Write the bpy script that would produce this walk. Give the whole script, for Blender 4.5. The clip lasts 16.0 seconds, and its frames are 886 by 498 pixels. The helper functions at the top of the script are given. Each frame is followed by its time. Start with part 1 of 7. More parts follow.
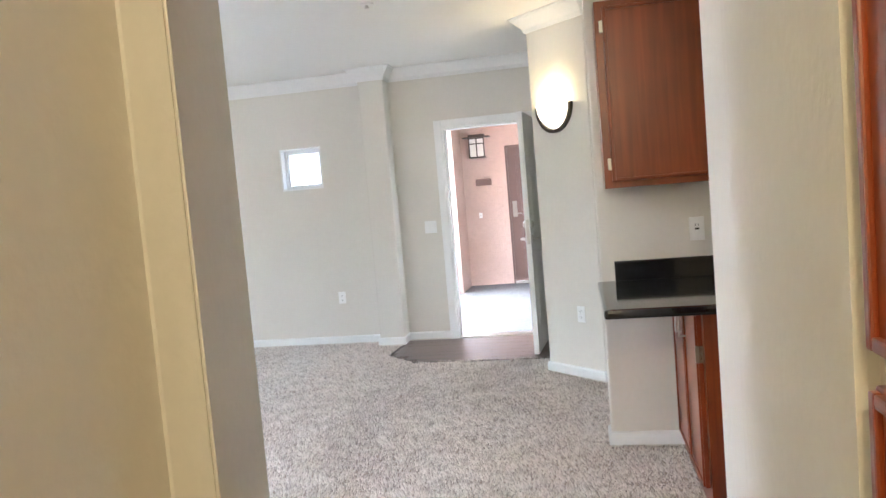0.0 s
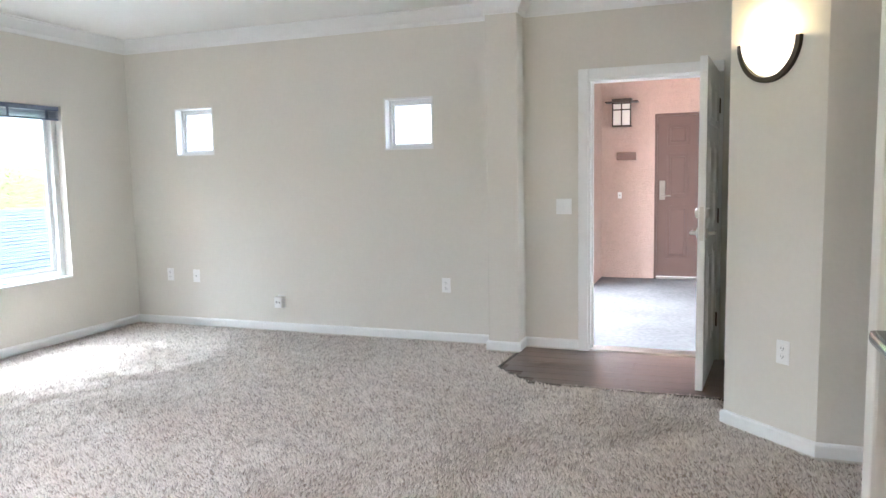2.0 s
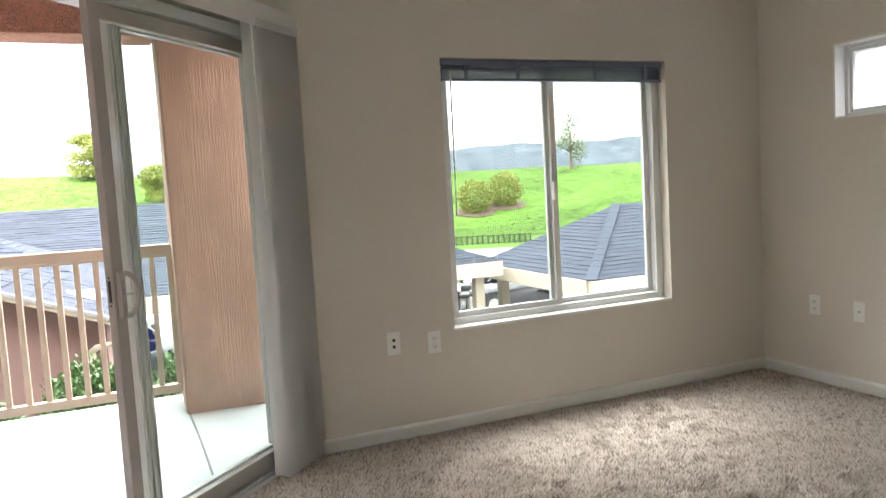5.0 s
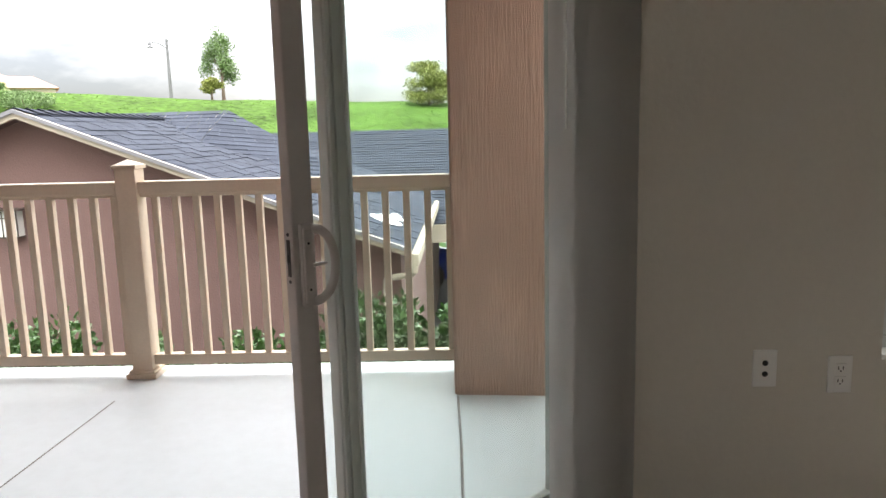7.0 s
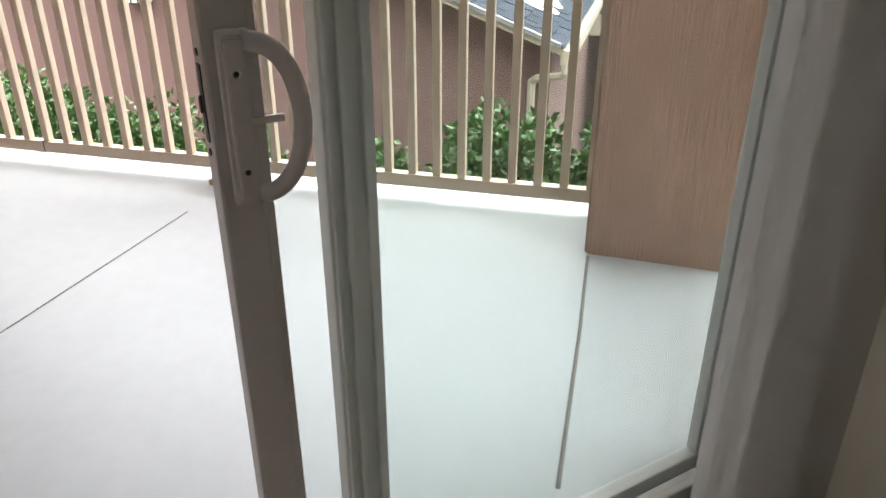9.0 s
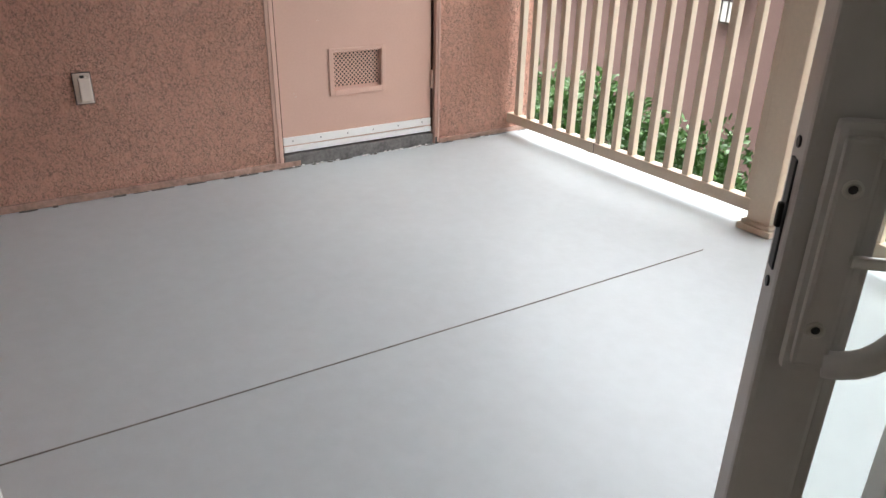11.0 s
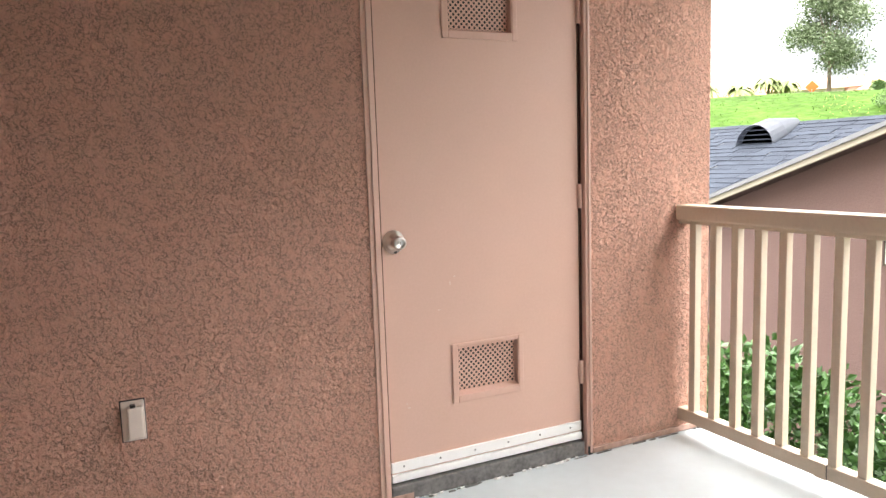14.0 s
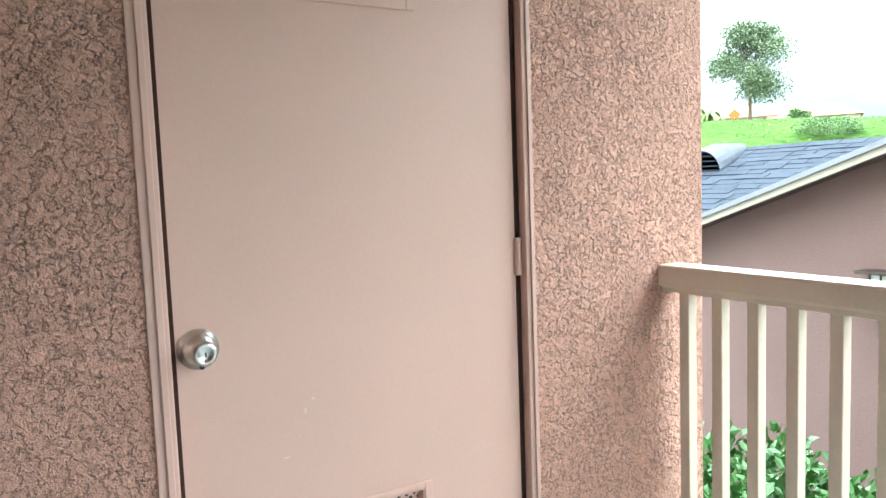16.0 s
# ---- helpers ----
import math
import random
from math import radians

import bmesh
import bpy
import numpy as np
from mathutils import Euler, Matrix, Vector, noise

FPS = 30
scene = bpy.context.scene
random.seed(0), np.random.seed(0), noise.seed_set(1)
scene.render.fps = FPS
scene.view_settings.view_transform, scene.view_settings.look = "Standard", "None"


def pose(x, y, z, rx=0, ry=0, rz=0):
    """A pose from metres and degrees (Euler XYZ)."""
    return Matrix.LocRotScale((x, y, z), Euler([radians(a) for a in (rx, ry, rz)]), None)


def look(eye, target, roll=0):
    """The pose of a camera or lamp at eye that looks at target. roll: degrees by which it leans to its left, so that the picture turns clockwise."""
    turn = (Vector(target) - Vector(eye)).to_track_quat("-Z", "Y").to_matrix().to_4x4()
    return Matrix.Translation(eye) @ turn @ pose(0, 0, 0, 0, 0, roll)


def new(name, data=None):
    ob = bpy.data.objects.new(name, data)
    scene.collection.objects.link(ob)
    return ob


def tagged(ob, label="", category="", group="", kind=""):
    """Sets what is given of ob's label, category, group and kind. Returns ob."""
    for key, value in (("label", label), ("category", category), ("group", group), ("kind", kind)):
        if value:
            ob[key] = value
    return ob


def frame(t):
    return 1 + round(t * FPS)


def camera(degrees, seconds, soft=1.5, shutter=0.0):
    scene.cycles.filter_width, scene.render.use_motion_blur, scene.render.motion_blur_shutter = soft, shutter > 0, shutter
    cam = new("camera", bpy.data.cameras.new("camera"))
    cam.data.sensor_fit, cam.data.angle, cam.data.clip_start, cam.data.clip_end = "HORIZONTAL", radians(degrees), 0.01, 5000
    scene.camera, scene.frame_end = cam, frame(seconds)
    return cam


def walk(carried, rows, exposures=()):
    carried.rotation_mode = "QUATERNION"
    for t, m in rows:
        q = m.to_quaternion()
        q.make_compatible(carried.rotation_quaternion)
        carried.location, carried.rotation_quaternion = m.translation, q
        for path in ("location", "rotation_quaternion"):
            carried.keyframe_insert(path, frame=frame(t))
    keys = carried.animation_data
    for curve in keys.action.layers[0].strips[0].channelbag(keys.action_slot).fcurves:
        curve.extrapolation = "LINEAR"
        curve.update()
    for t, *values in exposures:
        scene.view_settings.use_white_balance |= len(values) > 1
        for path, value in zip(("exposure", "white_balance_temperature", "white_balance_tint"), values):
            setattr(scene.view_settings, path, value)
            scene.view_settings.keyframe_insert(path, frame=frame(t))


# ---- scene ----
cam = camera(63.0, 16.0)
PATH = [
    (0, (0.216, 0.539, 1.374), (-0.154, 2.5, 1.23), -4.8),
    (0.5, (0.08, 0.899, 1.366), (-0.403, 2.834, 1.216), -4.1),
    (1, (0.022, 1.221, 1.345), (-0.302, 3.188, 1.188), -3.6),
    (1.5, (-0.014, 1.568, 1.319), (-0.331, 3.534, 1.131), -2.8),
    (2, (-0.154, 1.918, 1.347), (-0.839, 3.786, 1.143), -1.1),
    (2.5, (-0.305, 2.255, 1.335), (-1.242, 4.008, 1.107), -2.3),
    (3, (-0.539, 2.563, 1.332), (-1.764, 4.125, 1.088), -1.9),
    (3.5, (-0.818, 2.829, 1.317), (-2.184, 4.271, 1.082), -2.7),
    (4, (-1.098, 3.083, 1.299), (-2.604, 4.381, 1.08), -3.4),
    (4.5, (-1.398, 3.39, 1.269), (-3.141, 4.349, 1.066), -2.3),
    (5, (-1.724, 3.602, 1.292), (-3.562, 4.373, 1.128), -3.3),
    (5.2, (-1.844, 3.677, 1.284), (-3.726, 4.337, 1.135), -2.9),
    (7.3, (-3.256, 3.868, 1.247), (-5.221, 3.752, 0.892), -2.2),
    (7.5, (-3.367, 3.869, 1.246), (-5.316, 3.784, 0.805), -2.8),
    (8, (-3.587, 3.913, 1.196), (-5.471, 3.741, 0.547), -2.3),
    (8.5, (-3.771, 3.972, 1.174), (-5.581, 3.621, 0.397), -0.4),
    (9, (-3.933, 3.905, 1.174), (-5.678, 3.443, 0.313), -0.0),
    (9.5, (-4.014, 3.825, 1.166), (-5.678, 3.16, 0.278), -1.8),
    (10, (-4.066, 3.779, 1.172), (-5.547, 2.773, 0.281), -3.1),
    (10.2, (-4.1, 3.772, 1.18), (-5.478, 2.622, 0.298), -1.4),
    (12.3, (-4.134, 3.489, 1.159), (-4.824, 1.759, 0.431), -2.0),
    (12.5, (-4.147, 3.399, 1.19), (-4.883, 1.664, 0.52), -2.3),
    (13, (-4.26, 3.244, 1.271), (-5.056, 1.481, 0.765), -2.5),
    (13.5, (-4.326, 3.036, 1.284), (-5.131, 1.238, 0.935), -1.2),
    (14, (-4.435, 2.758, 1.272), (-5.303, 0.972, 1.028), -1.9),
    (14.5, (-4.564, 2.542, 1.272), (-5.469, 0.773, 1.041), -3.2),
    (15, (-4.775, 2.34, 1.282), (-5.601, 0.534, 1.043), -3.0),
    (15.5, (-4.938, 2.093, 1.28), (-5.8, 0.302, 1.059), -2.2),
    (16, (-5.106, 1.846, 1.305), (-6.134, 0.139, 1.127), -2.1),
]

EXPO = [(0, 5.35, 5600, 9), (1.5, 5.3, 5700, 9), (2.5, 4.7, 5700, 8), (4, 4.3, 6300, 10), (5.2, 3.55, 6900, 11), (7.3, 2.65, 6900, 13), (8.5, 2.85, 7000, 14), (10.2, 2.65, 6700, 11), (12.3, 2.8, 6700, 10), (13.5, 3.0, 7000, 11), (14.5, 3.15, 7000, 9), (15, 3.2, 6900, 7), (16, 3.3, 5850, -5)]
walk(cam, [(t, look(eye, target, roll)) for t, eye, target, roll in PATH], EXPO)

# ---- world and light ----
world = bpy.data.worlds.new("world")
scene.world = world
world.use_nodes = True
wt = world.node_tree
wt.nodes.clear()
w_out = wt.nodes.new("ShaderNodeOutputWorld")
w_bg = wt.nodes.new("ShaderNodeBackground")
w_sky = wt.nodes.new("ShaderNodeTexSky")
w_sky.sky_type = 'NISHITA'
w_sky.sun_disc = False
w_sky.sun_elevation = radians(62)
w_sky.sun_rotation = radians(281)
w_gain = wt.nodes.new("ShaderNodeVectorMath")
w_gain.operation = 'SCALE'
w_gain.inputs[3].default_value = 0.10
w_tc = wt.nodes.new("ShaderNodeTexCoord")
w_map = wt.nodes.new("ShaderNodeMapping")
w_map.inputs["Scale"].default_value = (1.0, 1.0, 2.6)
w_noise = wt.nodes.new("ShaderNodeTexNoise")
w_noise.inputs["Scale"].default_value = 3.2
w_noise.inputs["Detail"].default_value = 7
w_noise.inputs["Roughness"].default_value = 0.55
w_ramp = wt.nodes.new("ShaderNodeValToRGB")
w_ramp.color_ramp.elements[0].position = 0.34
w_ramp.color_ramp.elements[0].color = (0.38, 0.41, 0.46, 1)
w_ramp.color_ramp.elements[1].position = 0.62
w_ramp.color_ramp.elements[1].color = (1.12, 1.14, 1.18, 1)
w_mix = wt.nodes.new("ShaderNodeMix")
w_mix.data_type = 'RGBA'
w_mix.inputs[0].default_value = 0.93
wt.links.new(w_tc.outputs["Generated"], w_map.inputs["Vector"])
wt.links.new(w_map.outputs["Vector"], w_noise.inputs["Vector"])
wt.links.new(w_noise.outputs["Fac"], w_ramp.inputs["Fac"])
wt.links.new(w_sky.outputs["Color"], w_gain.inputs[0])
wt.links.new(w_gain.outputs[0], w_mix.inputs[6])
# an overcast sky is about three times as bright overhead as at the horizon
w_sep = wt.nodes.new("ShaderNodeSeparateXYZ")
w_up = wt.nodes.new("ShaderNodeMath")
w_up.operation = 'MULTIPLY_ADD'
w_up.inputs[1].default_value = 2.35
w_up.inputs[2].default_value = 0.072
w_up.use_clamp = False
w_pos = wt.nodes.new("ShaderNodeMath")
w_pos.operation = 'MAXIMUM'
w_pos.inputs[1].default_value = 0.0
w_grade = wt.nodes.new("ShaderNodeVectorMath")
w_grade.operation = 'SCALE'
wt.links.new(w_tc.outputs["Generated"], w_sep.inputs[0])
wt.links.new(w_sep.outputs["Z"], w_pos.inputs[0])
w_pow = wt.nodes.new("ShaderNodeMath")
w_pow.operation = 'POWER'
w_pow.inputs[1].default_value = 1.12
wt.links.new(w_pos.outputs[0], w_pow.inputs[0])
wt.links.new(w_pow.outputs[0], w_up.inputs[0])
wt.links.new(w_ramp.outputs["Color"], w_grade.inputs[0])
wt.links.new(w_up.outputs[0], w_grade.inputs[3])
wt.links.new(w_grade.outputs[0], w_mix.inputs[7])
wt.links.new(w_mix.outputs[2], w_bg.inputs["Color"])
w_bg.inputs["Strength"].default_value = 1.0
wt.links.new(w_bg.outputs[0], w_out.inputs[0])

sun = bpy.data.lights.new("sun", 'SUN')
sun.energy = 0.18
sun.angle = radians(40)
sun.color = (1.0, 0.96, 0.9)
sun_ob = new("sun", sun)
sun_ob.matrix_world = look((-20, 4, 38), (0, 0, 0))

# ---- materials ----
PINK = (0.79, 0.460, 0.350)


def mat(name, color, rough=0.6, metal=0.0, vary=0.12, scale=6.0, fine=60.0, bump=0.0, bump_scale=80.0, coat=0.0, spread=0.0, stretch=None, spec=0.5, island=0.0):
    m = bpy.data.materials.new(name)
    m.use_nodes = True
    nt = m.node_tree
    p = nt.nodes["Principled BSDF"]
    p.inputs["Roughness"].default_value = rough
    p.inputs["Metallic"].default_value = metal
    p.inputs["Coat Weight"].default_value = coat
    p.inputs["Specular IOR Level"].default_value = spec
    geo = nt.nodes.new("ShaderNodeNewGeometry")
    src = geo.outputs["Position"]
    if stretch:
        mp = nt.nodes.new("ShaderNodeMapping")
        mp.inputs["Scale"].default_value = stretch
        nt.links.new(src, mp.inputs["Vector"])
        src = mp.outputs["Vector"]
    n1 = nt.nodes.new("ShaderNodeTexNoise")
    n1.inputs["Scale"].default_value = scale
    n1.inputs["Detail"].default_value = 4
    n2 = nt.nodes.new("ShaderNodeTexNoise")
    n2.inputs["Scale"].default_value = fine
    n2.inputs["Detail"].default_value = 3
    add = nt.nodes.new("ShaderNodeMath")
    add.operation = 'ADD'
    nt.links.new(src, n1.inputs["Vector"])
    nt.links.new(src, n2.inputs["Vector"])
    nt.links.new(n1.outputs["Fac"], add.inputs[0])
    nt.links.new(n2.outputs["Fac"], add.inputs[1])
    last = add.outputs[0]
    if spread:
        info = nt.nodes.new("ShaderNodeObjectInfo")
        k = nt.nodes.new("ShaderNodeMath")
        k.operation = 'MULTIPLY_ADD'
        k.inputs[1].default_value = spread
        nt.links.new(info.outputs["Random"], k.inputs[0])
        nt.links.new(last, k.inputs[2])
        last = k.outputs[0]
    if island:
        k = nt.nodes.new("ShaderNodeMath")
        k.operation = 'MULTIPLY_ADD'
        k.inputs[1].default_value = island
        nt.links.new(geo.outputs["Random Per Island"], k.inputs[0])
        nt.links.new(last, k.inputs[2])
        last = k.outputs[0]
    rng = nt.nodes.new("ShaderNodeMapRange")
    rng.inputs["From Min"].default_value = 0.6
    rng.inputs["From Max"].default_value = 1.4 + spread + island
    rng.inputs["To Min"].default_value = 1 - vary
    rng.inputs["To Max"].default_value = 1 + vary
    nt.links.new(last, rng.inputs["Value"])
    sc = nt.nodes.new("ShaderNodeVectorMath")
    sc.operation = 'SCALE'
    sc.inputs[0].default_value = color
    nt.links.new(rng.outputs[0], sc.inputs[3])
    nt.links.new(sc.outputs[0], p.inputs["Base Color"])
    if bump:
        n3 = nt.nodes.new("ShaderNodeTexNoise")
        n3.inputs["Scale"].default_value = bump_scale
        n3.inputs["Detail"].default_value = 4
        nt.links.new(src, n3.inputs["Vector"])
        b = nt.nodes.new("ShaderNodeBump")
        b.inputs["Strength"].default_value = 1.0
        b.inputs["Distance"].default_value = bump
        nt.links.new(n3.outputs["Fac"], b.inputs["Height"])
        nt.links.new(b.outputs[0], p.inputs["Normal"])
    return m


def stucco(name, color, depth=0.021, scale=52.0, crevice_shade=0.64):
    """Lace-textured stucco: flattened gritty islands with torn crevices between them."""
    m = mat(name, color, rough=0.92, vary=0.10, scale=2.2, fine=150.0, spec=0.2)
    nt = m.node_tree
    p = nt.nodes["Principled BSDF"]
    geo = nt.nodes.new("ShaderNodeNewGeometry")

    def crevice(sc, detail, width, seed):
        mp = nt.nodes.new("ShaderNodeMapping")
        mp.inputs["Location"].default_value = (seed, seed * 0.7, seed * 1.3)
        n = nt.nodes.new("ShaderNodeTexNoise")
        n.inputs["Scale"].default_value = sc
        n.inputs["Detail"].default_value = detail
        n.inputs["Roughness"].default_value = 0.6
        n.inputs["Distortion"].default_value = 0.35
        d = nt.nodes.new("ShaderNodeMath")
        d.operation = 'SUBTRACT'
        d.inputs[1].default_value = 0.5
        e = nt.nodes.new("ShaderNodeMath")
        e.operation = 'ABSOLUTE'
        r = nt.nodes.new("ShaderNodeMapRange")
        r.interpolation_type = 'SMOOTHSTEP'
        r.inputs["From Min"].default_value = 0.0
        r.inputs["From Max"].default_value = width
        nt.links.new(geo.outputs["Position"], mp.inputs["Vector"])
        nt.links.new(mp.outputs["Vector"], n.inputs["Vector"])
        nt.links.new(n.outputs["Fac"], d.inputs[0])
        nt.links.new(d.outputs[0], e.inputs[0])
        nt.links.new(e.outputs[0], r.inputs["Value"])
        pl = nt.nodes.new("ShaderNodeMapRange")
        pl.interpolation_type = 'SMOOTHSTEP'
        pl.inputs["From Min"].default_value = 0.44
        pl.inputs["From Max"].default_value = 0.56
        nt.links.new(n.outputs["Fac"], pl.inputs["Value"])
        return r.outputs[0], pl.outputs[0]

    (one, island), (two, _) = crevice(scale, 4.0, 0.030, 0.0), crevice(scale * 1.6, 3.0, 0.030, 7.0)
    # trowelled patches where the texture closes up
    flat = nt.nodes.new("ShaderNodeTexNoise")
    flat.inputs["Scale"].default_value = 16
    flat.inputs["Detail"].default_value = 3
    nt.links.new(geo.outputs["Position"], flat.inputs["Vector"])
    shut = nt.nodes.new("ShaderNodeMapRange")
    shut.inputs["From Min"].default_value = 0.50
    shut.inputs["From Max"].default_value = 0.66
    nt.links.new(flat.outputs["Fac"], shut.inputs["Value"])

    def closed(socket):
        mxm = nt.nodes.new("ShaderNodeMath")
        mxm.operation = 'MAXIMUM'
        nt.links.new(socket, mxm.inputs[0])
        nt.links.new(shut.outputs[0], mxm.inputs[1])
        return mxm.outputs[0]
    one, two = closed(one), closed(two)
    both = nt.nodes.new("ShaderNodeMath")
    both.operation = 'MULTIPLY_ADD'
    both.inputs[1].default_value = 0.55
    nt.links.new(two, both.inputs[0])
    nt.links.new(one, both.inputs[2])
    grit = nt.nodes.new("ShaderNodeTexNoise")
    grit.inputs["Scale"].default_value = 230
    grit.inputs["Detail"].default_value = 3
    nt.links.new(geo.outputs["Position"], grit.inputs["Vector"])
    add = nt.nodes.new("ShaderNodeMath")
    add.operation = 'MULTIPLY_ADD'
    add.inputs[1].default_value = 0.45
    nt.links.new(grit.outputs["Fac"], add.inputs[0])
    rise = nt.nodes.new("ShaderNodeMath")
    rise.operation = 'MULTIPLY_ADD'
    rise.inputs[1].default_value = 0.22
    nt.links.new(both.outputs[0], rise.inputs[0])
    nt.links.new(island, rise.inputs[2])
    nt.links.new(rise.outputs[0], add.inputs[2])
    b = nt.nodes.new("ShaderNodeBump")
    b.inputs["Strength"].default_value = 1.0
    b.inputs["Distance"].default_value = depth
    nt.links.new(add.outputs[0], b.inputs["Height"])
    nt.links.new(b.outputs[0], p.inputs["Normal"])
    # shade inside the torn gaps, put into the base colour
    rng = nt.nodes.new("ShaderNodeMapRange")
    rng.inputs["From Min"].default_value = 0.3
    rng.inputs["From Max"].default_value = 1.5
    rng.inputs["To Min"].default_value = 1 - crevice_shade
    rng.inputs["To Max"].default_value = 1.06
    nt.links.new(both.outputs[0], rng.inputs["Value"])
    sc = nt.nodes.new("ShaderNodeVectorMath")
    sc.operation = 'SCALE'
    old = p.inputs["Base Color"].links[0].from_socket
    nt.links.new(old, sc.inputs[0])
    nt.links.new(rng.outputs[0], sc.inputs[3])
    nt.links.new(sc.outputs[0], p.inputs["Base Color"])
    return m


def combed(name, color):
    """Stucco combed downwards: broken upright grooves over a gritty ground."""
    m = mat(name, color, rough=0.92, vary=0.16, scale=2.4, fine=70, spec=0.15)
    nt = m.node_tree
    p = nt.nodes["Principled BSDF"]
    geo = nt.nodes.new("ShaderNodeNewGeometry")

    def tone(scale, detail, squash, lo, hi):
        mp = nt.nodes.new("ShaderNodeMapping")
        mp.inputs["Scale"].default_value = squash
        n = nt.nodes.new("ShaderNodeTexNoise")
        n.inputs["Scale"].default_value = scale
        n.inputs["Detail"].default_value = detail
        r = nt.nodes.new("ShaderNodeMapRange")
        r.interpolation_type = 'SMOOTHSTEP'
        r.inputs["From Min"].default_value = lo
        r.inputs["From Max"].default_value = hi
        nt.links.new(geo.outputs["Position"], mp.inputs["Vector"])
        nt.links.new(mp.outputs["Vector"], n.inputs["Vector"])
        nt.links.new(n.outputs["Fac"], r.inputs["Value"])
        return r.outputs[0]

    groove = tone(150.0, 2.0, (1, 1, 0.03), 0.42, 0.58)
    patchy = tone(7.0, 3.0, (1, 1, 0.5), 0.35, 0.62)
    grit = tone(190.0, 3.0, (1, 1, 0.6), 0.30, 0.70)
    keep = nt.nodes.new("ShaderNodeMath")
    keep.operation = 'MULTIPLY'
    nt.links.new(groove, keep.inputs[0])
    nt.links.new(patchy, keep.inputs[1])
    high = nt.nodes.new("ShaderNodeMath")
    high.operation = 'MULTIPLY_ADD'
    high.inputs[1].default_value = 0.35
    nt.links.new(grit, high.inputs[0])
    nt.links.new(keep.outputs[0], high.inputs[2])
    b = nt.nodes.new("ShaderNodeBump")
    b.inputs["Distance"].default_value = 0.0032
    nt.links.new(high.outputs[0], b.inputs["Height"])
    nt.links.new(b.outputs[0], p.inputs["Normal"])
    # tone follows the relief: paler on the ridges, darker in the grooves
    rng = nt.nodes.new("ShaderNodeMapRange")
    rng.inputs["To Min"].default_value = 0.90
    rng.inputs["To Max"].default_value = 1.12
    nt.links.new(high.outputs[0], rng.inputs["Value"])
    sc = nt.nodes.new("ShaderNodeVectorMath")
    sc.operation = 'SCALE'
    nt.links.new(p.inputs["Base Color"].links[0].from_socket, sc.inputs[0])
    nt.links.new(rng.outputs[0], sc.inputs[3])
    nt.links.new(sc.outputs[0], p.inputs["Base Color"])
    return m


def thin_glass(name, tint=(0.955, 0.985, 0.975)):
    """A window pane: clear, slightly green, with a plain mirror reflection."""
    m = bpy.data.materials.new(name)
    m.use_nodes = True
    nt = m.node_tree
    nt.nodes.remove(nt.nodes["Principled BSDF"])
    out = nt.nodes["Material Output"]
    tr = nt.nodes.new("ShaderNodeBsdfTransparent")
    tr.inputs["Color"].default_value = (*tint, 1)
    gl = nt.nodes.new("ShaderNodeBsdfGlossy")
    gl.inputs["Roughness"].default_value = 0.0
    lw = nt.nodes.new("ShaderNodeLayerWeight")
    lw.inputs["Blend"].default_value = 0.5
    pw = nt.nodes.new("ShaderNodeMath")
    pw.operation = 'POWER'
    pw.inputs[1].default_value = 5.0
    fr = nt.nodes.new("ShaderNodeMath")
    fr.operation = 'MULTIPLY_ADD'
    fr.inputs[1].default_value = 0.9
    fr.inputs[2].default_value = 0.035
    nt.links.new(lw.outputs["Facing"], pw.inputs[0])
    nt.links.new(pw.outputs[0], fr.inputs[0])
    mx = nt.nodes.new("ShaderNodeMixShader")
    nt.links.new(fr.outputs[0], mx.inputs[0])
    nt.links.new(tr.outputs[0], mx.inputs[1])
    nt.links.new(gl.outputs[0], mx.inputs[2])
    nt.links.new(mx.outputs[0], out.inputs["Surface"])
    return m


def frosted(name):
    m = bpy.data.materials.new(name)
    m.use_nodes = True
    nt = m.node_tree
    nt.nodes.remove(nt.nodes["Principled BSDF"])
    out = nt.nodes["Material Output"]
    tl = nt.nodes.new("ShaderNodeBsdfTranslucent")
    tl.inputs["Color"].default_value = (0.62, 0.64, 0.66, 1)
    df = nt.nodes.new("ShaderNodeBsdfTransparent")
    df.inputs["Color"].default_value = (0.55, 0.57, 0.59, 1)
    mx = nt.nodes.new("ShaderNodeMixShader")
    mx.inputs[0].default_value = 0.35
    nt.links.new(tl.outputs[0], mx.inputs[1])
    nt.links.new(df.outputs[0], mx.inputs[2])
    nt.links.new(mx.outputs[0], out.inputs["Surface"])
    return m


def glow(name, color, strength):
    m = bpy.data.materials.new(name)
    m.use_nodes = True
    p = m.node_tree.nodes["Principled BSDF"]
    p.inputs["Base Color"].default_value = (*color, 1)
    p.inputs["Emission Color"].default_value = (*color, 1)
    p.inputs["Emission Strength"].default_value = strength
    return m


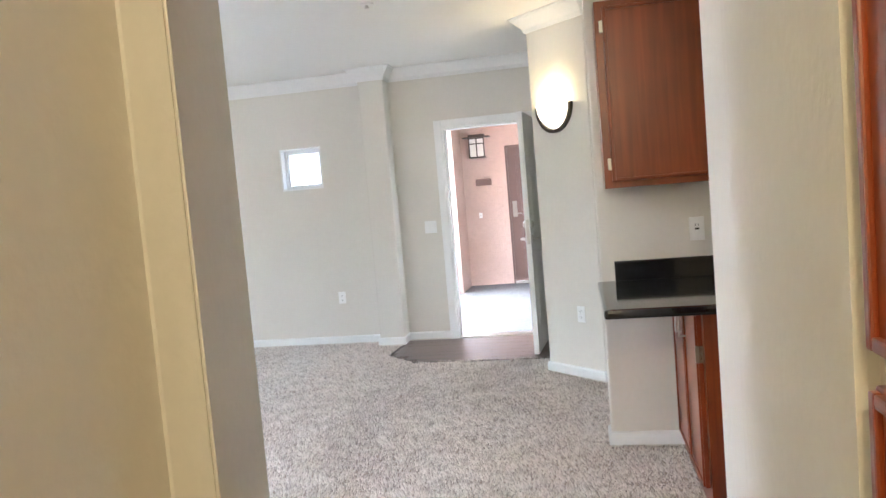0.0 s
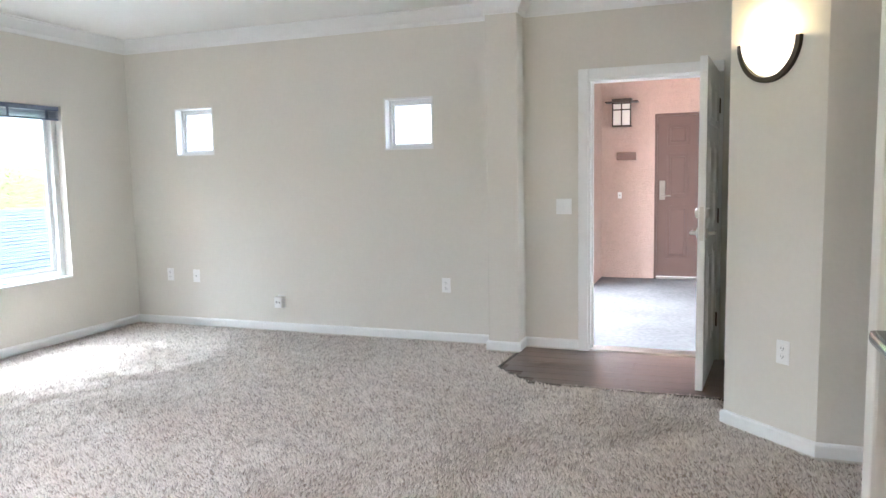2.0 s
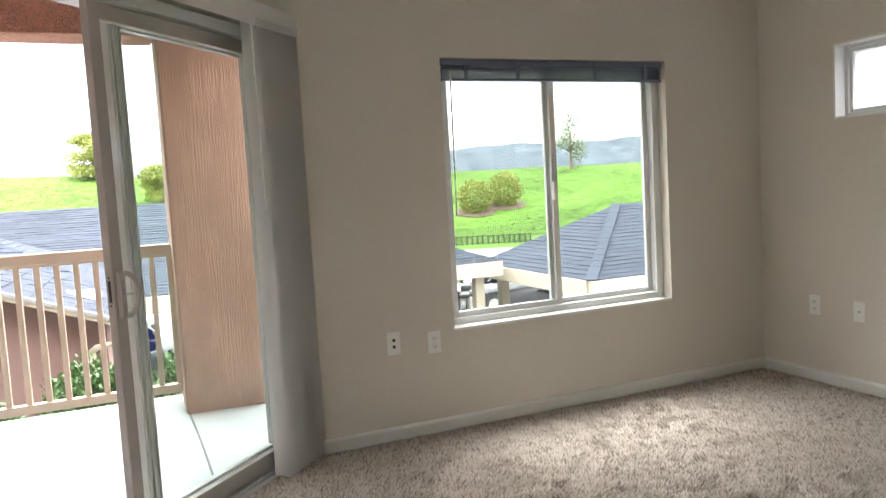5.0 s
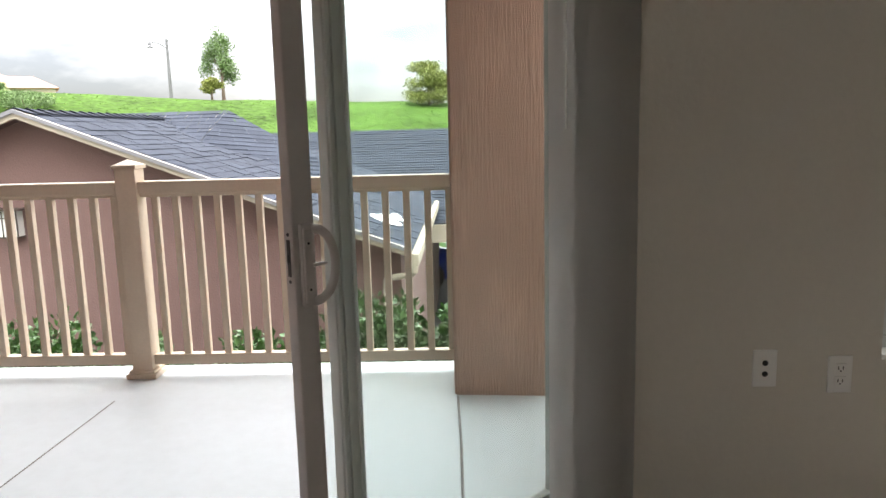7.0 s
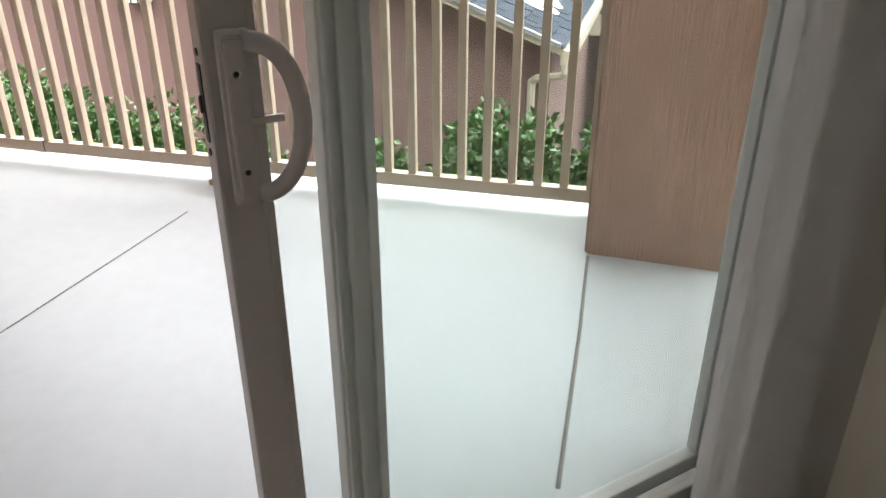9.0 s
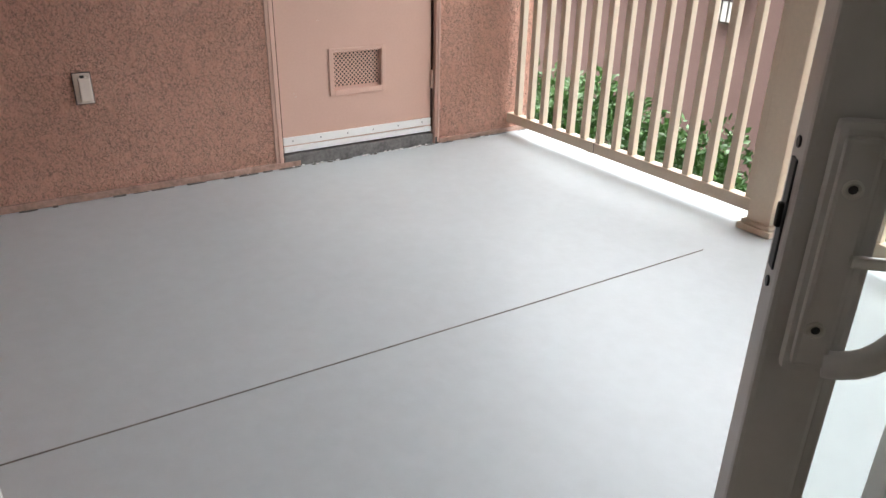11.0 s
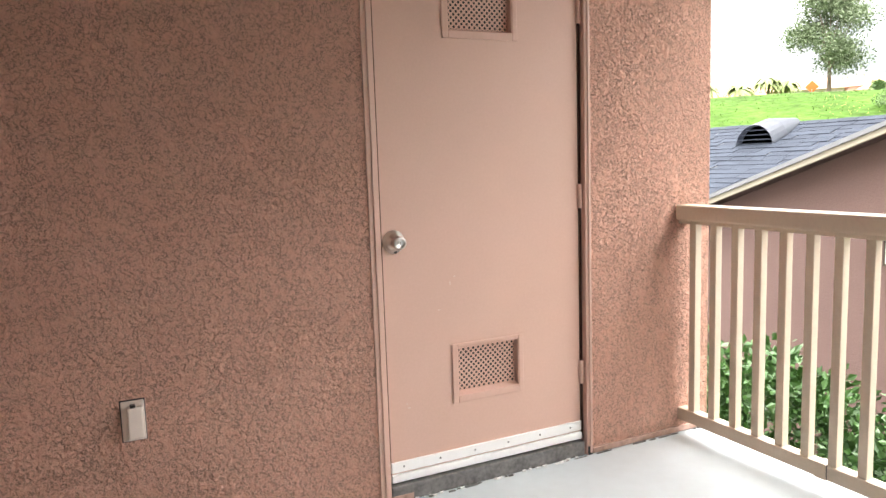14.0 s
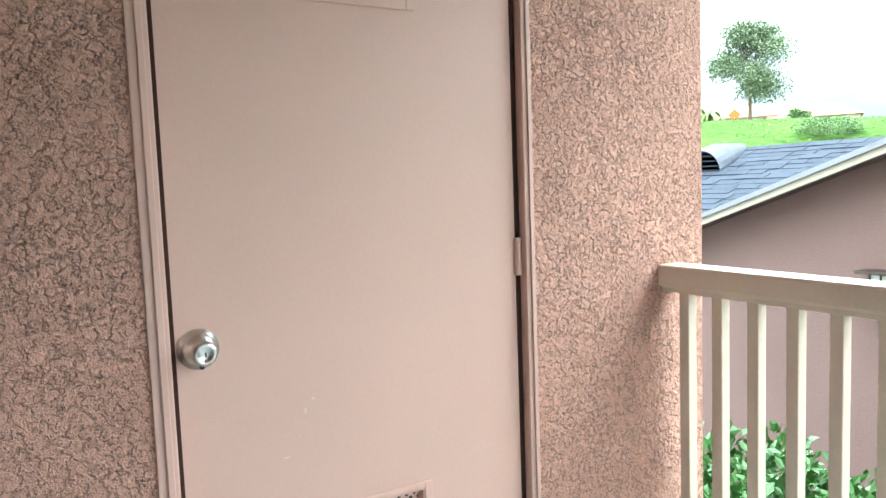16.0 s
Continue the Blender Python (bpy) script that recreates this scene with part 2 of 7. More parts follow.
def wood(name, color, dark, rough=0.35, scale=1.0, axis=2):
    """Stained wood with long streaks along one axis."""
    m = bpy.data.materials.new(name)
    m.use_nodes = True
    nt = m.node_tree
    p = nt.nodes["Principled BSDF"]
    p.inputs["Roughness"].default_value = rough
    p.inputs["Coat Weight"].default_value = 0.55
    p.inputs["Coat Roughness"].default_value = 0.28
    geo = nt.nodes.new("ShaderNodeNewGeometry")
    mp = nt.nodes.new("ShaderNodeMapping")
    sc = [38.0 * scale, 38.0 * scale, 38.0 * scale]
    sc[axis] = 1.6 * scale
    mp.inputs["Scale"].default_value = sc
    n = nt.nodes.new("ShaderNodeTexNoise")
    n.inputs["Scale"].default_value = 1.0
    n.inputs["Detail"].default_value = 5
    n.inputs["Distortion"].default_value = 0.6
    n2 = nt.nodes.new("ShaderNodeTexNoise")
    n2.inputs["Scale"].default_value = 2.2
    add = nt.nodes.new("ShaderNodeMath")
    add.operation = 'ADD'
    rng = nt.nodes.new("ShaderNodeMapRange")
    rng.inputs["From Min"].default_value = 0.7
    rng.inputs["From Max"].default_value = 1.3
    mx = nt.nodes.new("ShaderNodeMix")
    mx.data_type = 'RGBA'
    mx.inputs[6].default_value = (*dark, 1)
    mx.inputs[7].default_value = (*color, 1)
    nt.links.new(geo.outputs["Position"], mp.inputs["Vector"])
    nt.links.new(mp.outputs["Vector"], n.inputs["Vector"])
    nt.links.new(geo.outputs["Position"], n2.inputs["Vector"])
    nt.links.new(n.outputs["Fac"], add.inputs[0])
    nt.links.new(n2.outputs["Fac"], add.inputs[1])
    nt.links.new(add.outputs[0], rng.inputs["Value"])
    nt.links.new(rng.outputs[0], mx.inputs[0])
    nt.links.new(mx.outputs[2], p.inputs["Base Color"])
    b = nt.nodes.new("ShaderNodeBump")
    b.inputs["Distance"].default_value = 0.0004
    nt.links.new(n.outputs["Fac"], b.inputs["Height"])
    nt.links.new(b.outputs[0], p.inputs["Normal"])
    return m


def carpet_material():
    """Cut-pile carpet: beige and brown tufts, with patches brushed both ways."""
    m = bpy.data.materials.new("carpet_pile")
    m.use_nodes = True
    nt = m.node_tree
    p = nt.nodes["Principled BSDF"]
    p.inputs["Roughness"].default_value = 1.0
    p.inputs["Specular IOR Level"].default_value = 0.1
    p.inputs["Sheen Weight"].default_value = 0.25
    geo = nt.nodes.new("ShaderNodeNewGeometry")
    v = nt.nodes.new("ShaderNodeTexVoronoi")
    v.inputs["Scale"].default_value = 150
    wob = nt.nodes.new("ShaderNodeTexNoise")
    wob.inputs["Scale"].default_value = 60
    wob.inputs["Detail"].default_value = 4
    wob.inputs["Distortion"].default_value = 1.0
    patch = nt.nodes.new("ShaderNodeTexNoise")
    patch.inputs["Scale"].default_value = 2.3
    patch.inputs["Detail"].default_value = 3
    for n in (v, wob, patch):
        nt.links.new(geo.outputs["Position"], n.inputs["Vector"])
    ramp = nt.nodes.new("ShaderNodeValToRGB")
    e = ramp.color_ramp.elements
    e[0].position, e[0].color = 0.33, (0.10, 0.078, 0.062, 1)
    e[1].position, e[1].color = 0.66, (0.60, 0.53, 0.465, 1)
    mid = ramp.color_ramp.elements.new(0.48)
    mid.color = (0.40, 0.34, 0.29, 1)
    addn = nt.nodes.new("ShaderNodeMath")
    addn.operation = 'MULTIPLY_ADD'
    addn.inputs[1].default_value = 0.22
    nt.links.new(v.outputs["Color"], addn.inputs[0])
    sub = nt.nodes.new("ShaderNodeMath")
    sub.operation = 'MULTIPLY_ADD'
    sub.inputs[1].default_value = 0.25
    nt.links.new(patch.outputs["Fac"], sub.inputs[0])
    nt.links.new(wob.outputs["Fac"], sub.inputs[2])
    off = nt.nodes.new("ShaderNodeMath")
    off.operation = 'SUBTRACT'
    off.inputs[1].default_value = 0.23
    nt.links.new(sub.outputs[0], addn.inputs[2])
    nt.links.new(addn.outputs[0], off.inputs[0])
    nt.links.new(off.outputs[0], ramp.inputs["Fac"])
    nt.links.new(ramp.outputs["Color"], p.inputs["Base Color"])
    b = nt.nodes.new("ShaderNodeBump")
    b.inputs["Distance"].default_value = 0.012
    nt.links.new(addn.outputs[0], b.inputs["Height"])
    nt.links.new(b.outputs[0], p.inputs["Normal"])
    return m


def tuft_material():
    """Yarn tufts: each its own shade, brushed patches lighter or darker."""
    m = bpy.data.materials.new("carpet_tuft")
    m.use_nodes = True
    nt = m.node_tree
    p = nt.nodes["Principled BSDF"]
    p.inputs["Roughness"].default_value = 1.0
    p.inputs["Specular IOR Level"].default_value = 0.05
    p.inputs["Sheen Weight"].default_value = 0.2
    geo = nt.nodes.new("ShaderNodeNewGeometry")
    patch = nt.nodes.new("ShaderNodeTexNoise")
    patch.inputs["Scale"].default_value = 1.7
    patch.inputs["Detail"].default_value = 4
    nt.links.new(geo.outputs["Position"], patch.inputs["Vector"])
    k = nt.nodes.new("ShaderNodeMath")
    k.operation = 'MULTIPLY_ADD'
    k.inputs[1].default_value = 0.35
    nt.links.new(patch.outputs["Fac"], k.inputs[0])
    nt.links.new(geo.outputs["Random Per Island"], k.inputs[2])
    ramp = nt.nodes.new("ShaderNodeValToRGB")
    e = ramp.color_ramp.elements
    e[0].position, e[0].color = 0.10, (0.36, 0.29, 0.24, 1)
    e[1].position, e[1].color = 1.0, (0.82, 0.745, 0.675, 1)
    mid = ramp.color_ramp.elements.new(0.45)
    mid.color = (0.66, 0.575, 0.505, 1)
    clump = nt.nodes.new("ShaderNodeTexNoise")
    clump.inputs["Scale"].default_value = 30
    clump.inputs["Detail"].default_value = 2
    clump.inputs["Distortion"].default_value = 0.8
    nt.links.new(geo.outputs["Position"], clump.inputs["Vector"])
    k2 = nt.nodes.new("ShaderNodeMath")
    k2.operation = 'MULTIPLY_ADD'
    k2.inputs[1].default_value = 0.8
    nt.links.new(clump.outputs["Fac"], k2.inputs[0])
    nt.links.new(k.outputs[0], k2.inputs[2])
    even = nt.nodes.new("ShaderNodeMapRange")
    even.inputs["From Min"].default_value = 0.42
    even.inputs["From Max"].default_value = 1.50
    nt.links.new(k2.outputs[0], even.inputs["Value"])
    nt.links.new(even.outputs[0], ramp.inputs["Fac"])
    nt.links.new(ramp.outputs["Color"], p.inputs["Base Color"])
    return m


M_TUFT = tuft_material()
M_WALL = mat("greige_paint", (0.70, 0.67, 0.60), rough=0.75, vary=0.025, scale=1.2, fine=40, bump=0.0012, bump_scale=55)
M_CEIL = mat("ceiling_paint", (0.84, 0.83, 0.79), rough=0.85, vary=0.02, scale=1.0, fine=30, bump=0.002, bump_scale=45)
M_TRIM = mat("white_trim_paint", (0.80, 0.80, 0.78), rough=0.4, vary=0.03, scale=5, fine=50)
M_CARPET = carpet_material()
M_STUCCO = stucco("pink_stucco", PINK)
M_PILLAR = combed("combed_pink_stucco", (0.50, 0.355, 0.29))
# the same pink paint, its colour paled for the strong light out there
M_WALKWALL = stucco("glare_paled_pink_stucco", (0.58, 0.43, 0.36), depth=0.004, scale=46, crevice_shade=0.25)
M_STUCCO_CREAM = stucco("cream_stucco_trim", (0.84, 0.75, 0.60), depth=0.004, scale=90, crevice_shade=0.18)
M_BROKEN = stucco("dirty_broken_plaster", (0.40, 0.33, 0.24), depth=0.010, scale=70, crevice_shade=0.5)
M_PINKPAINT = mat("pink_door_paint", (0.62, 0.405, 0.325), rough=0.5, vary=0.035, scale=4, fine=90, bump=0.0004, bump_scale=160)
M_DECK = mat("grey_deck_coating", (0.50, 0.55, 0.57), rough=0.42, vary=0.05, scale=1.6, fine=18, bump=0.0006, bump_scale=30)
M_RAIL = mat("beige_rail_paint", (0.64, 0.54, 0.42), rough=0.5, vary=0.06, scale=6, fine=70, bump=0.0004)
M_VINYL = mat("white_vinyl_frame", (0.74, 0.75, 0.74), rough=0.35, vary=0.03, scale=5, fine=60)
M_ALU = mat("taupe_vinyl", (0.52, 0.495, 0.475), rough=0.4, vary=0.04, scale=5, fine=60)


def vinyl_vane():
    m = mat("vinyl_blind_vane", (0.92, 0.91, 0.90), rough=0.5, vary=0.02, scale=3, fine=40)
    nt = m.node_tree
    tl = nt.nodes.new("ShaderNodeBsdfTranslucent")
    tl.inputs["Color"].default_value = (0.92, 0.91, 0.90, 1)
    mx = nt.nodes.new("ShaderNodeMixShader")
    mx.inputs[0].default_value = 0.40
    nt.links.new(nt.nodes["Principled BSDF"].outputs[0], mx.inputs[1])
    nt.links.new(tl.outputs[0], mx.inputs[2])
    nt.links.new(mx.outputs[0], nt.nodes["Material Output"].inputs["Surface"])
    return m


M_BLIND = vinyl_vane()
M_BLINDS2 = mat("slate_blue_slats", (0.16, 0.19, 0.27), rough=0.35, vary=0.1, scale=8, fine=60)
M_CHROME = mat("satin_nickel", (0.62, 0.60, 0.56), rough=0.28, metal=1.0, vary=0.05)
M_BRONZE = mat("dark_bronze", (0.06, 0.045, 0.035), rough=0.4, metal=0.6, vary=0.1)
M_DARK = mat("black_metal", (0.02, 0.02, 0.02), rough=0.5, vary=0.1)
M_CHERRY = wood("cherry_cabinet", (0.27, 0.052, 0.011), (0.15, 0.024, 0.005), rough=0.32)
M_GRANITE = mat("black_granite", (0.010, 0.010, 0.012), rough=0.08, vary=0.5, scale=60, fine=240, coat=0.3)
M_VINYLFLOOR = mat("brown_vinyl_tile", (0.135, 0.092, 0.075), rough=0.45, vary=0.2, scale=5, fine=40, spread=0.3)
M_CONCRETE = mat("walkway_concrete", (0.095, 0.092, 0.09), rough=0.8, vary=0.45, scale=1.4, fine=25)
M_BROWNDOOR = mat("brown_door_paint", (0.125, 0.075, 0.06), rough=0.45, vary=0.05, scale=4)
M_PLATE = mat("white_plastic_plate", (0.86, 0.86, 0.84), rough=0.35, vary=0.02)
M_GLASS = thin_glass("window_glass")
# tint added only to dim the bright view and light through the wide window
M_GLASS_DIM = thin_glass("dimmed_window_glass", (0.79, 0.82, 0.81))
M_FROST = frosted("frosted_glass")
M_SHINGLE = mat("grey_blue_shingle", (0.034, 0.040, 0.053), rough=0.95, vary=0.42, scale=2.5, fine=60, spread=0.5, island=0.5, bump=0.003, bump_scale=150, spec=0.12)
M_GWALL = mat("mauve_brown_wall", (0.145, 0.087, 0.074), rough=0.9, vary=0.08, scale=2, fine=60, bump=0.003, bump_scale=60)
M_FASCIA = mat("cream_fascia", (0.36, 0.315, 0.24), rough=0.6, vary=0.05, scale=3)
M_ASPHALT = mat("pale_asphalt", (0.22, 0.22, 0.225), rough=0.9, vary=0.1, scale=0.6, fine=8)
M_GRASS = mat("hill_grass", (0.042, 0.084, 0.014), rough=1.0, vary=0.7, scale=0.16, fine=1.6, spec=0.1, bump=0.25, bump_scale=1.2)
M_BLADE = mat("grass_blade", (0.055, 0.10, 0.017), rough=0.9, vary=0.6, scale=0.12, fine=3.0, spec=0.1)
M_FLOWER = mat("yellow_flower", (0.62, 0.55, 0.20), rough=0.8, vary=0.2)
M_PALM = mat("palm_frond", (0.16, 0.20, 0.06), rough=0.6, vary=0.3, scale=2, fine=8)
M_LEAF4 = mat("grey_green_leaf", (0.115, 0.150, 0.075), rough=0.7, vary=0.4, scale=1, fine=5)
M_LEAF = mat("shrub_leaf", (0.036, 0.100, 0.016), rough=0.42, vary=0.35, scale=5, fine=20)
M_LEAF2 = mat("yellow_green_leaf", (0.17, 0.195, 0.035), rough=0.6, vary=0.35, scale=2, fine=8)
M_LEAF3 = mat("tree_leaf", (0.10, 0.17, 0.05), rough=0.6, vary=0.4, scale=1, fine=6)
M_BARK = mat("bark", (0.16, 0.12, 0.09), rough=0.95, vary=0.3, scale=6)
M_SOIL = mat("bare_soil", (0.07, 0.045, 0.03), rough=1.0, vary=0.3, scale=3)

# ---- building helpers ----


def thing(name, label, category, group="", kind="", at=(0, 0, 0)):
    ob = new(name)
    ob.location = at
    return tagged(ob, label, category, group, kind)


def mesh_of(bm, name, material, smooth=False):
    bmesh.ops.recalc_face_normals(bm, faces=bm.faces)
    me = bpy.data.meshes.new(name)
    bm.to_mesh(me)
    bm.free()
    if smooth:
        me.polygons.foreach_set("use_smooth", [True] * len(me.polygons))
    me.materials.append(material)
    return me


def part(name, bm, material, parent=None, label="", smooth=False):
    ob = new(name, mesh_of(bm, name, material, smooth))
    if parent:
        ob.parent = parent
        if parent.parent is None:
            ob.matrix_parent_inverse = Matrix.Translation(parent.location).inverted()
    if label:
        tagged(ob, label)
    return ob


def solid(name, bm, material, label, category, kind="structure", group="", smooth=False):
    return tagged(part(name, bm, material, smooth=smooth), label, category, group, kind)


def box(lo, hi, m=None, bm=None, bevel=0.0):
    one = bmesh.new()
    r = bmesh.ops.create_cube(one, size=1.0)
    c = [(a + b) / 2 for a, b in zip(lo, hi)]
    d = [abs(b - a) for a, b in zip(lo, hi)]
    for v in r["verts"]:
        v.co = Vector((c[0] + v.co.x * d[0], c[1] + v.co.y * d[1], c[2] + v.co.z * d[2]))
    if bevel:
        bmesh.ops.bevel(one, geom=one.edges[:], offset=min(bevel, min(d) * 0.45), segments=2, affect='EDGES', profile=0.6)
    if m:
        one.transform(m)
    if bm is None:
        return one
    return join(bm, one)


def join(bm, other):
    me = bpy.data.meshes.new("tmp")
    other.to_mesh(me)
    other.free()
    bm.from_mesh(me)
    bpy.data.meshes.remove(me)
    return bm


def prism(pts, z0, z1, bm=None, m=None, bevel=0.0):
    one = bmesh.new()
    lo = [one.verts.new((x, y, z0)) for x, y in pts]
    hi = [one.verts.new((x, y, z1)) for x, y in pts]
    n = len(pts)
    one.faces.new(lo[::-1])
    one.faces.new(hi)
    for i in range(n):
        one.faces.new((lo[i], lo[(i + 1) % n], hi[(i + 1) % n], hi[i]))
    if bevel:
        bmesh.ops.bevel(one, geom=[e for e in one.edges if abs(e.verts[0].co.z - e.verts[1].co.z) > 0.5 * abs(z1 - z0)], offset=bevel, segments=3, affect='EDGES')
    if m:
        one.transform(m)
    return one if bm is None else join(bm, one)


def cyl(p0, p1, r0, r1=None, n=16, bm=None):
    one = bmesh.new()
    p0, p1 = Vector(p0), Vector(p1)
    d = p1 - p0
    bmesh.ops.create_cone(one, cap_ends=True, segments=n, radius1=r0, radius2=r0 if r1 is None else r1, depth=d.length)
    one.transform(Matrix.Translation((p0 + p1) / 2) @ d.to_track_quat('Z', 'Y').to_matrix().to_4x4())
    return one if bm is None else join(bm, one)


def lathe(profile, n=24, m=None, bm=None):
    """Spin (radius, height) pairs round z."""
    one = bmesh.new()
    rings = []
    for r, h in profile:
        if r < 1e-5:
            rings.append([one.verts.new((0, 0, h))] * n)
        else:
            rings.append([one.verts.new((r * math.cos(2 * math.pi * i / n), r * math.sin(2 * math.pi * i / n), h)) for i in range(n)])
    for a, b in zip(rings, rings[1:]):
        for i in range(n):
            j = (i + 1) % n
            vs = []
            for v in (a[i], a[j], b[j], b[i]):
                if v not in vs:
                    vs.append(v)
            if len(vs) > 2:
                one.faces.new(vs)
    if m:
        one.transform(m)
    return one if bm is None else join(bm, one)


def sweep(path, profile, bm=None, closed=False, up=(0, 0, 1)):
    """Carry a closed (u, v) profile along a path: u sideways, v up."""
    one = bmesh.new()
    up = Vector(up)
    path = [Vector(p) for p in path]
    rings = []
    for i, p in enumerate(path):
        a = path[i - 1] if i else p
        b = path[i + 1] if i + 1 < len(path) else p
        d1 = (p - a).normalized() if i else (b - p).normalized()
        d2 = (b - p).normalized() if i + 1 < len(path) else d1
        d = (d1 + d2).normalized()
        side = d.cross(up).normalized()
        top = side.cross(d).normalized()
        k = 1.0 / max(0.3, d.dot(d1))
        rings.append([one.verts.new(p + side * u * k + top * v) for u, v in profile])
    n = len(profile)
    for a, b in zip(rings, rings[1:]):
        for i in range(n):
            one.faces.new((a[i], a[(i + 1) % n], b[(i + 1) % n], b[i]))
    one.faces.new(rings[0][::-1])
    one.faces.new(rings[-1])
    return one if bm is None else join(bm, one)


def wall_bm(p0, p1, near, far, z0, z1, holes=(), bm=None):
    """A wall along p0 to p1; near and far: offsets to the left of that way. Holes: (from, to, bottom, top)."""
    p0, p1 = Vector((*p0, 0)), Vector((*p1, 0))
    d = (p1 - p0)
    length = d.length
    d.normalize()
    m = Matrix(((d.x, -d.y, 0, p0.x), (d.y, d.x, 0, p0.y), (0, 0, 1, 0), (0, 0, 0, 1)))
    xs = sorted({0.0, length, *[h[0] for h in holes], *[h[1] for h in holes]})
    zs = sorted({z0, z1, *[h[2] for h in holes], *[h[3] for h in holes]})
    one = bmesh.new()
    grid = {}
    for i in range(len(xs) - 1):
        for k in range(len(zs) - 1):
            cx, cz = (xs[i] + xs[i + 1]) / 2, (zs[k] + zs[k + 1]) / 2
            grid[i, k] = not any(h[0] < cx < h[1] and h[2] < cz < h[3] for h in holes)
    def vert(x, y, z, cache={}):
        return one.verts.new((x, y, z))
    for (i, k), full in grid.items():
        if not full:
            continue
        xa, xb, za, zb = xs[i], xs[i + 1], zs[k], zs[k + 1]
        for y in (near, far):
            one.faces.new([vert(xa, y, za), vert(xb, y, za), vert(xb, y, zb), vert(xa, y, zb)])
        if not grid.get((i - 1, k)):
            one.faces.new([vert(xa, near, za), vert(xa, far, za), vert(xa, far, zb), vert(xa, near, zb)])
        if not grid.get((i + 1, k)):
            one.faces.new([vert(xb, near, za), vert(xb, far, za), vert(xb, far, zb), vert(xb, near, zb)])
        if not grid.get((i, k - 1)):
            one.faces.new([vert(xa, near, za), vert(xa, far, za), vert(xb, far, za), vert(xb, near, za)])
        if not grid.get((i, k + 1)):
            one.faces.new([vert(xa, near, zb), vert(xa, far, zb), vert(xb, far, zb), vert(xb, near, zb)])
    bmesh.ops.remove_doubles(one, verts=one.verts, dist=1e-5)
    one.transform(m)
    return one if bm is None else join(bm, one)


R2 = math.sqrt(2)


def sl(s, t, z=0.0):
    """A place by the slanted balcony door: s towards the room, t along the door."""
    return ((s - t) / R2, (s + t) / R2, z)


# local x along the door, local y outwards, z up
SLANT = Matrix(((-1 / R2, -1 / R2, 0, 0), (1 / R2, -1 / R2, 0, 0), (0, 0, 1, 0), (0, 0, 0, 1)))


def sbox(t0, t1, s0, s1, z0, z1, bm=None, bevel=0.0):
    return box((t0, -max(s0, s1), z0), (t1, -min(s0, s1), z1), SLANT, bm, bevel)


# ---- the plan ----
NORTH, WEST, ENTRY = 7.286, -5.198, 7.306
CEIL = 2.61
KIT = 4.295
DOORW = 0.30          # balcony door wall
LEFTW = -3.77         # stucco wall beside the slanted door
RAILX = -6.83
DECK = -0.02
S_IN, S_OUT = -0.68, -0.86
T_L, T_R = 4.79, 6.73
GROUND = -2.4

# floors
f = prism([(-0.45, -1.5), (2.6, -1.5), (2.6, 7.3), (WEST, 7.3), (WEST, 4.23), sl(S_IN - 0.02, 6.64)[:2], sl(S_IN - 0.02, 4.45)[:2], (-0.45, 1.65)], -0.12, 0.0)
carpet_floor = solid("floor", f, M_CARPET, "beige and brown cut-pile carpet over the living room", "carpet")



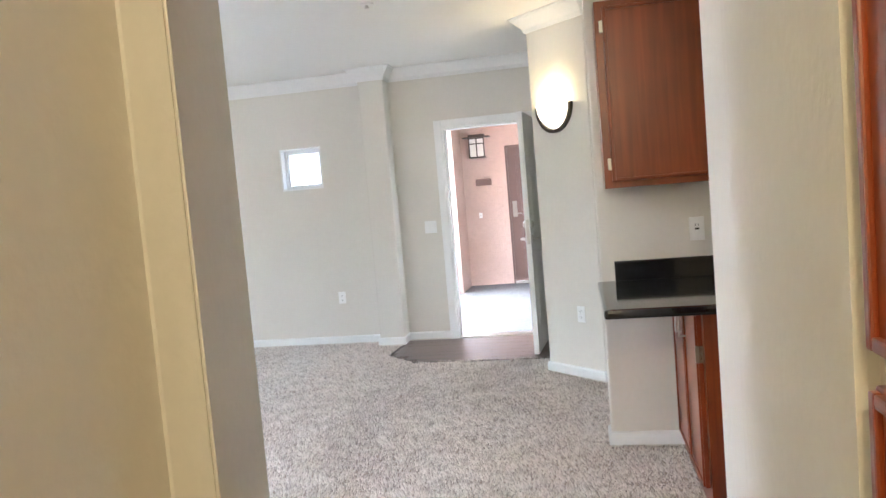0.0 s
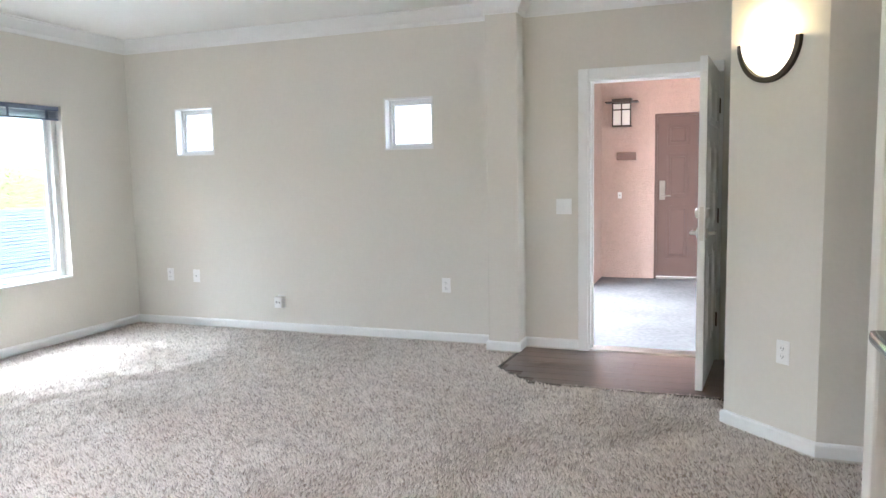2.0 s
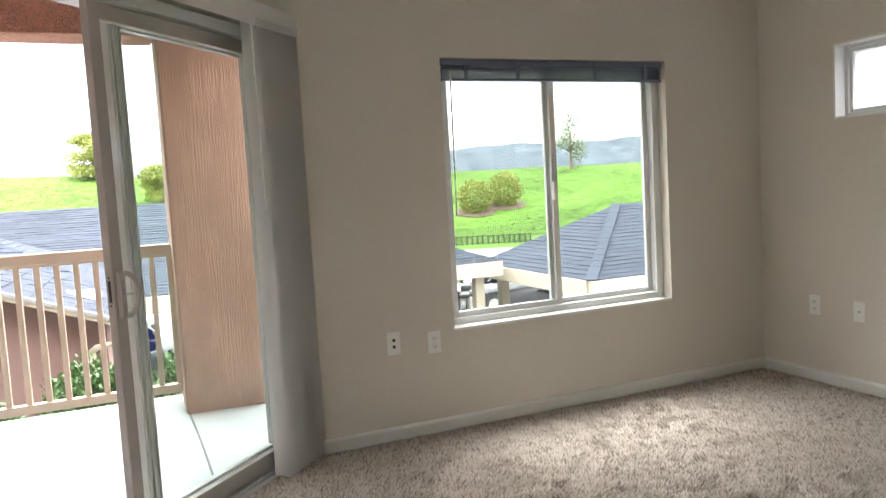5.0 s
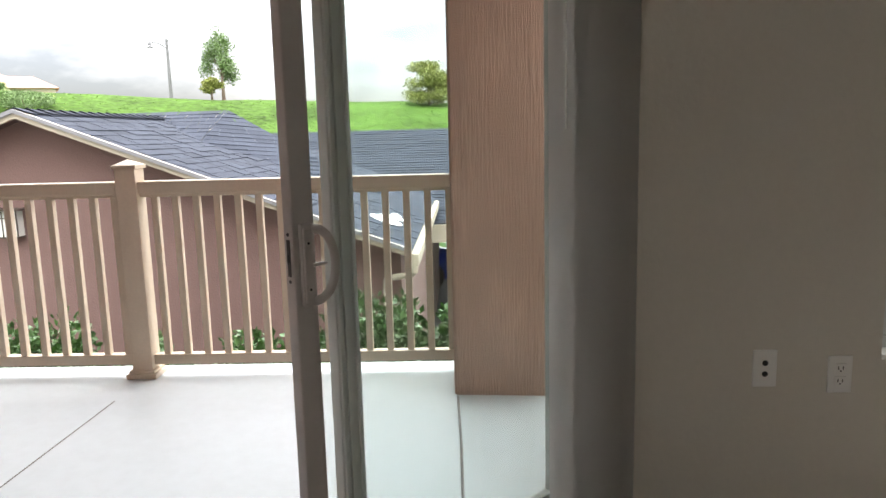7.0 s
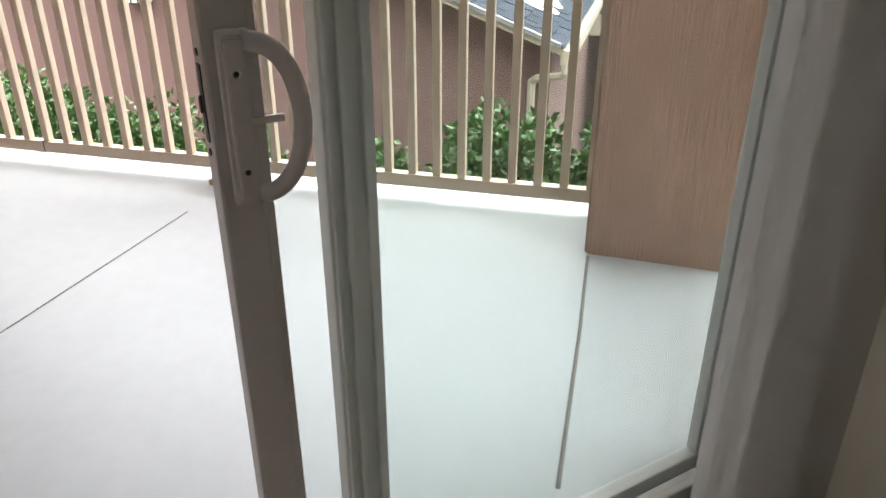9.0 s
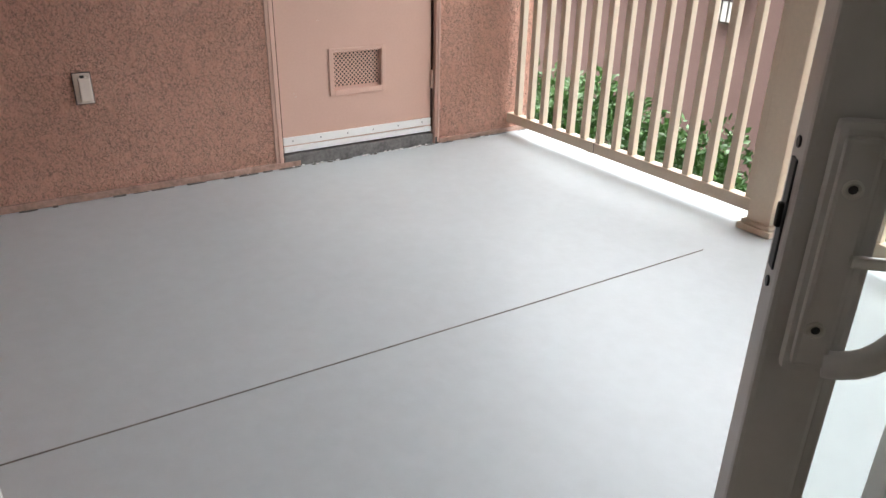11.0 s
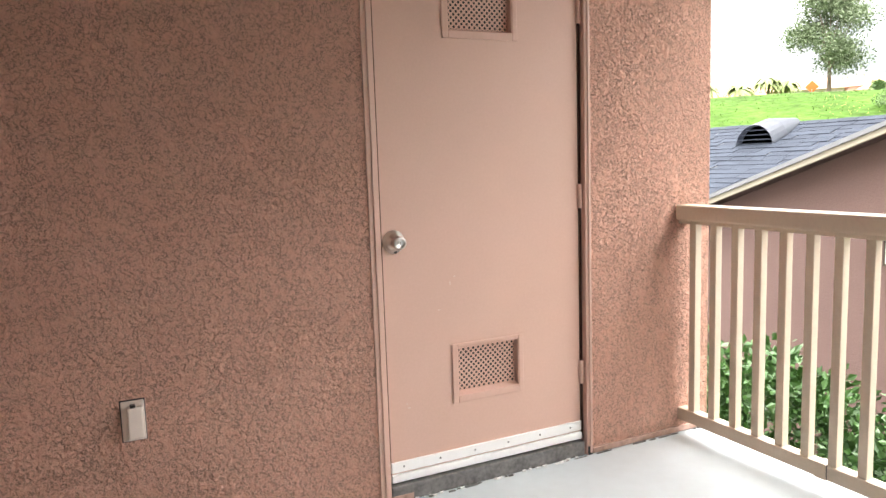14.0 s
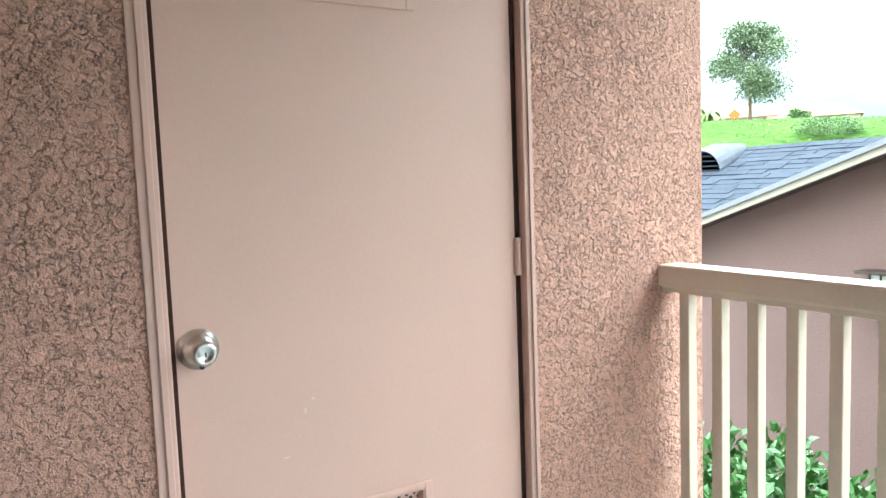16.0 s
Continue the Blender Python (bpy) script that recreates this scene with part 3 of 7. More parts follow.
def carpet_tufts():
    """Real pile over the part of the room that is walked past."""
    rng = np.random.default_rng(5)
    pitch = 0.0112
    xs, ys = np.arange(-5.19, 2.0, pitch), np.arange(1.0, 7.28, pitch)
    gx, gy = np.meshgrid(xs, ys)
    x = (gx + rng.uniform(-0.006, 0.006, gx.shape)).ravel()
    y = (gy + rng.uniform(-0.006, 0.006, gy.shape)).ravel()
    keep = (x + y > S_IN * R2 + 0.03) & ((y > 1.81) | (x > -0.40))
    keep &= ~((x > 0.675) & (y > 3.50)) & ~((x > 0.47) & (y < 2.42)) & ~((x > 0.31) & (y > 4.29) & (y < 4.42))
    keep &= ~((x > 0.33) & (y > 5.52)) & ~((x > -0.06) & (x + 0.9 * y > 5.30) & (y > 5.5))
    keep &= ~((x > -1.505) & (y > 6.36 - 1.03 * np.minimum(0, x + 1.21)) & (y > 6.32) & (x < -0.05))
    keep &= ~((x > -1.70) & (y > 7.09)) & ~((x > 0.75) & (y < 3.5) & (x > 1.2))
    x, y = x[keep], y[keep]
    n = len(x)

    def field(cell):
        g = rng.random((int(8 / cell) + 3, int(8 / cell) + 3))
        u, v = (x + 5.3) / cell, y / cell
        iu, iv = u.astype(int), v.astype(int)
        fu, fv = u - iu, v - iv
        return (g[iv, iu] * (1 - fu) + g[iv, iu + 1] * fu) * (1 - fv) + (g[iv + 1, iu] * (1 - fu) + g[iv + 1, iu + 1] * fu) * fv

    # yarns mat together into clumps that lean one way
    clump = np.clip(0.65 * field(0.030) + 0.35 * field(0.060), 0, 1)
    clump = np.clip((clump - 0.28) / 0.44, 0, 1)
    lean = np.sin(x * 2.1 + 1.3 * np.sin(y * 1.7)) * 1.2 + 5.0 * field(0.06) + rng.normal(0, 0.6, n)
    amount = 0.005 + 0.008 * clump + 0.003 * rng.random(n)
    tall = 0.010 + 0.012 * clump + 0.005 * rng.random(n)
    a0 = rng.uniform(0, 6.283, n)
    w = 0.0080
    verts = np.zeros((n, 4, 3))
    for k in range(3):
        a = a0 + 2.094 * k
        verts[:, k, 0], verts[:, k, 1], verts[:, k, 2] = x + w * np.cos(a), y + w * np.sin(a), 0.001
    verts[:, 3, 0], verts[:, 3, 1], verts[:, 3, 2] = x + amount * np.cos(lean), y + amount * np.sin(lean), tall
    base = np.arange(n)[:, None] * 4
    tri = np.array([[0, 1, 3], [1, 2, 3], [2, 0, 3]])
    faces = (base[:, :, None] + tri[None]).reshape(-1, 3)
    me = bpy.data.meshes.new("pile")
    me.vertices.add(n * 4)
    me.vertices.foreach_set("co", verts.ravel())
    me.loops.add(len(faces) * 3)
    me.loops.foreach_set("vertex_index", faces.ravel().astype(np.int32))
    me.polygons.add(len(faces))
    me.polygons.foreach_set("loop_start", np.arange(0, len(faces) * 3, 3, dtype=np.int32))
    me.polygons.foreach_set("use_smooth", np.ones(len(faces), dtype=bool))
    me.update(calc_edges=True)
    me.materials.append(M_TUFT)
    ob = new("pile", me)
    ob.parent = carpet_floor
    tagged(ob, "beige cut pile", kind="stuff")


tile_poly = [(-1.46, 7.30), (-1.50, 6.66), (-1.21, 6.36), (0.138, 6.33), (0.138, 7.30)]
entry_floor = solid("floor_entry", prism(tile_poly, 0.0, 0.005), M_VINYLFLOOR, "dark brown vinyl floor patch inside the front door", "floor")
carpet_tufts()
solid("trim_entry", sweep([(-1.47, 7.08, 0.004), (-1.50, 6.66, 0.004), (-1.21, 6.36, 0.004), (0.138, 6.33, 0.004)], [(-0.012, 0), (0.012, 0), (0.008, 0.009), (-0.008, 0.009)]), M_BRONZE, "dark metal edge strip between carpet and vinyl", "trim")

# walls of the flat, inner leaf
holes_n = [(-4.667 + 5.40, -4.260 + 5.40, 1.560, 1.980), (-2.603 + 5.40, -2.185 + 5.40, 1.553, 1.962)]
solid("wall_north", wall_bm((-5.40, NORTH), (-1.46, NORTH), 0.0, 0.16, 0, CEIL, holes_n), M_WALL, "greige painted wall with two small square windows", "wall")
solid("wall_pier", box((-1.70, 7.10, 0), (-1.46, NORTH - 0.002, CEIL), bevel=0.012), M_WALL, "greige painted pier beside the entry", "wall")
solid("wall_entry", wall_bm((-1.46, ENTRY), (0.26, ENTRY), 0.0, 0.14, 0, CEIL, [(-0.985 + 1.46, -0.095 + 1.46, -0.01, 2.02)]), M_WALL, "greige painted entry wall round the front door", "wall")
solid("wall_entry_side", box((0.14, 5.90, 0), (0.26, ENTRY - 0.002, CEIL)), M_WALL, "greige painted wall behind the open front door", "wall")
solid("wall_diagonal", prism([(-0.055, 5.907), (0.335, 5.53), (0.335, 5.66), (0.20, 5.99), (0.03, 5.99)], 0, CEIL), M_WALL, "slanted greige wall that carries the sconce", "wall")
solid("wall_passage", box((0.335, 5.53, 0), (2.6, 5.65, CEIL)), M_WALL, "greige wall at the back of the kitchen passage", "wall")
solid("wall_kitchen", box((0.315, KIT, 0), (2.6, KIT + 0.12, CEIL), bevel=0.012), M_WALL, "greige kitchen wall above the black counter", "wall")
solid("wall_west", wall_bm((WEST, 4.19), (WEST, 7.44), 0.0, 0.16, 0, CEIL, [(5.10 - 4.19, 6.545 - 4.19, 0.555, 1.970)]), M_WALL, "greige painted wall with the wide sliding window", "wall")
b = bmesh.new()
sbox(4.40, T_L, S_IN, S_IN - 0.10, 0, CEIL, b)
sbox(T_R, 6.90, S_IN, S_IN - 0.10, 0, CEIL, b)
sbox(T_L, T_R, S_IN, S_IN - 0.10, 2.10, CEIL, b)
solid("wall_slanted", b, M_WALL, "greige slanted wall round the balcony door", "wall")
solid("wall_south", box((-3.77, 1.68, 0), (-0.45, 1.80, CEIL)), M_WALL, "greige wall on the bedroom side", "wall")
solid("wall_southwest", box((-3.77, 1.80, 0), (-3.65, 2.75, CEIL)), M_WALL, "greige wall beside the balcony door", "wall")
solid("wall_hall_west", box((-0.60, -1.5, 0), (-0.448, 1.68, CEIL)), M_WALL, "greige hall wall", "wall")
solid("wall_hall_end", box((-0.60, -1.62, 0), (2.6, -1.5, CEIL)), M_WALL, "greige wall closing the hall", "wall")
solid("wall_hall_stub", prism([(-0.50, 1.562), (-0.447, 1.558), (-0.326, 1.485), (-0.401, 1.806), (-0.50, 1.806)], 0, CEIL, bevel=0.008), M_WALL, "greige rounded wall end at the hall opening", "wall")
solid("wall_hall_east", prism([(0.47, 1.27), (0.47, 1.81), (0.54, 2.418), (0.68, 2.418), (0.68, 1.27)], 0, CEIL, bevel=0.02), M_WALL, "greige wall end between hall and kitchen", "wall")
solid("wall_east", box((2.6, -1.5, 0), (2.72, 5.65, CEIL)), M_WALL, "greige wall closing the kitchen", "wall")
solid("ceiling", prism([(-0.60, -1.62), (2.72, -1.62), (2.72, 7.46), (-5.37, 7.46), (-5.37, 4.25), sl(S_OUT, 6.64)[:2], sl(S_OUT, 4.40)[:2], (-0.60, 1.66)], CEIL, CEIL + 0.15), M_CEIL, "white textured ceiling", "ceiling")

# crown moulding and baseboards
CROWN = [(0, -0.115), (0.012, -0.115), (0.02, -0.085), (0.05, -0.05), (0.075, -0.022), (0.08, -0.012), (0.092, -0.008), (0.092, 0), (0, 0)]
BASE = [(0, -0.012), (0.014, -0.012), (0.014, 0.042), (0.009, 0.052), (0, 0.057)]


def moulding(name, path, profile, z, label):
    b = sweep([(x, y, z) for x, y in path], profile)
    return solid(name, b, M_TRIM, label, "trim")


moulding("crown", [sl(S_IN, 4.5)[:2], (WEST, 4.24), (WEST, NORTH), (-1.70, NORTH), (-1.70, 7.10), (-1.46, 7.10), (-1.46, ENTRY), (0.14, ENTRY), (0.14, 5.99), (0.03, 5.99), (-0.055, 5.907), (0.335, 5.53), (2.6, 5.53)], CROWN, CEIL - 0.001, "white crown moulding under the ceiling")
moulding("baseboard", [(WEST, 4.26), (WEST, NORTH), (-1.70, NORTH), (-1.70, 7.10), (-1.46, 7.10), (-1.46, ENTRY), (-1.055, ENTRY)], BASE, 0.032, "white painted baseboard")
moulding("baseboard_diagonal", [(0.03, 5.99), (-0.055, 5.907), (0.335, 5.53), (2.6, 5.53)], BASE, 0.032, "white painted baseboard below the sconce wall")
moulding("baseboard_kitchen", [(0.315, KIT + 0.12), (0.315, KIT), (0.675, KIT)], BASE, 0.032, "white painted baseboard under the counter end")


# ---- windows ----


def small_window(name, x0, x1, z0, z1):
    w = thing(name, "small square white vinyl window with frosted pane", "window", "small square windows", "structure", (x0, NORTH, z0))
    b = bmesh.new()
    yf = NORTH + 0.075
    for w0, w1, d0, d1 in ((0.0, 0.032, 0.0, 0.05), (0.032, 0.052, 0.014, 0.046)):
        a0, a1, c0, c1 = x0 + w0, x1 - w0, z0 + w0, z1 - w0
        k = w1 - w0
        for lo, hi in (((a0, yf + d0, c0), (a0 + k, yf + d1, c1)), ((a1 - k, yf + d0, c0), (a1, yf + d1, c1)), ((a0 + k, yf + d0, c0), (a1 - k, yf + d1, c0 + k)), ((a0 + k, yf + d0, c1 - k), (a1 - k, yf + d1, c1))):
            box(lo, hi, bm=b, bevel=0.004)
    part("window_frame", b, M_VINYL, w)
    part("pane", box((x0 + 0.053, yf + 0.026, z0 + 0.053), (x1 - 0.053, yf + 0.032, z1 - 0.053)), M_FROST, w).visible_shadow = False
    b = bmesh.new()
    for lo, hi in (((x0 - 0.001, NORTH - 0.004, z0 - 0.001), (x0 + 0.012, yf - 0.001, z1)), ((x1 - 0.012, NORTH - 0.004, z0), (x1 + 0.001, yf - 0.001, z1)), ((x0 + 0.012, NORTH - 0.004, z0), (x1 - 0.012, yf - 0.001, z0 + 0.012)), ((x0 + 0.012, NORTH - 0.004, z1 - 0.012), (x1 - 0.012, yf - 0.001, z1))):
        box(lo, hi, bm=b, bevel=0.002)
    part("reveal", b, M_TRIM, w, "white painted reveal")


small_window("window_1", -4.667, -4.260, 1.560, 1.980)
small_window("window_2", -2.603, -2.185, 1.553, 1.962)


def wide_window():
    y0, y1, z0, z1 = 5.10, 6.545, 0.555, 1.970
    w = thing("window_3", "wide white vinyl sliding window over the lawn", "window", "", "structure", (WEST, y0, z0))
    xi, xo = WEST - 0.07, WEST - 0.13
    b = bmesh.new()
    for lo, hi in (((xo, y0, z0), (xi, y0 + 0.035, z1)), ((xo, y1 - 0.05, z0), (xi, y1, z1)), ((xo, y0 + 0.035, z0), (xi, y1 - 0.05, z0 + 0.04)), ((xo, y0 + 0.035, z1 - 0.04), (xi, y1 - 0.05, z1))):
        box(lo, hi, bm=b, bevel=0.004)
    part("window_frame", b, M_VINYL, w)
    part("window_sill", box((WEST - 0.072, y0, z0 - 0.012), (WEST + 0.006, y1, z0 + 0.004), bevel=0.003), M_TRIM, w, "white painted sill")
    mid = 5.800
    for nm, ya, yb, xs in (("sash_fixed", mid - 0.03, y1 - 0.05, xi - 0.045), ("sash_sliding", y0 + 0.035, mid + 0.03, xi - 0.020)):
        b = bmesh.new()
        za, zb = z0 + 0.04, z1 - 0.04
        for lo, hi in (((xs - 0.022, ya, za), (xs, ya + 0.035, zb)), ((xs - 0.022, yb - 0.035, za), (xs, yb, zb)), ((xs - 0.022, ya + 0.035, za), (xs, yb - 0.035, za + 0.03)), ((xs - 0.022, ya + 0.035, zb - 0.03), (xs, yb - 0.035, zb))):
            box(lo, hi, bm=b, bevel=0.003)
        sash = part(nm, b, M_VINYL, w)
        part("pane", box((xs - 0.014, ya + 0.034, za + 0.029), (xs - 0.010, yb - 0.034, zb - 0.029)), M_GLASS_DIM, sash).visible_shadow = False
    b = box((xi - 0.022, mid - 0.012, 1.20), (xi + 0.012, mid + 0.012, 1.30), bevel=0.006)
    part("latch", b, M_VINYL, w, "small white sash latch")
    bl = thing("window_blind", "raised slate blue mini blind at the window head", "blind", at=(WEST, y0, 1.88))
    part("headrail", box((WEST - 0.055, y0 + 0.012, 1.930), (WEST - 0.012, y1 - 0.012, 1.965), bevel=0.004), M_BLINDS2, bl)
    for k in range(9):
        zz = 1.922 - 0.0065 * k
        part("slat", box((WEST - 0.052, y0 + 0.016, zz - 0.0022), (WEST - 0.016, y1 - 0.016, zz), bevel=0.0008), M_BLINDS2, bl)
    part("bottom_rail", box((WEST - 0.054, y0 + 0.016, 1.853), (WEST - 0.014, y1 - 0.016, 1.865), bevel=0.004), M_BLINDS2, bl)
    for yy in (5.24, 5.55, 6.05, 6.40):
        part("cord_tab", box((WEST - 0.012, yy, 1.855), (WEST - 0.008, yy + 0.02, 1.96), bevel=0.001), M_BLINDS2, bl)
    part("wand", cyl((WEST - 0.010, y0 + 0.06, 1.90), (WEST - 0.012, y0 + 0.055, 1.15), 0.004, n=8), M_PLATE, bl, "clear plastic tilt wand")


wide_window()

# ---- front door and the walkway behind it ----


def front_door():
    x0, x1, zt = -0.985, -0.095, 2.02
    d = thing("door_1", "open white six-panel front door at the entry", "door", "", "structure", (x1, ENTRY, 0))
    b = bmesh.new()
    for lo, hi in (((x0 - 0.068, ENTRY - 0.018, 0.0), (x0 + 0.004, ENTRY, zt + 0.07)), ((x0 + 0.004, ENTRY - 0.018, zt - 0.004), (x1 + 0.035, ENTRY, zt + 0.07)), ((x1 - 0.004, ENTRY - 0.018, 0.0), (x1 + 0.035, ENTRY, zt - 0.004))):
        box(lo, hi, bm=b, bevel=0.006)
    part("casing", b, M_TRIM, d)
    b = bmesh.new()
    for lo, hi in (((x0, ENTRY, 0.0), (x0 + 0.02, ENTRY + 0.15, zt)), ((x1 - 0.02, ENTRY, 0.0), (x1, ENTRY + 0.15, zt)), ((x0 + 0.02, ENTRY, zt - 0.02), (x1 - 0.02, ENTRY + 0.15, zt)), ((x0 + 0.02, ENTRY + 0.06, 0.02), (x0 + 0.032, ENTRY + 0.10, zt - 0.02))):
        box(lo, hi, bm=b, bevel=0.002)
    part("jamb", b, M_TRIM, d)
    part("threshold", box((x0, ENTRY + 0.0, 0.0), (x1, ENTRY + 0.14, 0.022), bevel=0.005), M_CHROME, d, "metal threshold")
    part("strike_plate", box((x0 + 0.02, ENTRY + 0.015, 0.90), (x0 + 0.022, ENTRY + 0.045, 1.10)), M_CHROME, d)
    # the leaf stands open into the room
    turn = Matrix.Translation((x1 - 0.012, ENTRY - 0.004, 0)) @ Matrix.Rotation(radians(-90 - 5.2), 4, 'Z')
    b = box((0, -0.022, 0.018), (0.86, 0.022, 2.005), turn, bevel=0.003)
    leaf = part("door_leaf", b, M_TRIM, d)
    for px0, px1, pz0, pz1 in ((0.12, 0.38, 1.62, 1.88), (0.48, 0.74, 1.62, 1.88), (0.12, 0.38, 0.98, 1.52), (0.48, 0.74, 0.98, 1.52), (0.12, 0.38, 0.24, 0.86), (0.48, 0.74, 0.24, 0.86)):
        b = box((px0, -0.026, pz0), (px1, 0.026, pz1), turn, bevel=0.004)
        box((px0 + 0.04, -0.031, pz0 + 0.04), (px1 - 0.04, 0.031, pz1 - 0.04), turn, b, bevel=0.005)
        part("panel", b, M_TRIM, leaf)
    for zz in (0.30, 1.03, 1.78):
        b = box((-0.012, -0.030, zz - 0.05), (0.035, 0.030, zz + 0.05), turn, bevel=0.002)
        part("hinge", b, M_BRONZE, leaf, "dark metal butt hinge")
    b = lathe([(0, 0), (0.032, 0), (0.034, 0.008), (0.012, 0.016), (0.010, 0.045), (0, 0.047)], 16, turn @ Matrix.Translation((0.80, 0.022, 0.97)) @ Matrix.Rotation(radians(-90), 4, 'X'))
    box((0.69, 0.062, 0.962), (0.812, 0.074, 0.978), turn, b, bevel=0.004)
    lathe([(0, 0), (0.032, 0), (0.034, 0.008), (0.012, 0.016), (0.010, 0.045), (0, 0.047)], 16, turn @ Matrix.Translation((0.80, -0.022, 0.97)) @ Matrix.Rotation(radians(90), 4, 'X'), b)
    box((0.69, -0.074, 0.962), (0.812, -0.062, 0.978), turn, b, bevel=0.004)
    part("lever", b, M_CHROME, leaf, "satin nickel lever handle")
    b = lathe([(0, 0), (0.030, 0), (0.032, 0.010), (0.020, 0.020), (0, 0.022)], 16, turn @ Matrix.Translation((0.80, 0.022, 1.09)) @ Matrix.Rotation(radians(-90), 4, 'X'))
    lathe([(0, 0), (0.030, 0), (0.032, 0.010), (0.020, 0.020), (0, 0.022)], 16, turn @ Matrix.Translation((0.80, -0.022, 1.09)) @ Matrix.Rotation(radians(90), 4, 'X'), b)
    part("deadbolt", b, M_CHROME, leaf)
    part("edge_plate", box((0.8585, -0.012, 0.93), (0.8615, 0.012, 1.13), turn), M_CHROME, leaf)


front_door()
YO = 11.5
solid("walkway", box((-1.9, ENTRY + 0.14, -0.30), (4.0, YO, -0.03)), M_CONCRETE, "pale concrete walkway outside the front door", "walkway")
solid("walkway_ceiling", box((-1.9, ENTRY + 0.20, 2.75), (4.0, YO + 0.2, 2.9)), M_WALKWALL, "pink walkway ceiling", "ceiling")
solid("wall_opposite", wall_bm((-1.45, YO), (4.0, YO), 0, 0.2, -0.3, 2.75, [(0.66, 1.58, -0.03, 2.06)]), M_WALKWALL, "pink stucco wall across the walkway", "wall")
solid("wall_opposite_return", box((-1.65, 10.7, -0.3), (-1.45, YO + 0.2, 2.75)), M_WALKWALL, "pink stucco pier at the walkway corner", "wall")
# out of view; added to keep sky light off the walkway floor
solid("walkway_light_block", box((-2.05, ENTRY + 0.22, -0.3), (-1.9, 10.7, 1.08)), M_WALKWALL, "unseen pink parapet added to hold light off the walkway", "parapet")
solid("wall_walkway_east", box((4.0, ENTRY, -0.3), (4.2, YO, 2.75)), M_WALKWALL, "pink stucco wall closing the walkway", "wall")


def neighbour_door():
    x0, x1 = -0.79, 0.13
    d = thing("door_3", "closed dark brown six-panel neighbour door", "door", "", "structure", (x0, YO, 0))
    leaf = part("door_leaf", box((x0 + 0.03, YO + 0.03, 0.0), (x1 - 0.03, YO + 0.075, 2.03), bevel=0.003), M_BROWNDOOR, d)
    b = bmesh.new()
    for lo, hi in (((x0, YO + 0.005, -0.03), (x0 + 0.03, YO + 0.10, 2.06)), ((x1 - 0.03, YO + 0.005, -0.03), (x1, YO + 0.10, 2.06)), ((x0 + 0.03, YO + 0.005, 2.03), (x1 - 0.03, YO + 0.10, 2.06))):
        box(lo, hi, bm=b)
    part("door_frame", b, M_BROWNDOOR, d)
    part("threshold", box((x0 + 0.03, YO - 0.03, -0.03), (x1 - 0.03, YO + 0.03, 0.0), bevel=0.004), M_CHROME, d)
    for a, c, e, g in ((0.12, 0.38, 1.66, 1.92), (0.48, 0.74, 1.66, 1.92), (0.12, 0.38, 1.02, 1.56), (0.48, 0.74, 1.02, 1.56), (0.12, 0.38, 0.24, 0.90), (0.48, 0.74, 0.24, 0.90)):
        b = box((x0 + 0.03 + a, YO + 0.016, e), (x0 + 0.03 + c, YO + 0.03, g), bevel=0.006)
        box((x0 + 0.07 + a, YO + 0.002, e + 0.04), (x0 + c - 0.01, YO + 0.03, g - 0.04), bm=b, bevel=0.012)
        part("panel", b, M_BROWNDOOR, leaf)
    b = box((x0 + 0.06, YO + 0.008, 0.98), (x0 + 0.13, YO + 0.028, 1.22), bevel=0.006)
    cyl((x0 + 0.095, YO + 0.01, 1.03), (x0 + 0.095, YO - 0.03, 1.03), 0.010, bm=b)
    box((x0 + 0.085, YO - 0.042, 1.022), (x0 + 0.20, YO - 0.028, 1.038), bm=b, bevel=0.004)
    part("lock", b, mat("aged_nickel", (0.30, 0.28, 0.25), rough=0.4, metal=1.0, vary=0.1), leaf, "satin nickel lock with lever")


neighbour_door()


def lantern():
    x, z = -1.19, 2.06
    l = thing("wall_lantern", "dark bronze box lantern with frosted panes on pink wall", "lantern", at=(x, YO, z))
    b = prism([(-0.20, -0.17), (0.20, -0.17), (0.20, 0.0), (-0.20, 0.0)], 0.15, 0.165, m=Matrix.Translation((x, YO, z)))
    prism([(-0.12, -0.12), (0.12, -0.12), (0.12, 0.0), (-0.12, 0.0)], 0.165, 0.20, b, Matrix.Translation((x, YO, z)))
    part("roof", b, M_BRONZE, l)
    for xx in (-0.11, 0.0, 0.11):
        part("bar", box((x + xx - 0.008, YO - 0.135, z - 0.14), (x + xx + 0.008, YO - 0.12, z + 0.15)), M_BRONZE, l)
    for zz in (-0.14, 0.06, 0.14):
        part("bar", box((x - 0.118, YO - 0.137, z + zz - 0.008), (x + 0.118, YO - 0.121, z + zz + 0.008)), M_BRONZE, l)
    part("base", box((x - 0.118, YO - 0.13, z - 0.15), (x + 0.118, YO, z - 0.135)), M_BRONZE, l)
    part("pane", box((x - 0.105, YO - 0.118, z - 0.13), (x + 0.105, YO - 0.002, z + 0.145)), mat("lantern_pane", (0.75, 0.74, 0.68), rough=0.3, vary=0.02), l, "cream frosted pane")


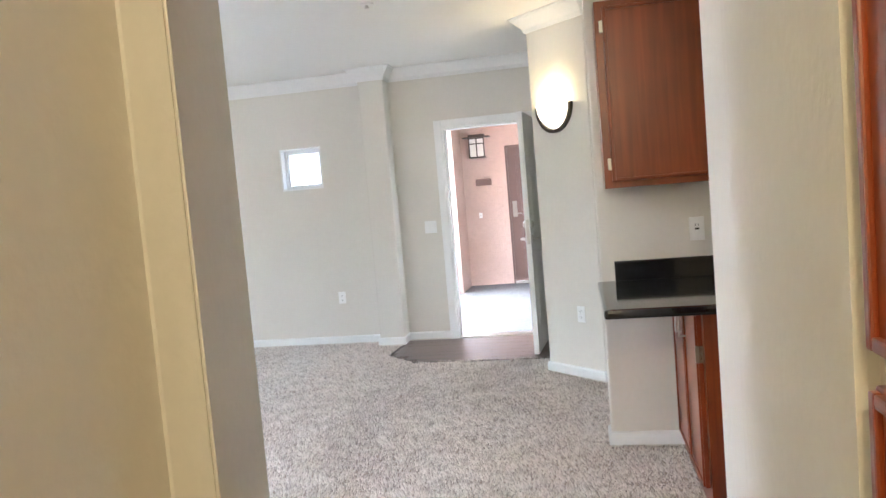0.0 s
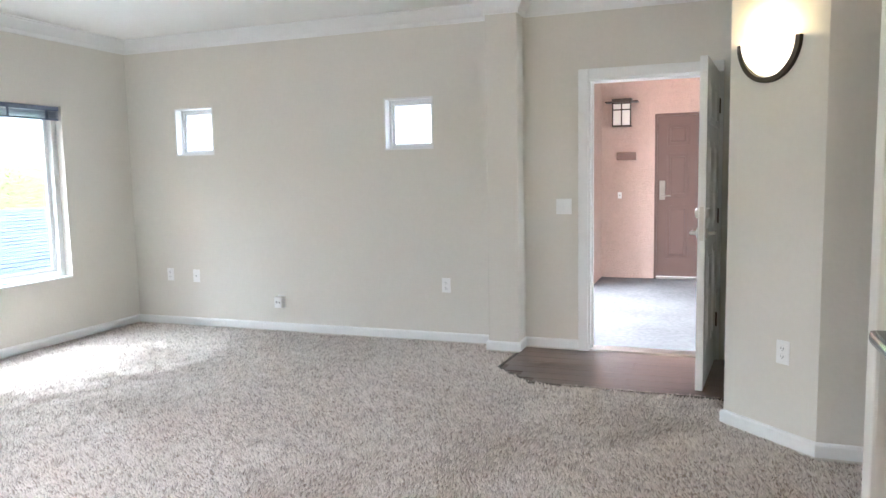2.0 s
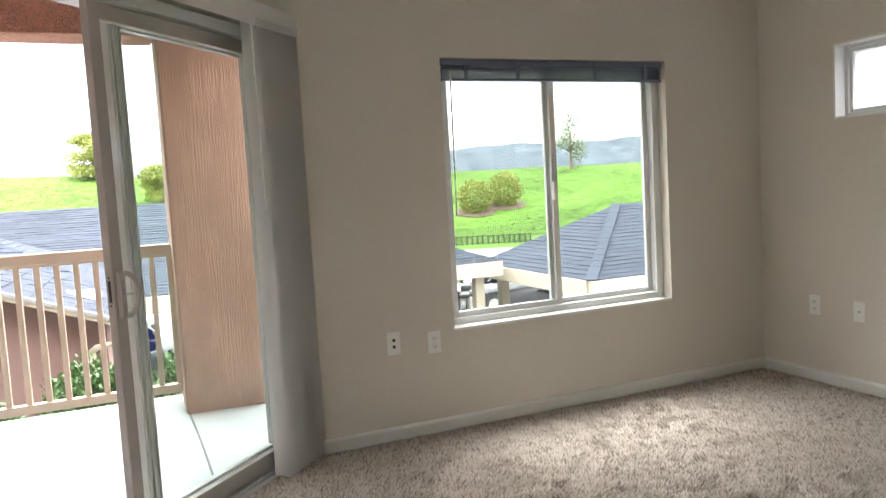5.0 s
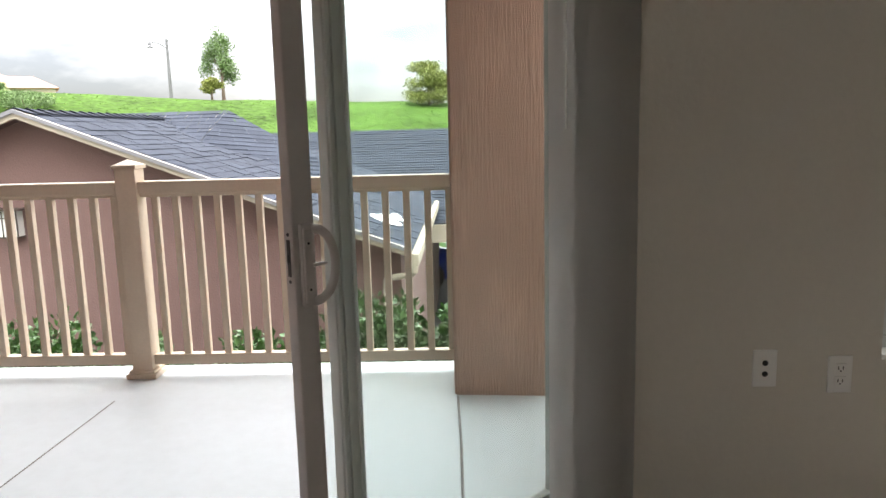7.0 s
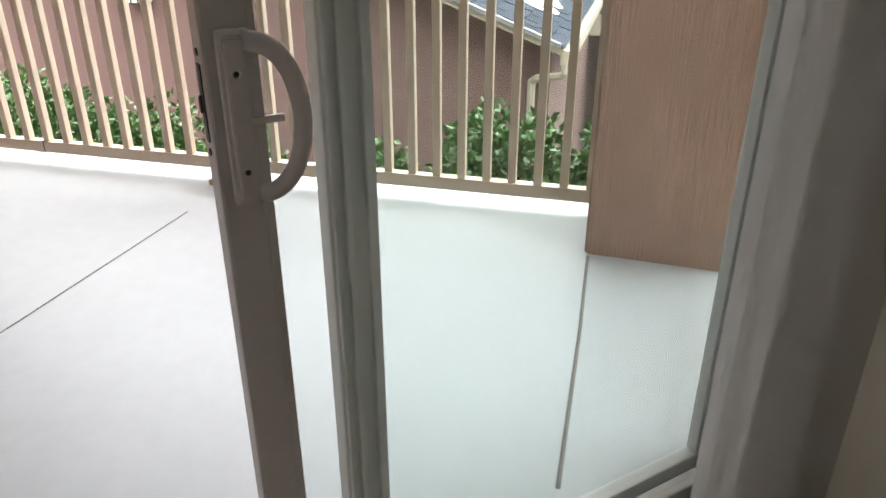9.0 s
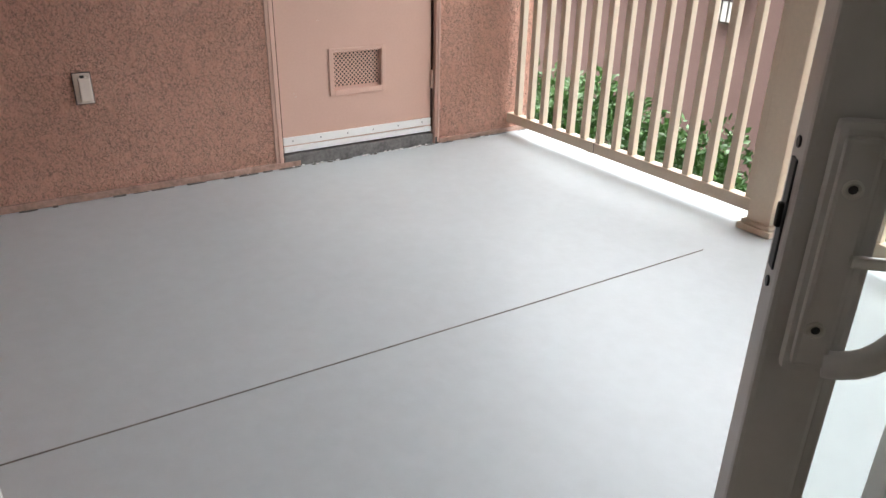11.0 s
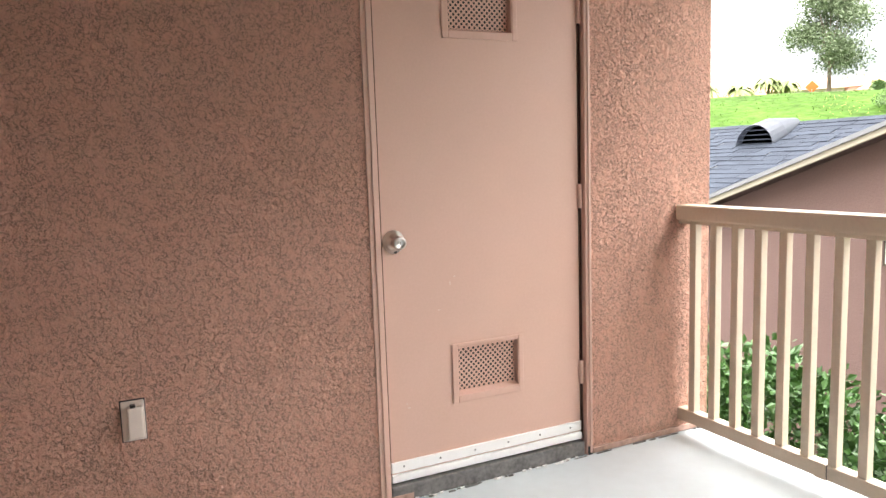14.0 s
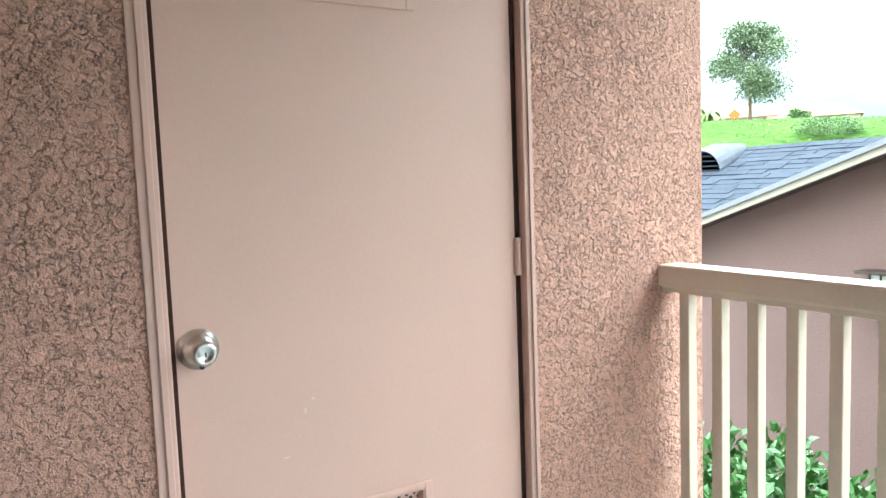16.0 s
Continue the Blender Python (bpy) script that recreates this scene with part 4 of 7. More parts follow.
lantern()
b = box((-1.26, YO - 0.015, 1.49), (-1.02, YO, 1.59), bevel=0.003)
solid("door_sign", b, mat("brown_sign", (0.16, 0.09, 0.07), rough=0.5), "small brown number plate on pink wall", "sign", kind="")
bell = thing("door_bell", "small white door bell on pink wall", "door bell", at=(-1.22, YO, 1.04))
part("plate", box((-1.245, YO - 0.010, 1.0), (-1.195, YO, 1.08), bevel=0.003), M_PLATE, bell)
part("button", box((-1.23, YO - 0.016, 1.03), (-1.21, YO - 0.008, 1.05), bevel=0.003), M_CHROME, bell)

# ---- wall plates ----


def plate(name, label, at, yaw, kind):
    """A wall plate; local x along the wall, local y out of it."""
    m = Matrix.Translation(at) @ Matrix.Rotation(radians(yaw), 4, 'Z')
    p = thing(name, label, "wall plate", "wall plates", at=at)
    wide = 0.116 if kind in ("switch2",) else 0.072
    part("cover", box((-wide / 2, 0, -0.058), (wide / 2, 0.006, 0.058), m, bevel=0.003), M_PLATE, p)
    if kind == "outlet":
        for zz in (0.020, -0.020):
            part("socket", box((-0.017, 0.004, zz - 0.014), (0.017, 0.0085, zz + 0.014), m, bevel=0.005), M_PLATE, p)
            b = box((-0.008, 0.0075, zz - 0.004), (-0.0055, 0.0092, zz + 0.006), m)
            box((0.0055, 0.0075, zz - 0.004), (0.008, 0.0092, zz + 0.006), m, b)
            box((-0.002, 0.0075, zz - 0.011), (0.002, 0.0092, zz - 0.007), m, b)
            part("slots", b, M_DARK, p)
    elif kind == "jack":
        for zz in (0.017, -0.017):
            part("jack", lathe([(0, 0.004), (0.0085, 0.004), (0.0085, 0.009), (0.004, 0.011), (0, 0.011)], 12, m @ Matrix.Translation((0, 0, zz)) @ Matrix.Rotation(radians(-90), 4, 'X')), M_DARK, p)
    elif kind == "single":
        part("jack", lathe([(0, 0.004), (0.004, 0.004), (0.004, 0.009), (0, 0.010)], 12, m @ Matrix.Rotation(radians(-90), 4, 'X')), M_DARK, p)
    elif kind == "gfci":
        part("socket", box((-0.017, 0.004, -0.034), (0.017, 0.0095, 0.034), m, bevel=0.003), M_PLATE, p)
        b = box((-0.008, 0.009, 0.012), (-0.0055, 0.0103, 0.024), m)
        box((0.0055, 0.009, 0.012), (0.008, 0.0103, 0.024), m, b)
        box((-0.010, 0.009, -0.005), (0.010, 0.0110, 0.004), m, b)
        part("slots", b, M_DARK, p)
    elif kind.startswith("switch"):
        for xx in ((-0.023, 0.023) if kind == "switch2" else (0.0,)):
            part("rocker", box((xx - 0.016, 0.004, -0.033), (xx + 0.016, 0.010, 0.033), m, bevel=0.003), M_PLATE, p)
    return p


plate("phone_plate", "white wall plate with two round jacks", (WEST, 4.755, 0.522), -90, "jack")
plate("outlet_plate", "white duplex outlet on the window wall", (WEST, 4.979, 0.50), -90, "outlet")
plate("outlet_plate", "white duplex outlet near the room corner", (-4.81, NORTH, 0.48), 180, "outlet")
plate("blank_plate", "white single jack plate near the room corner", (-4.52, NORTH, 0.474), 180, "single")
plate("outlet_plate", "white outlet behind a small plug-in box", (-3.63, NORTH, 0.275), 180, "outlet")
plate("outlet_plate", "white duplex outlet under the small window", (-2.10, NORTH, 0.47), 180, "outlet")
plate("switch_plate", "white double light switch beside the front door", (-1.16, ENTRY, 1.095), 180, "switch2")
plate("kitchen_outlet", "white safety outlet above the counter", (0.795, KIT, 1.112), 180, "gfci")
plate("kitchen_jack", "white single jack plate above the counter", (1.027, KIT, 1.105), 180, "single")
plug = thing("plug_in_box", "small white plug-in box on the outlet", "plug", at=(-3.63, NORTH, 0.275))
part("case", box((-3.668, NORTH - 0.062, 0.228), (-3.592, NORTH - 0.011, 0.325), bevel=0.008), M_PLATE, plug)
part("slot", box((-3.650, NORTH - 0.0635, 0.268), (-3.640, NORTH - 0.0615, 0.285)), M_DARK, plug)
part("slot", box((-3.620, NORTH - 0.0635, 0.268), (-3.610, NORTH - 0.0615, 0.285)), M_DARK, plug)
plate("outlet_plate", "white duplex outlet low on the sconce wall", (0.20, 5.663, 0.47), 136, "outlet")

# ---- sconce ----
sc_at = Vector((0.115, 5.745, 1.95))
SC = Matrix.Translation(sc_at) @ Matrix.Rotation(radians(136), 4, 'Z')
sconce = thing("wall_sconce", "lit half-bowl wall sconce with dark bronze rim", "wall lamp", at=tuple(sc_at))


def half_bowl(r, depth, thick, tall):
    one = bmesh.new()
    rows = []
    for i in range(9):
        a = math.pi / 2 * i / 8
        rr, zz = math.cos(a), -math.sin(a) * tall
        rows.append([one.verts.new((-r * rr * math.cos(math.pi * k / 16), depth * rr * math.sin(math.pi * k / 16), zz)) for k in range(17)])
    for a, b2 in zip(rows, rows[1:]):
        for k in range(16):
            try:
                one.faces.new((a[k], a[k + 1], b2[k + 1], b2[k]))
            except ValueError:
                pass
    bmesh.ops.remove_doubles(one, verts=one.verts, dist=1e-4)
    bmesh.ops.solidify(one, geom=one.faces[:], thickness=thick)
    one.transform(SC)
    return one


part("bowl", half_bowl(0.150, 0.105, 0.004, 0.165), glow("lit_glass", (1.0, 0.84, 0.50), 0.10), sconce, "glowing alabaster glass bowl", True)
band = [(-0.165 * math.cos(math.pi * k / 24), 0.010 + 0.0 * k, -0.185 * math.sin(math.pi * k / 24) + 0.0) for k in range(25)]
b = sweep([SC @ Vector(p) for p in band], [(-0.012, -0.016), (0.012, -0.016), (0.012, 0.016), (-0.012, 0.016)], up=(0.7, 0.75, 0.02))
part("rim", b, M_BRONZE, sconce, "dark bronze rim")
part("backplate", box((-0.06, 0.001, -0.11), (0.06, 0.014, 0.02), SC, bevel=0.004), M_BRONZE, sconce)
lamp = bpy.data.lights.new("sconce_bulb", 'POINT')
lamp.energy, lamp.color, lamp.shadow_soft_size = 0.22, (1.0, 0.76, 0.42), 0.04
new("sconce_bulb", lamp).location = SC @ Vector((0, 0.05, 0.03))
hall = bpy.data.lights.new("hall_bulb", 'POINT')
hall.energy, hall.color, hall.shadow_soft_size = 1.9, (1.0, 0.77, 0.43), 0.12
new("hall_bulb", hall).location = (0.10, -0.55, 2.40)
dome = thing("ceiling_lamp", "frosted dome ceiling lamp in the hall", "ceiling lamp", at=(0.10, -0.55, CEIL))
part("base", lathe([(0, 0), (0.15, 0), (0.15, -0.02), (0, -0.02)], 24, Matrix.Translation((0.10, -0.55, CEIL))), M_BRONZE, dome)
sp = thing("sprinkler", "small white ceiling sprinkler cover", "sprinkler", at=(-0.98, 5.0, CEIL))
part("cover", lathe([(0, -0.012), (0.04, -0.012), (0.045, -0.002), (0.045, 0.0), (0, 0.0)], 20, Matrix.Translation((-0.98, 5.0, CEIL))), M_TRIM, sp)
part("head", lathe([(0, -0.03), (0.014, -0.03), (0.008, -0.012), (0, -0.012)], 12, Matrix.Translation((-0.98, 5.0, CEIL))), M_CHROME, sp)

# ---- kitchen ----
CT = 0.875


def bar_pull(m, length=0.10, reach=0.03):
    b = cyl(m @ Vector((0, 0, -length / 2)), m @ Vector((0, reach, -length / 2)), 0.0045, n=10)
    cyl(m @ Vector((0, 0, length / 2)), m @ Vector((0, reach, length / 2)), 0.0045, n=10, bm=b)
    cyl(m @ Vector((0, reach, -length / 2 - 0.004)), m @ Vector((0, reach, length / 2 + 0.004)), 0.0055, n=10, bm=b)
    return b


def cabinet_door(parent, x0, x1, z0, z1, y, mtx=None, label=""):
    """A framed flat panel door facing -y, before mtx."""
    mtx = mtx or Matrix()
    w = 0.055
    b = box((x0, y - 0.020, z0), (x1, y, z1), mtx, bevel=0.004)
    door = part("door", b, M_CHERRY, parent, label)
    b = bmesh.new()
    for lo, hi in (((x0 + 0.004, y - 0.028, z0 + 0.004), (x0 + 0.018, y - 0.019, z1 - 0.004)), ((x1 - 0.018, y - 0.028, z0 + 0.004), (x1 - 0.004, y - 0.019, z1 - 0.004)), ((x0 + 0.018, y - 0.028, z0 + 0.004), (x1 - 0.018, y - 0.019, z0 + 0.018)), ((x0 + 0.018, y - 0.028, z1 - 0.018), (x1 - 0.018, y - 0.019, z1 - 0.004))):
        box(lo, hi, mtx, b, bevel=0.003)
    part("rim", b, M_CHERRY, door)
    return door


def upper_cabinet(x0, x1):
    c = thing("wall_cabinet", "dark cherry wall cabinet above the counter", "cabinet", "wall cabinets", at=(x0, KIT, 1.345))
    part("body", box((x0, 4.075, 1.345), (x1, KIT - 0.001, 2.22), bevel=0.002), M_CHERRY, c)
    n = 1 if x1 - x0 < 0.62 else 2
    for k in range(n):
        a = x0 + 0.035 + k * (x1 - x0) / n
        e = x0 + (k + 1) * (x1 - x0) / n - 0.035
        d = cabinet_door(c, a, e, 1.375, 2.19, 4.074)
        part("handle", bar_pull(Matrix.Translation((e - 0.045, 4.054, 1.47)) @ Matrix.Rotation(radians(180), 4, 'Z')), M_CHROME, d, "slim nickel bar pull")
        for zz in (1.46, 2.10):
            part("hinge", box((a - 0.016, 4.058, zz - 0.028), (a + 0.002, 4.073, zz + 0.028), bevel=0.004), M_CHROME, d, "small nickel hinge")


upper_cabinet(0.357, 0.915)
upper_cabinet(0.920, 1.49)
upper_cabinet(1.495, 2.50)
ctop = thing("countertop", "black granite countertop with rounded edge and backsplash", "countertop", at=(0.30, KIT, CT))
part("slab", box((0.294, 3.42, CT - 0.04), (2.58, KIT - 0.001, CT), bevel=0.014), M_GRANITE, ctop)
part("backsplash", box((0.385, KIT - 0.022, CT + 0.0005), (2.58, KIT - 0.001, CT + 0.10), bevel=0.003), M_GRANITE, ctop)
XC = 0.675
base_c = thing("base_cabinet", "cherry base cabinet with two doors under the counter end", "cabinet", "base cabinets", at=(XC, 3.5, 0))
part("body", box((XC, 3.50, 0.0), (1.30, KIT - 0.002, CT - 0.041), bevel=0.002), M_CHERRY, base_c)
LEFT = Matrix.Translation((XC, 0, 0)) @ Matrix.Rotation(radians(-90), 4, 'Z')
for a, e in ((-4.26, -3.905), (-3.895, -3.54)):
    d = cabinet_door(base_c, a, e, 0.10, CT - 0.06, 0.0, LEFT)
    hx = e - 0.05 if a < -4 else a + 0.05
    part("handle", bar_pull(LEFT @ Matrix.Translation((hx, -0.02, 0.72)) @ Matrix.Rotation(radians(180), 4, 'Z')), M_CHROME, d, "slim nickel bar pull")
    part("hinge", box((a if a < -4 else e - 0.004, -0.030, 0.62), (a + 0.004 if a < -4 else e, -0.001, 0.69), LEFT), M_CHROME, d, "small nickel hinge")
base2 = thing("base_cabinet", "cherry base cabinet run along the kitchen wall", "cabinet", "base cabinets", at=(1.302, 3.7, 0))
part("body", box((1.302, 3.70, 0.0), (2.55, KIT - 0.002, CT - 0.041), bevel=0.002), M_CHERRY, base2)
for a in (1.32, 1.73, 2.14):
    d = cabinet_door(base2, a, a + 0.39, 0.10, CT - 0.07, 3.70)
    part("handle", bar_pull(Matrix.Translation((a + 0.34, 3.68, 0.70)) @ Matrix.Rotation(radians(180), 4, 'Z')), M_CHROME, d, "slim nickel bar pull")
sink = thing("sink", "dark steel sink basin set in the counter", "sink", at=(1.05, 3.7, CT))
b = bmesh.new()
for lo, hi in (((1.03, 3.55, CT + 0.0005), (1.75, 3.57, CT + 0.008)), ((1.03, 3.98, CT + 0.0005), (1.75, 4.0, CT + 0.008)), ((1.03, 3.57, CT + 0.0005), (1.05, 3.98, CT + 0.008)), ((1.73, 3.57, CT + 0.0005), (1.75, 3.98, CT + 0.008))):
    box(lo, hi, bm=b, bevel=0.002)
part("rim", b, M_DARK, sink)
part("basin", box((1.05, 3.57, CT + 0.0005), (1.73, 3.98, CT + 0.003)), M_BRONZE, sink)
pantry = thing("pantry_cabinet", "tall orange-brown wooden pantry cabinet by the hall", "cabinet", at=(0.493, 0.6, 0))
part("body", box((0.493, 0.55, 0.0), (1.05, 1.262, 2.2), bevel=0.003), M_CHERRY, pantry)
RIGHT = Matrix.Translation((0.493, 0, 0)) @ Matrix.Rotation(radians(-90), 4, 'Z')
for za, zb in ((0.08, 1.17), (1.20, 2.17)):
    cabinet_door(pantry, -1.25, -0.57, za, zb, 0.0, RIGHT)


# ---- slanted balcony door ----


def slider():
    d = thing("door_2", "white vinyl sliding glass door standing open to the balcony", "sliding door", "", "structure", sl(-0.78, T_L))
    zt = 2.075
    b = bmesh.new()
    sbox(T_L, T_L + 0.045, S_OUT - 0.01, S_IN - 0.03, -0.02, zt, b, 0.003)
    sbox(T_R - 0.045, T_R, S_OUT - 0.01, S_IN - 0.03, -0.02, zt, b, 0.003)
    sbox(T_L + 0.045, T_R - 0.045, S_OUT - 0.01, S_IN - 0.03, zt - 0.05, zt, b, 0.003)
    for s0 in (-0.735, -0.785, -0.845):
        sbox(T_L, T_L + 0.055, s0 - 0.006, s0 + 0.006, 0.0, zt - 0.05, b)
    part("door_frame", b, M_VINYL, d)
    b = sbox(T_L, T_R, S_OUT - 0.015, S_IN - 0.005, -0.03, 0.004, bevel=0.003)
    for s0 in (-0.715, -0.757, -0.787, -0.817, -0.850):
        sbox(T_L + 0.02, T_R - 0.02, s0 - 0.004, s0 + 0.004, 0.003, 0.022, b, 0.001)
    part("track", b, M_VINYL, d, "ribbed white bottom track")

    def panel(name, t0, t1, s_mid, w0, w1, material):
        z0, z1 = 0.024, zt - 0.055
        b = bmesh.new()
        sbox(t0, t0 + w0, s_mid - 0.018, s_mid + 0.018, z0, z1, b, 0.004)
        sbox(t1 - w1, t1, s_mid - 0.018, s_mid + 0.018, z0, z1, b, 0.004)
        sbox(t0 + w0, t1 - w1, s_mid - 0.017, s_mid + 0.017, z0, z0 + 0.075, b, 0.004)
        sbox(t0 + w0, t1 - w1, s_mid - 0.017, s_mid + 0.017, z1 - 0.06, z1, b, 0.004)
        # glazing bead
        sbox(t0 + w0, t0 + w0 + 0.010, s_mid - 0.012, s_mid + 0.012, z0 + 0.075, z1 - 0.06, b, 0.002)
        sbox(t1 - w1 - 0.010, t1 - w1, s_mid - 0.012, s_mid + 0.012, z0 + 0.075, z1 - 0.06, b, 0.002)
        p = part(name, b, material, d)
        part("pane", sbox(t0 + w0 + 0.001, t1 - w1 - 0.001, s_mid - 0.003, s_mid + 0.003, z0 + 0.076, z1 - 0.061), M_GLASS, p).visible_shadow = False
        return p

    fixed = panel("fixed_panel", 5.832, T_R - 0.045, -0.815, 0.060, 0.045, M_VINYL)
    # the interlock ribs of the fixed stile
    for t0, t1 in ((5.836, 5.842), (5.853, 5.860), (5.882, 5.888)):
        part("interlock_rib", sbox(t0, t1, -0.798, -0.789, 0.03, zt - 0.06, bevel=0.002), M_VINYL, fixed)
    p = panel("sliding_panel", 5.695, T_R - 0.055, -0.757, 0.047, 0.055, M_ALU)
    # pull: a base plate with a bowed grip and a thumb latch
    tm, zc, s0 = 5.722, 0.979, -0.739
    plate_bm = sbox(tm - 0.015, tm + 0.020, s0, s0 + 0.012, zc - 0.089, zc + 0.089, bevel=0.006)
    sbox(tm - 0.011, tm + 0.012, s0 + 0.011, s0 + 0.018, zc - 0.080, zc + 0.080, plate_bm, 0.004)
    part("handle_plate", plate_bm, M_ALU, p, "taupe handle plate")
    arc = []
    for k in range(21):
        a = -math.pi / 2 + math.pi * k / 20
        c = max(0.0, math.cos(a))
        arc.append(sl(s0 + 0.014 + 0.012 * c, tm + 0.010 + 0.049 * c ** 0.85, zc + 0.078 * math.sin(a)))
    prof = [(0.010 * math.cos(2 * math.pi * k / 10), 0.009 * math.sin(2 * math.pi * k / 10)) for k in range(10)]
    part("handle_grip", sweep(arc, prof, up=(1 / R2, 1 / R2, 0)), M_ALU, p, "bowed taupe grip", True)
    room = Vector((1, 1, 0)).to_track_quat('Z', 'Y').to_matrix().to_4x4()
    for zz in (0.928, 1.027):
        at = Matrix.Translation(sl(s0 + 0.018, tm - 0.001, zz)) @ room
        part("screw", lathe([(0.0062, 0), (0.0062, 0.0016), (0.0045, 0.0022), (0.0030, 0.0008), (0, 0.0006)], 14, at), M_CHROME, p)
        part("screw_recess", lathe([(0, 0.0010), (0.0030, 0.0010), (0, 0.0016)], 8, at), M_DARK, p)
    part("thumb_latch", sbox(tm + 0.008, tm + 0.042, s0 + 0.016, s0 + 0.022, zc - 0.003, zc + 0.005, bevel=0.002), M_CHROME, p, "small metal thumb latch")
    part("lock_slot", sbox(5.6935, 5.6955, -0.763, -0.751, 0.955, 1.034, bevel=0.0006), M_DARK, p, "black lock slot")
    part("lock_hook", sbox(5.6900, 5.6950, -0.760, -0.754, 0.985, 1.003, bevel=0.002), M_DARK, p)
    for zz in (0.944, 1.045):
        part("screw", lathe([(0, 0), (0.004, 0), (0.004, 0.002), (0, 0.002)], 10, Matrix.Translation(sl(-0.757, 5.6955, zz)) @ Vector((1, -1, 0)).to_track_quat('Z', 'Y').to_matrix().to_4x4()), M_DARK, p)


slider()


def vertical_blinds():
    v = thing("vertical_blinds", "white vertical blinds stacked beside the balcony door", "blinds", at=sl(-0.61, 6.55))
    part("headrail", sbox(4.95, 6.76, -0.675, -0.60, 2.085, 2.125, bevel=0.004), M_BLIND, v)
    part("valance", sbox(4.93, 6.78, -0.590, -0.583, 2.045, 2.150, bevel=0.002), M_BLIND, v)
    part("valance_return", sbox(6.772, 6.779, -0.68, -0.590, 2.045, 2.150), M_BLIND, v)
    for k in range(26):
        t = 6.45 + k * 0.0124
        one = bmesh.new()
        tilt = radians(-6 + random.uniform(-1.5, 1.5))
        rows = []
        for j in range(7):
            u = (j / 6 - 0.5) * 0.089
            bow = 0.004 * (1 - (2 * j / 6 - 1) ** 2)
            rows.append((u, bow))
        for z0 in (0.02 + random.uniform(0, 0.006), 2.08):
            for u, bow in rows:
                tt = t + bow * math.cos(tilt) + u * math.sin(tilt)
                ss = -0.625 + u * math.cos(tilt)
                one.verts.new(sl(ss, tt, z0))
        one.verts.ensure_lookup_table()
        for j in range(6):
            one.faces.new((one.verts[j], one.verts[j + 1], one.verts[j + 8], one.verts[j + 7]))
        bmesh.ops.solidify(one, geom=one.faces[:], thickness=0.001)
        part("vane", one, M_BLIND, v)
    part("wand", cyl(sl(-0.575, 6.40, 2.05), sl(-0.572, 6.40, 1.25), 0.004, n=8), M_PLATE, v, "clear plastic wand")


vertical_blinds()

# ---- balcony shell ----
deck_pts = [(-6.99, DOORW), (-3.66, DOORW), (-3.80, 2.60), sl(S_OUT, 4.52)[:2], sl(S_OUT, 6.62)[:2], (-5.36, 4.55), (-6.99, 4.55)]
solid("balcony_floor", prism(deck_pts, -0.30, DECK), M_DECK, "smooth pale grey coated balcony floor", "floor")
seams = thing("floor_seam", "thin grey seams across the balcony coating", "floor seam", kind="structure")
M_SEAM = mat("seam_grey", (0.22, 0.21, 0.20), rough=0.9, vary=0.3, scale=10)
part("seam", sweep([(-6.43, 2.108, DECK + 0.0015), (-5.5, 2.101, DECK + 0.0015), (-4.4, 2.082, DECK + 0.0015), (-3.83, 2.068, DECK + 0.0015)], [(-0.004, 0), (0.004, 0), (0, 0.002)]), M_SEAM, seams)
part("seam", sweep([(-6.43, 3.806, DECK + 0.0015), (-5.9, 3.825, DECK + 0.0015), (-5.20, 3.838, DECK + 0.0015)], [(-0.006, 0), (0.006, 0), (0, 0.003)]), M_SEAM, seams)
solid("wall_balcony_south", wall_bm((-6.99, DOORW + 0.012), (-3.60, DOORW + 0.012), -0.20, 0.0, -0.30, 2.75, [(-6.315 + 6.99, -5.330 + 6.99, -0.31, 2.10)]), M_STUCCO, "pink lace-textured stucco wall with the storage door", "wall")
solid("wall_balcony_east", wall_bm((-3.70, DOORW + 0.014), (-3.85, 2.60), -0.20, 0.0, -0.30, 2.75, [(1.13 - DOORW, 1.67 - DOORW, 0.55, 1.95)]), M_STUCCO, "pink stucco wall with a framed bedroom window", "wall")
b = bmesh.new()
sbox(4.36, T_L, S_IN - 0.10, S_OUT, -0.30, 2.75, b)
sbox(T_R, 6.86, S_IN - 0.10, S_OUT, -0.30, 2.75, b)
sbox(T_L, T_R, S_IN - 0.10, S_OUT, 2.10, 2.75, b)
sbox(T_L, T_R, S_IN - 0.02, S_OUT, -0.30, -0.031, b)
solid("wall_slanted_outside", b, M_STUCCO, "pink stucco round the sliding door", "wall")
solid("wall_west_outside", wall_bm((WEST - 0.16, 4.20), (WEST - 0.16, 7.65), 0.0, 0.06, -2.4, 3.0, [(5.10 - 4.20, 6.545 - 4.20, 0.555, 1.970)]), M_STUCCO, "pink stucco outside the wide window", "wall")
solid("wall_north_outside", wall_bm((-5.42, NORTH + 0.16), (-1.65, NORTH + 0.16), 0.0, 0.06, -2.4, 3.0, [(-4.667 + 5.42, -4.260 + 5.42, 1.560, 1.980), (-2.603 + 5.42, -2.185 + 5.42, 1.553, 1.962)]), M_STUCCO, "pink stucco outside the small windows", "wall")
solid("pillar", prism([(-7.02, 3.79), (-6.455, 3.79), (-6.42, 4.30), (-7.02, 4.30)], -2.4, 2.75, bevel=0.012), M_PILLAR, "broad pink stucco balcony pillar", "pillar")
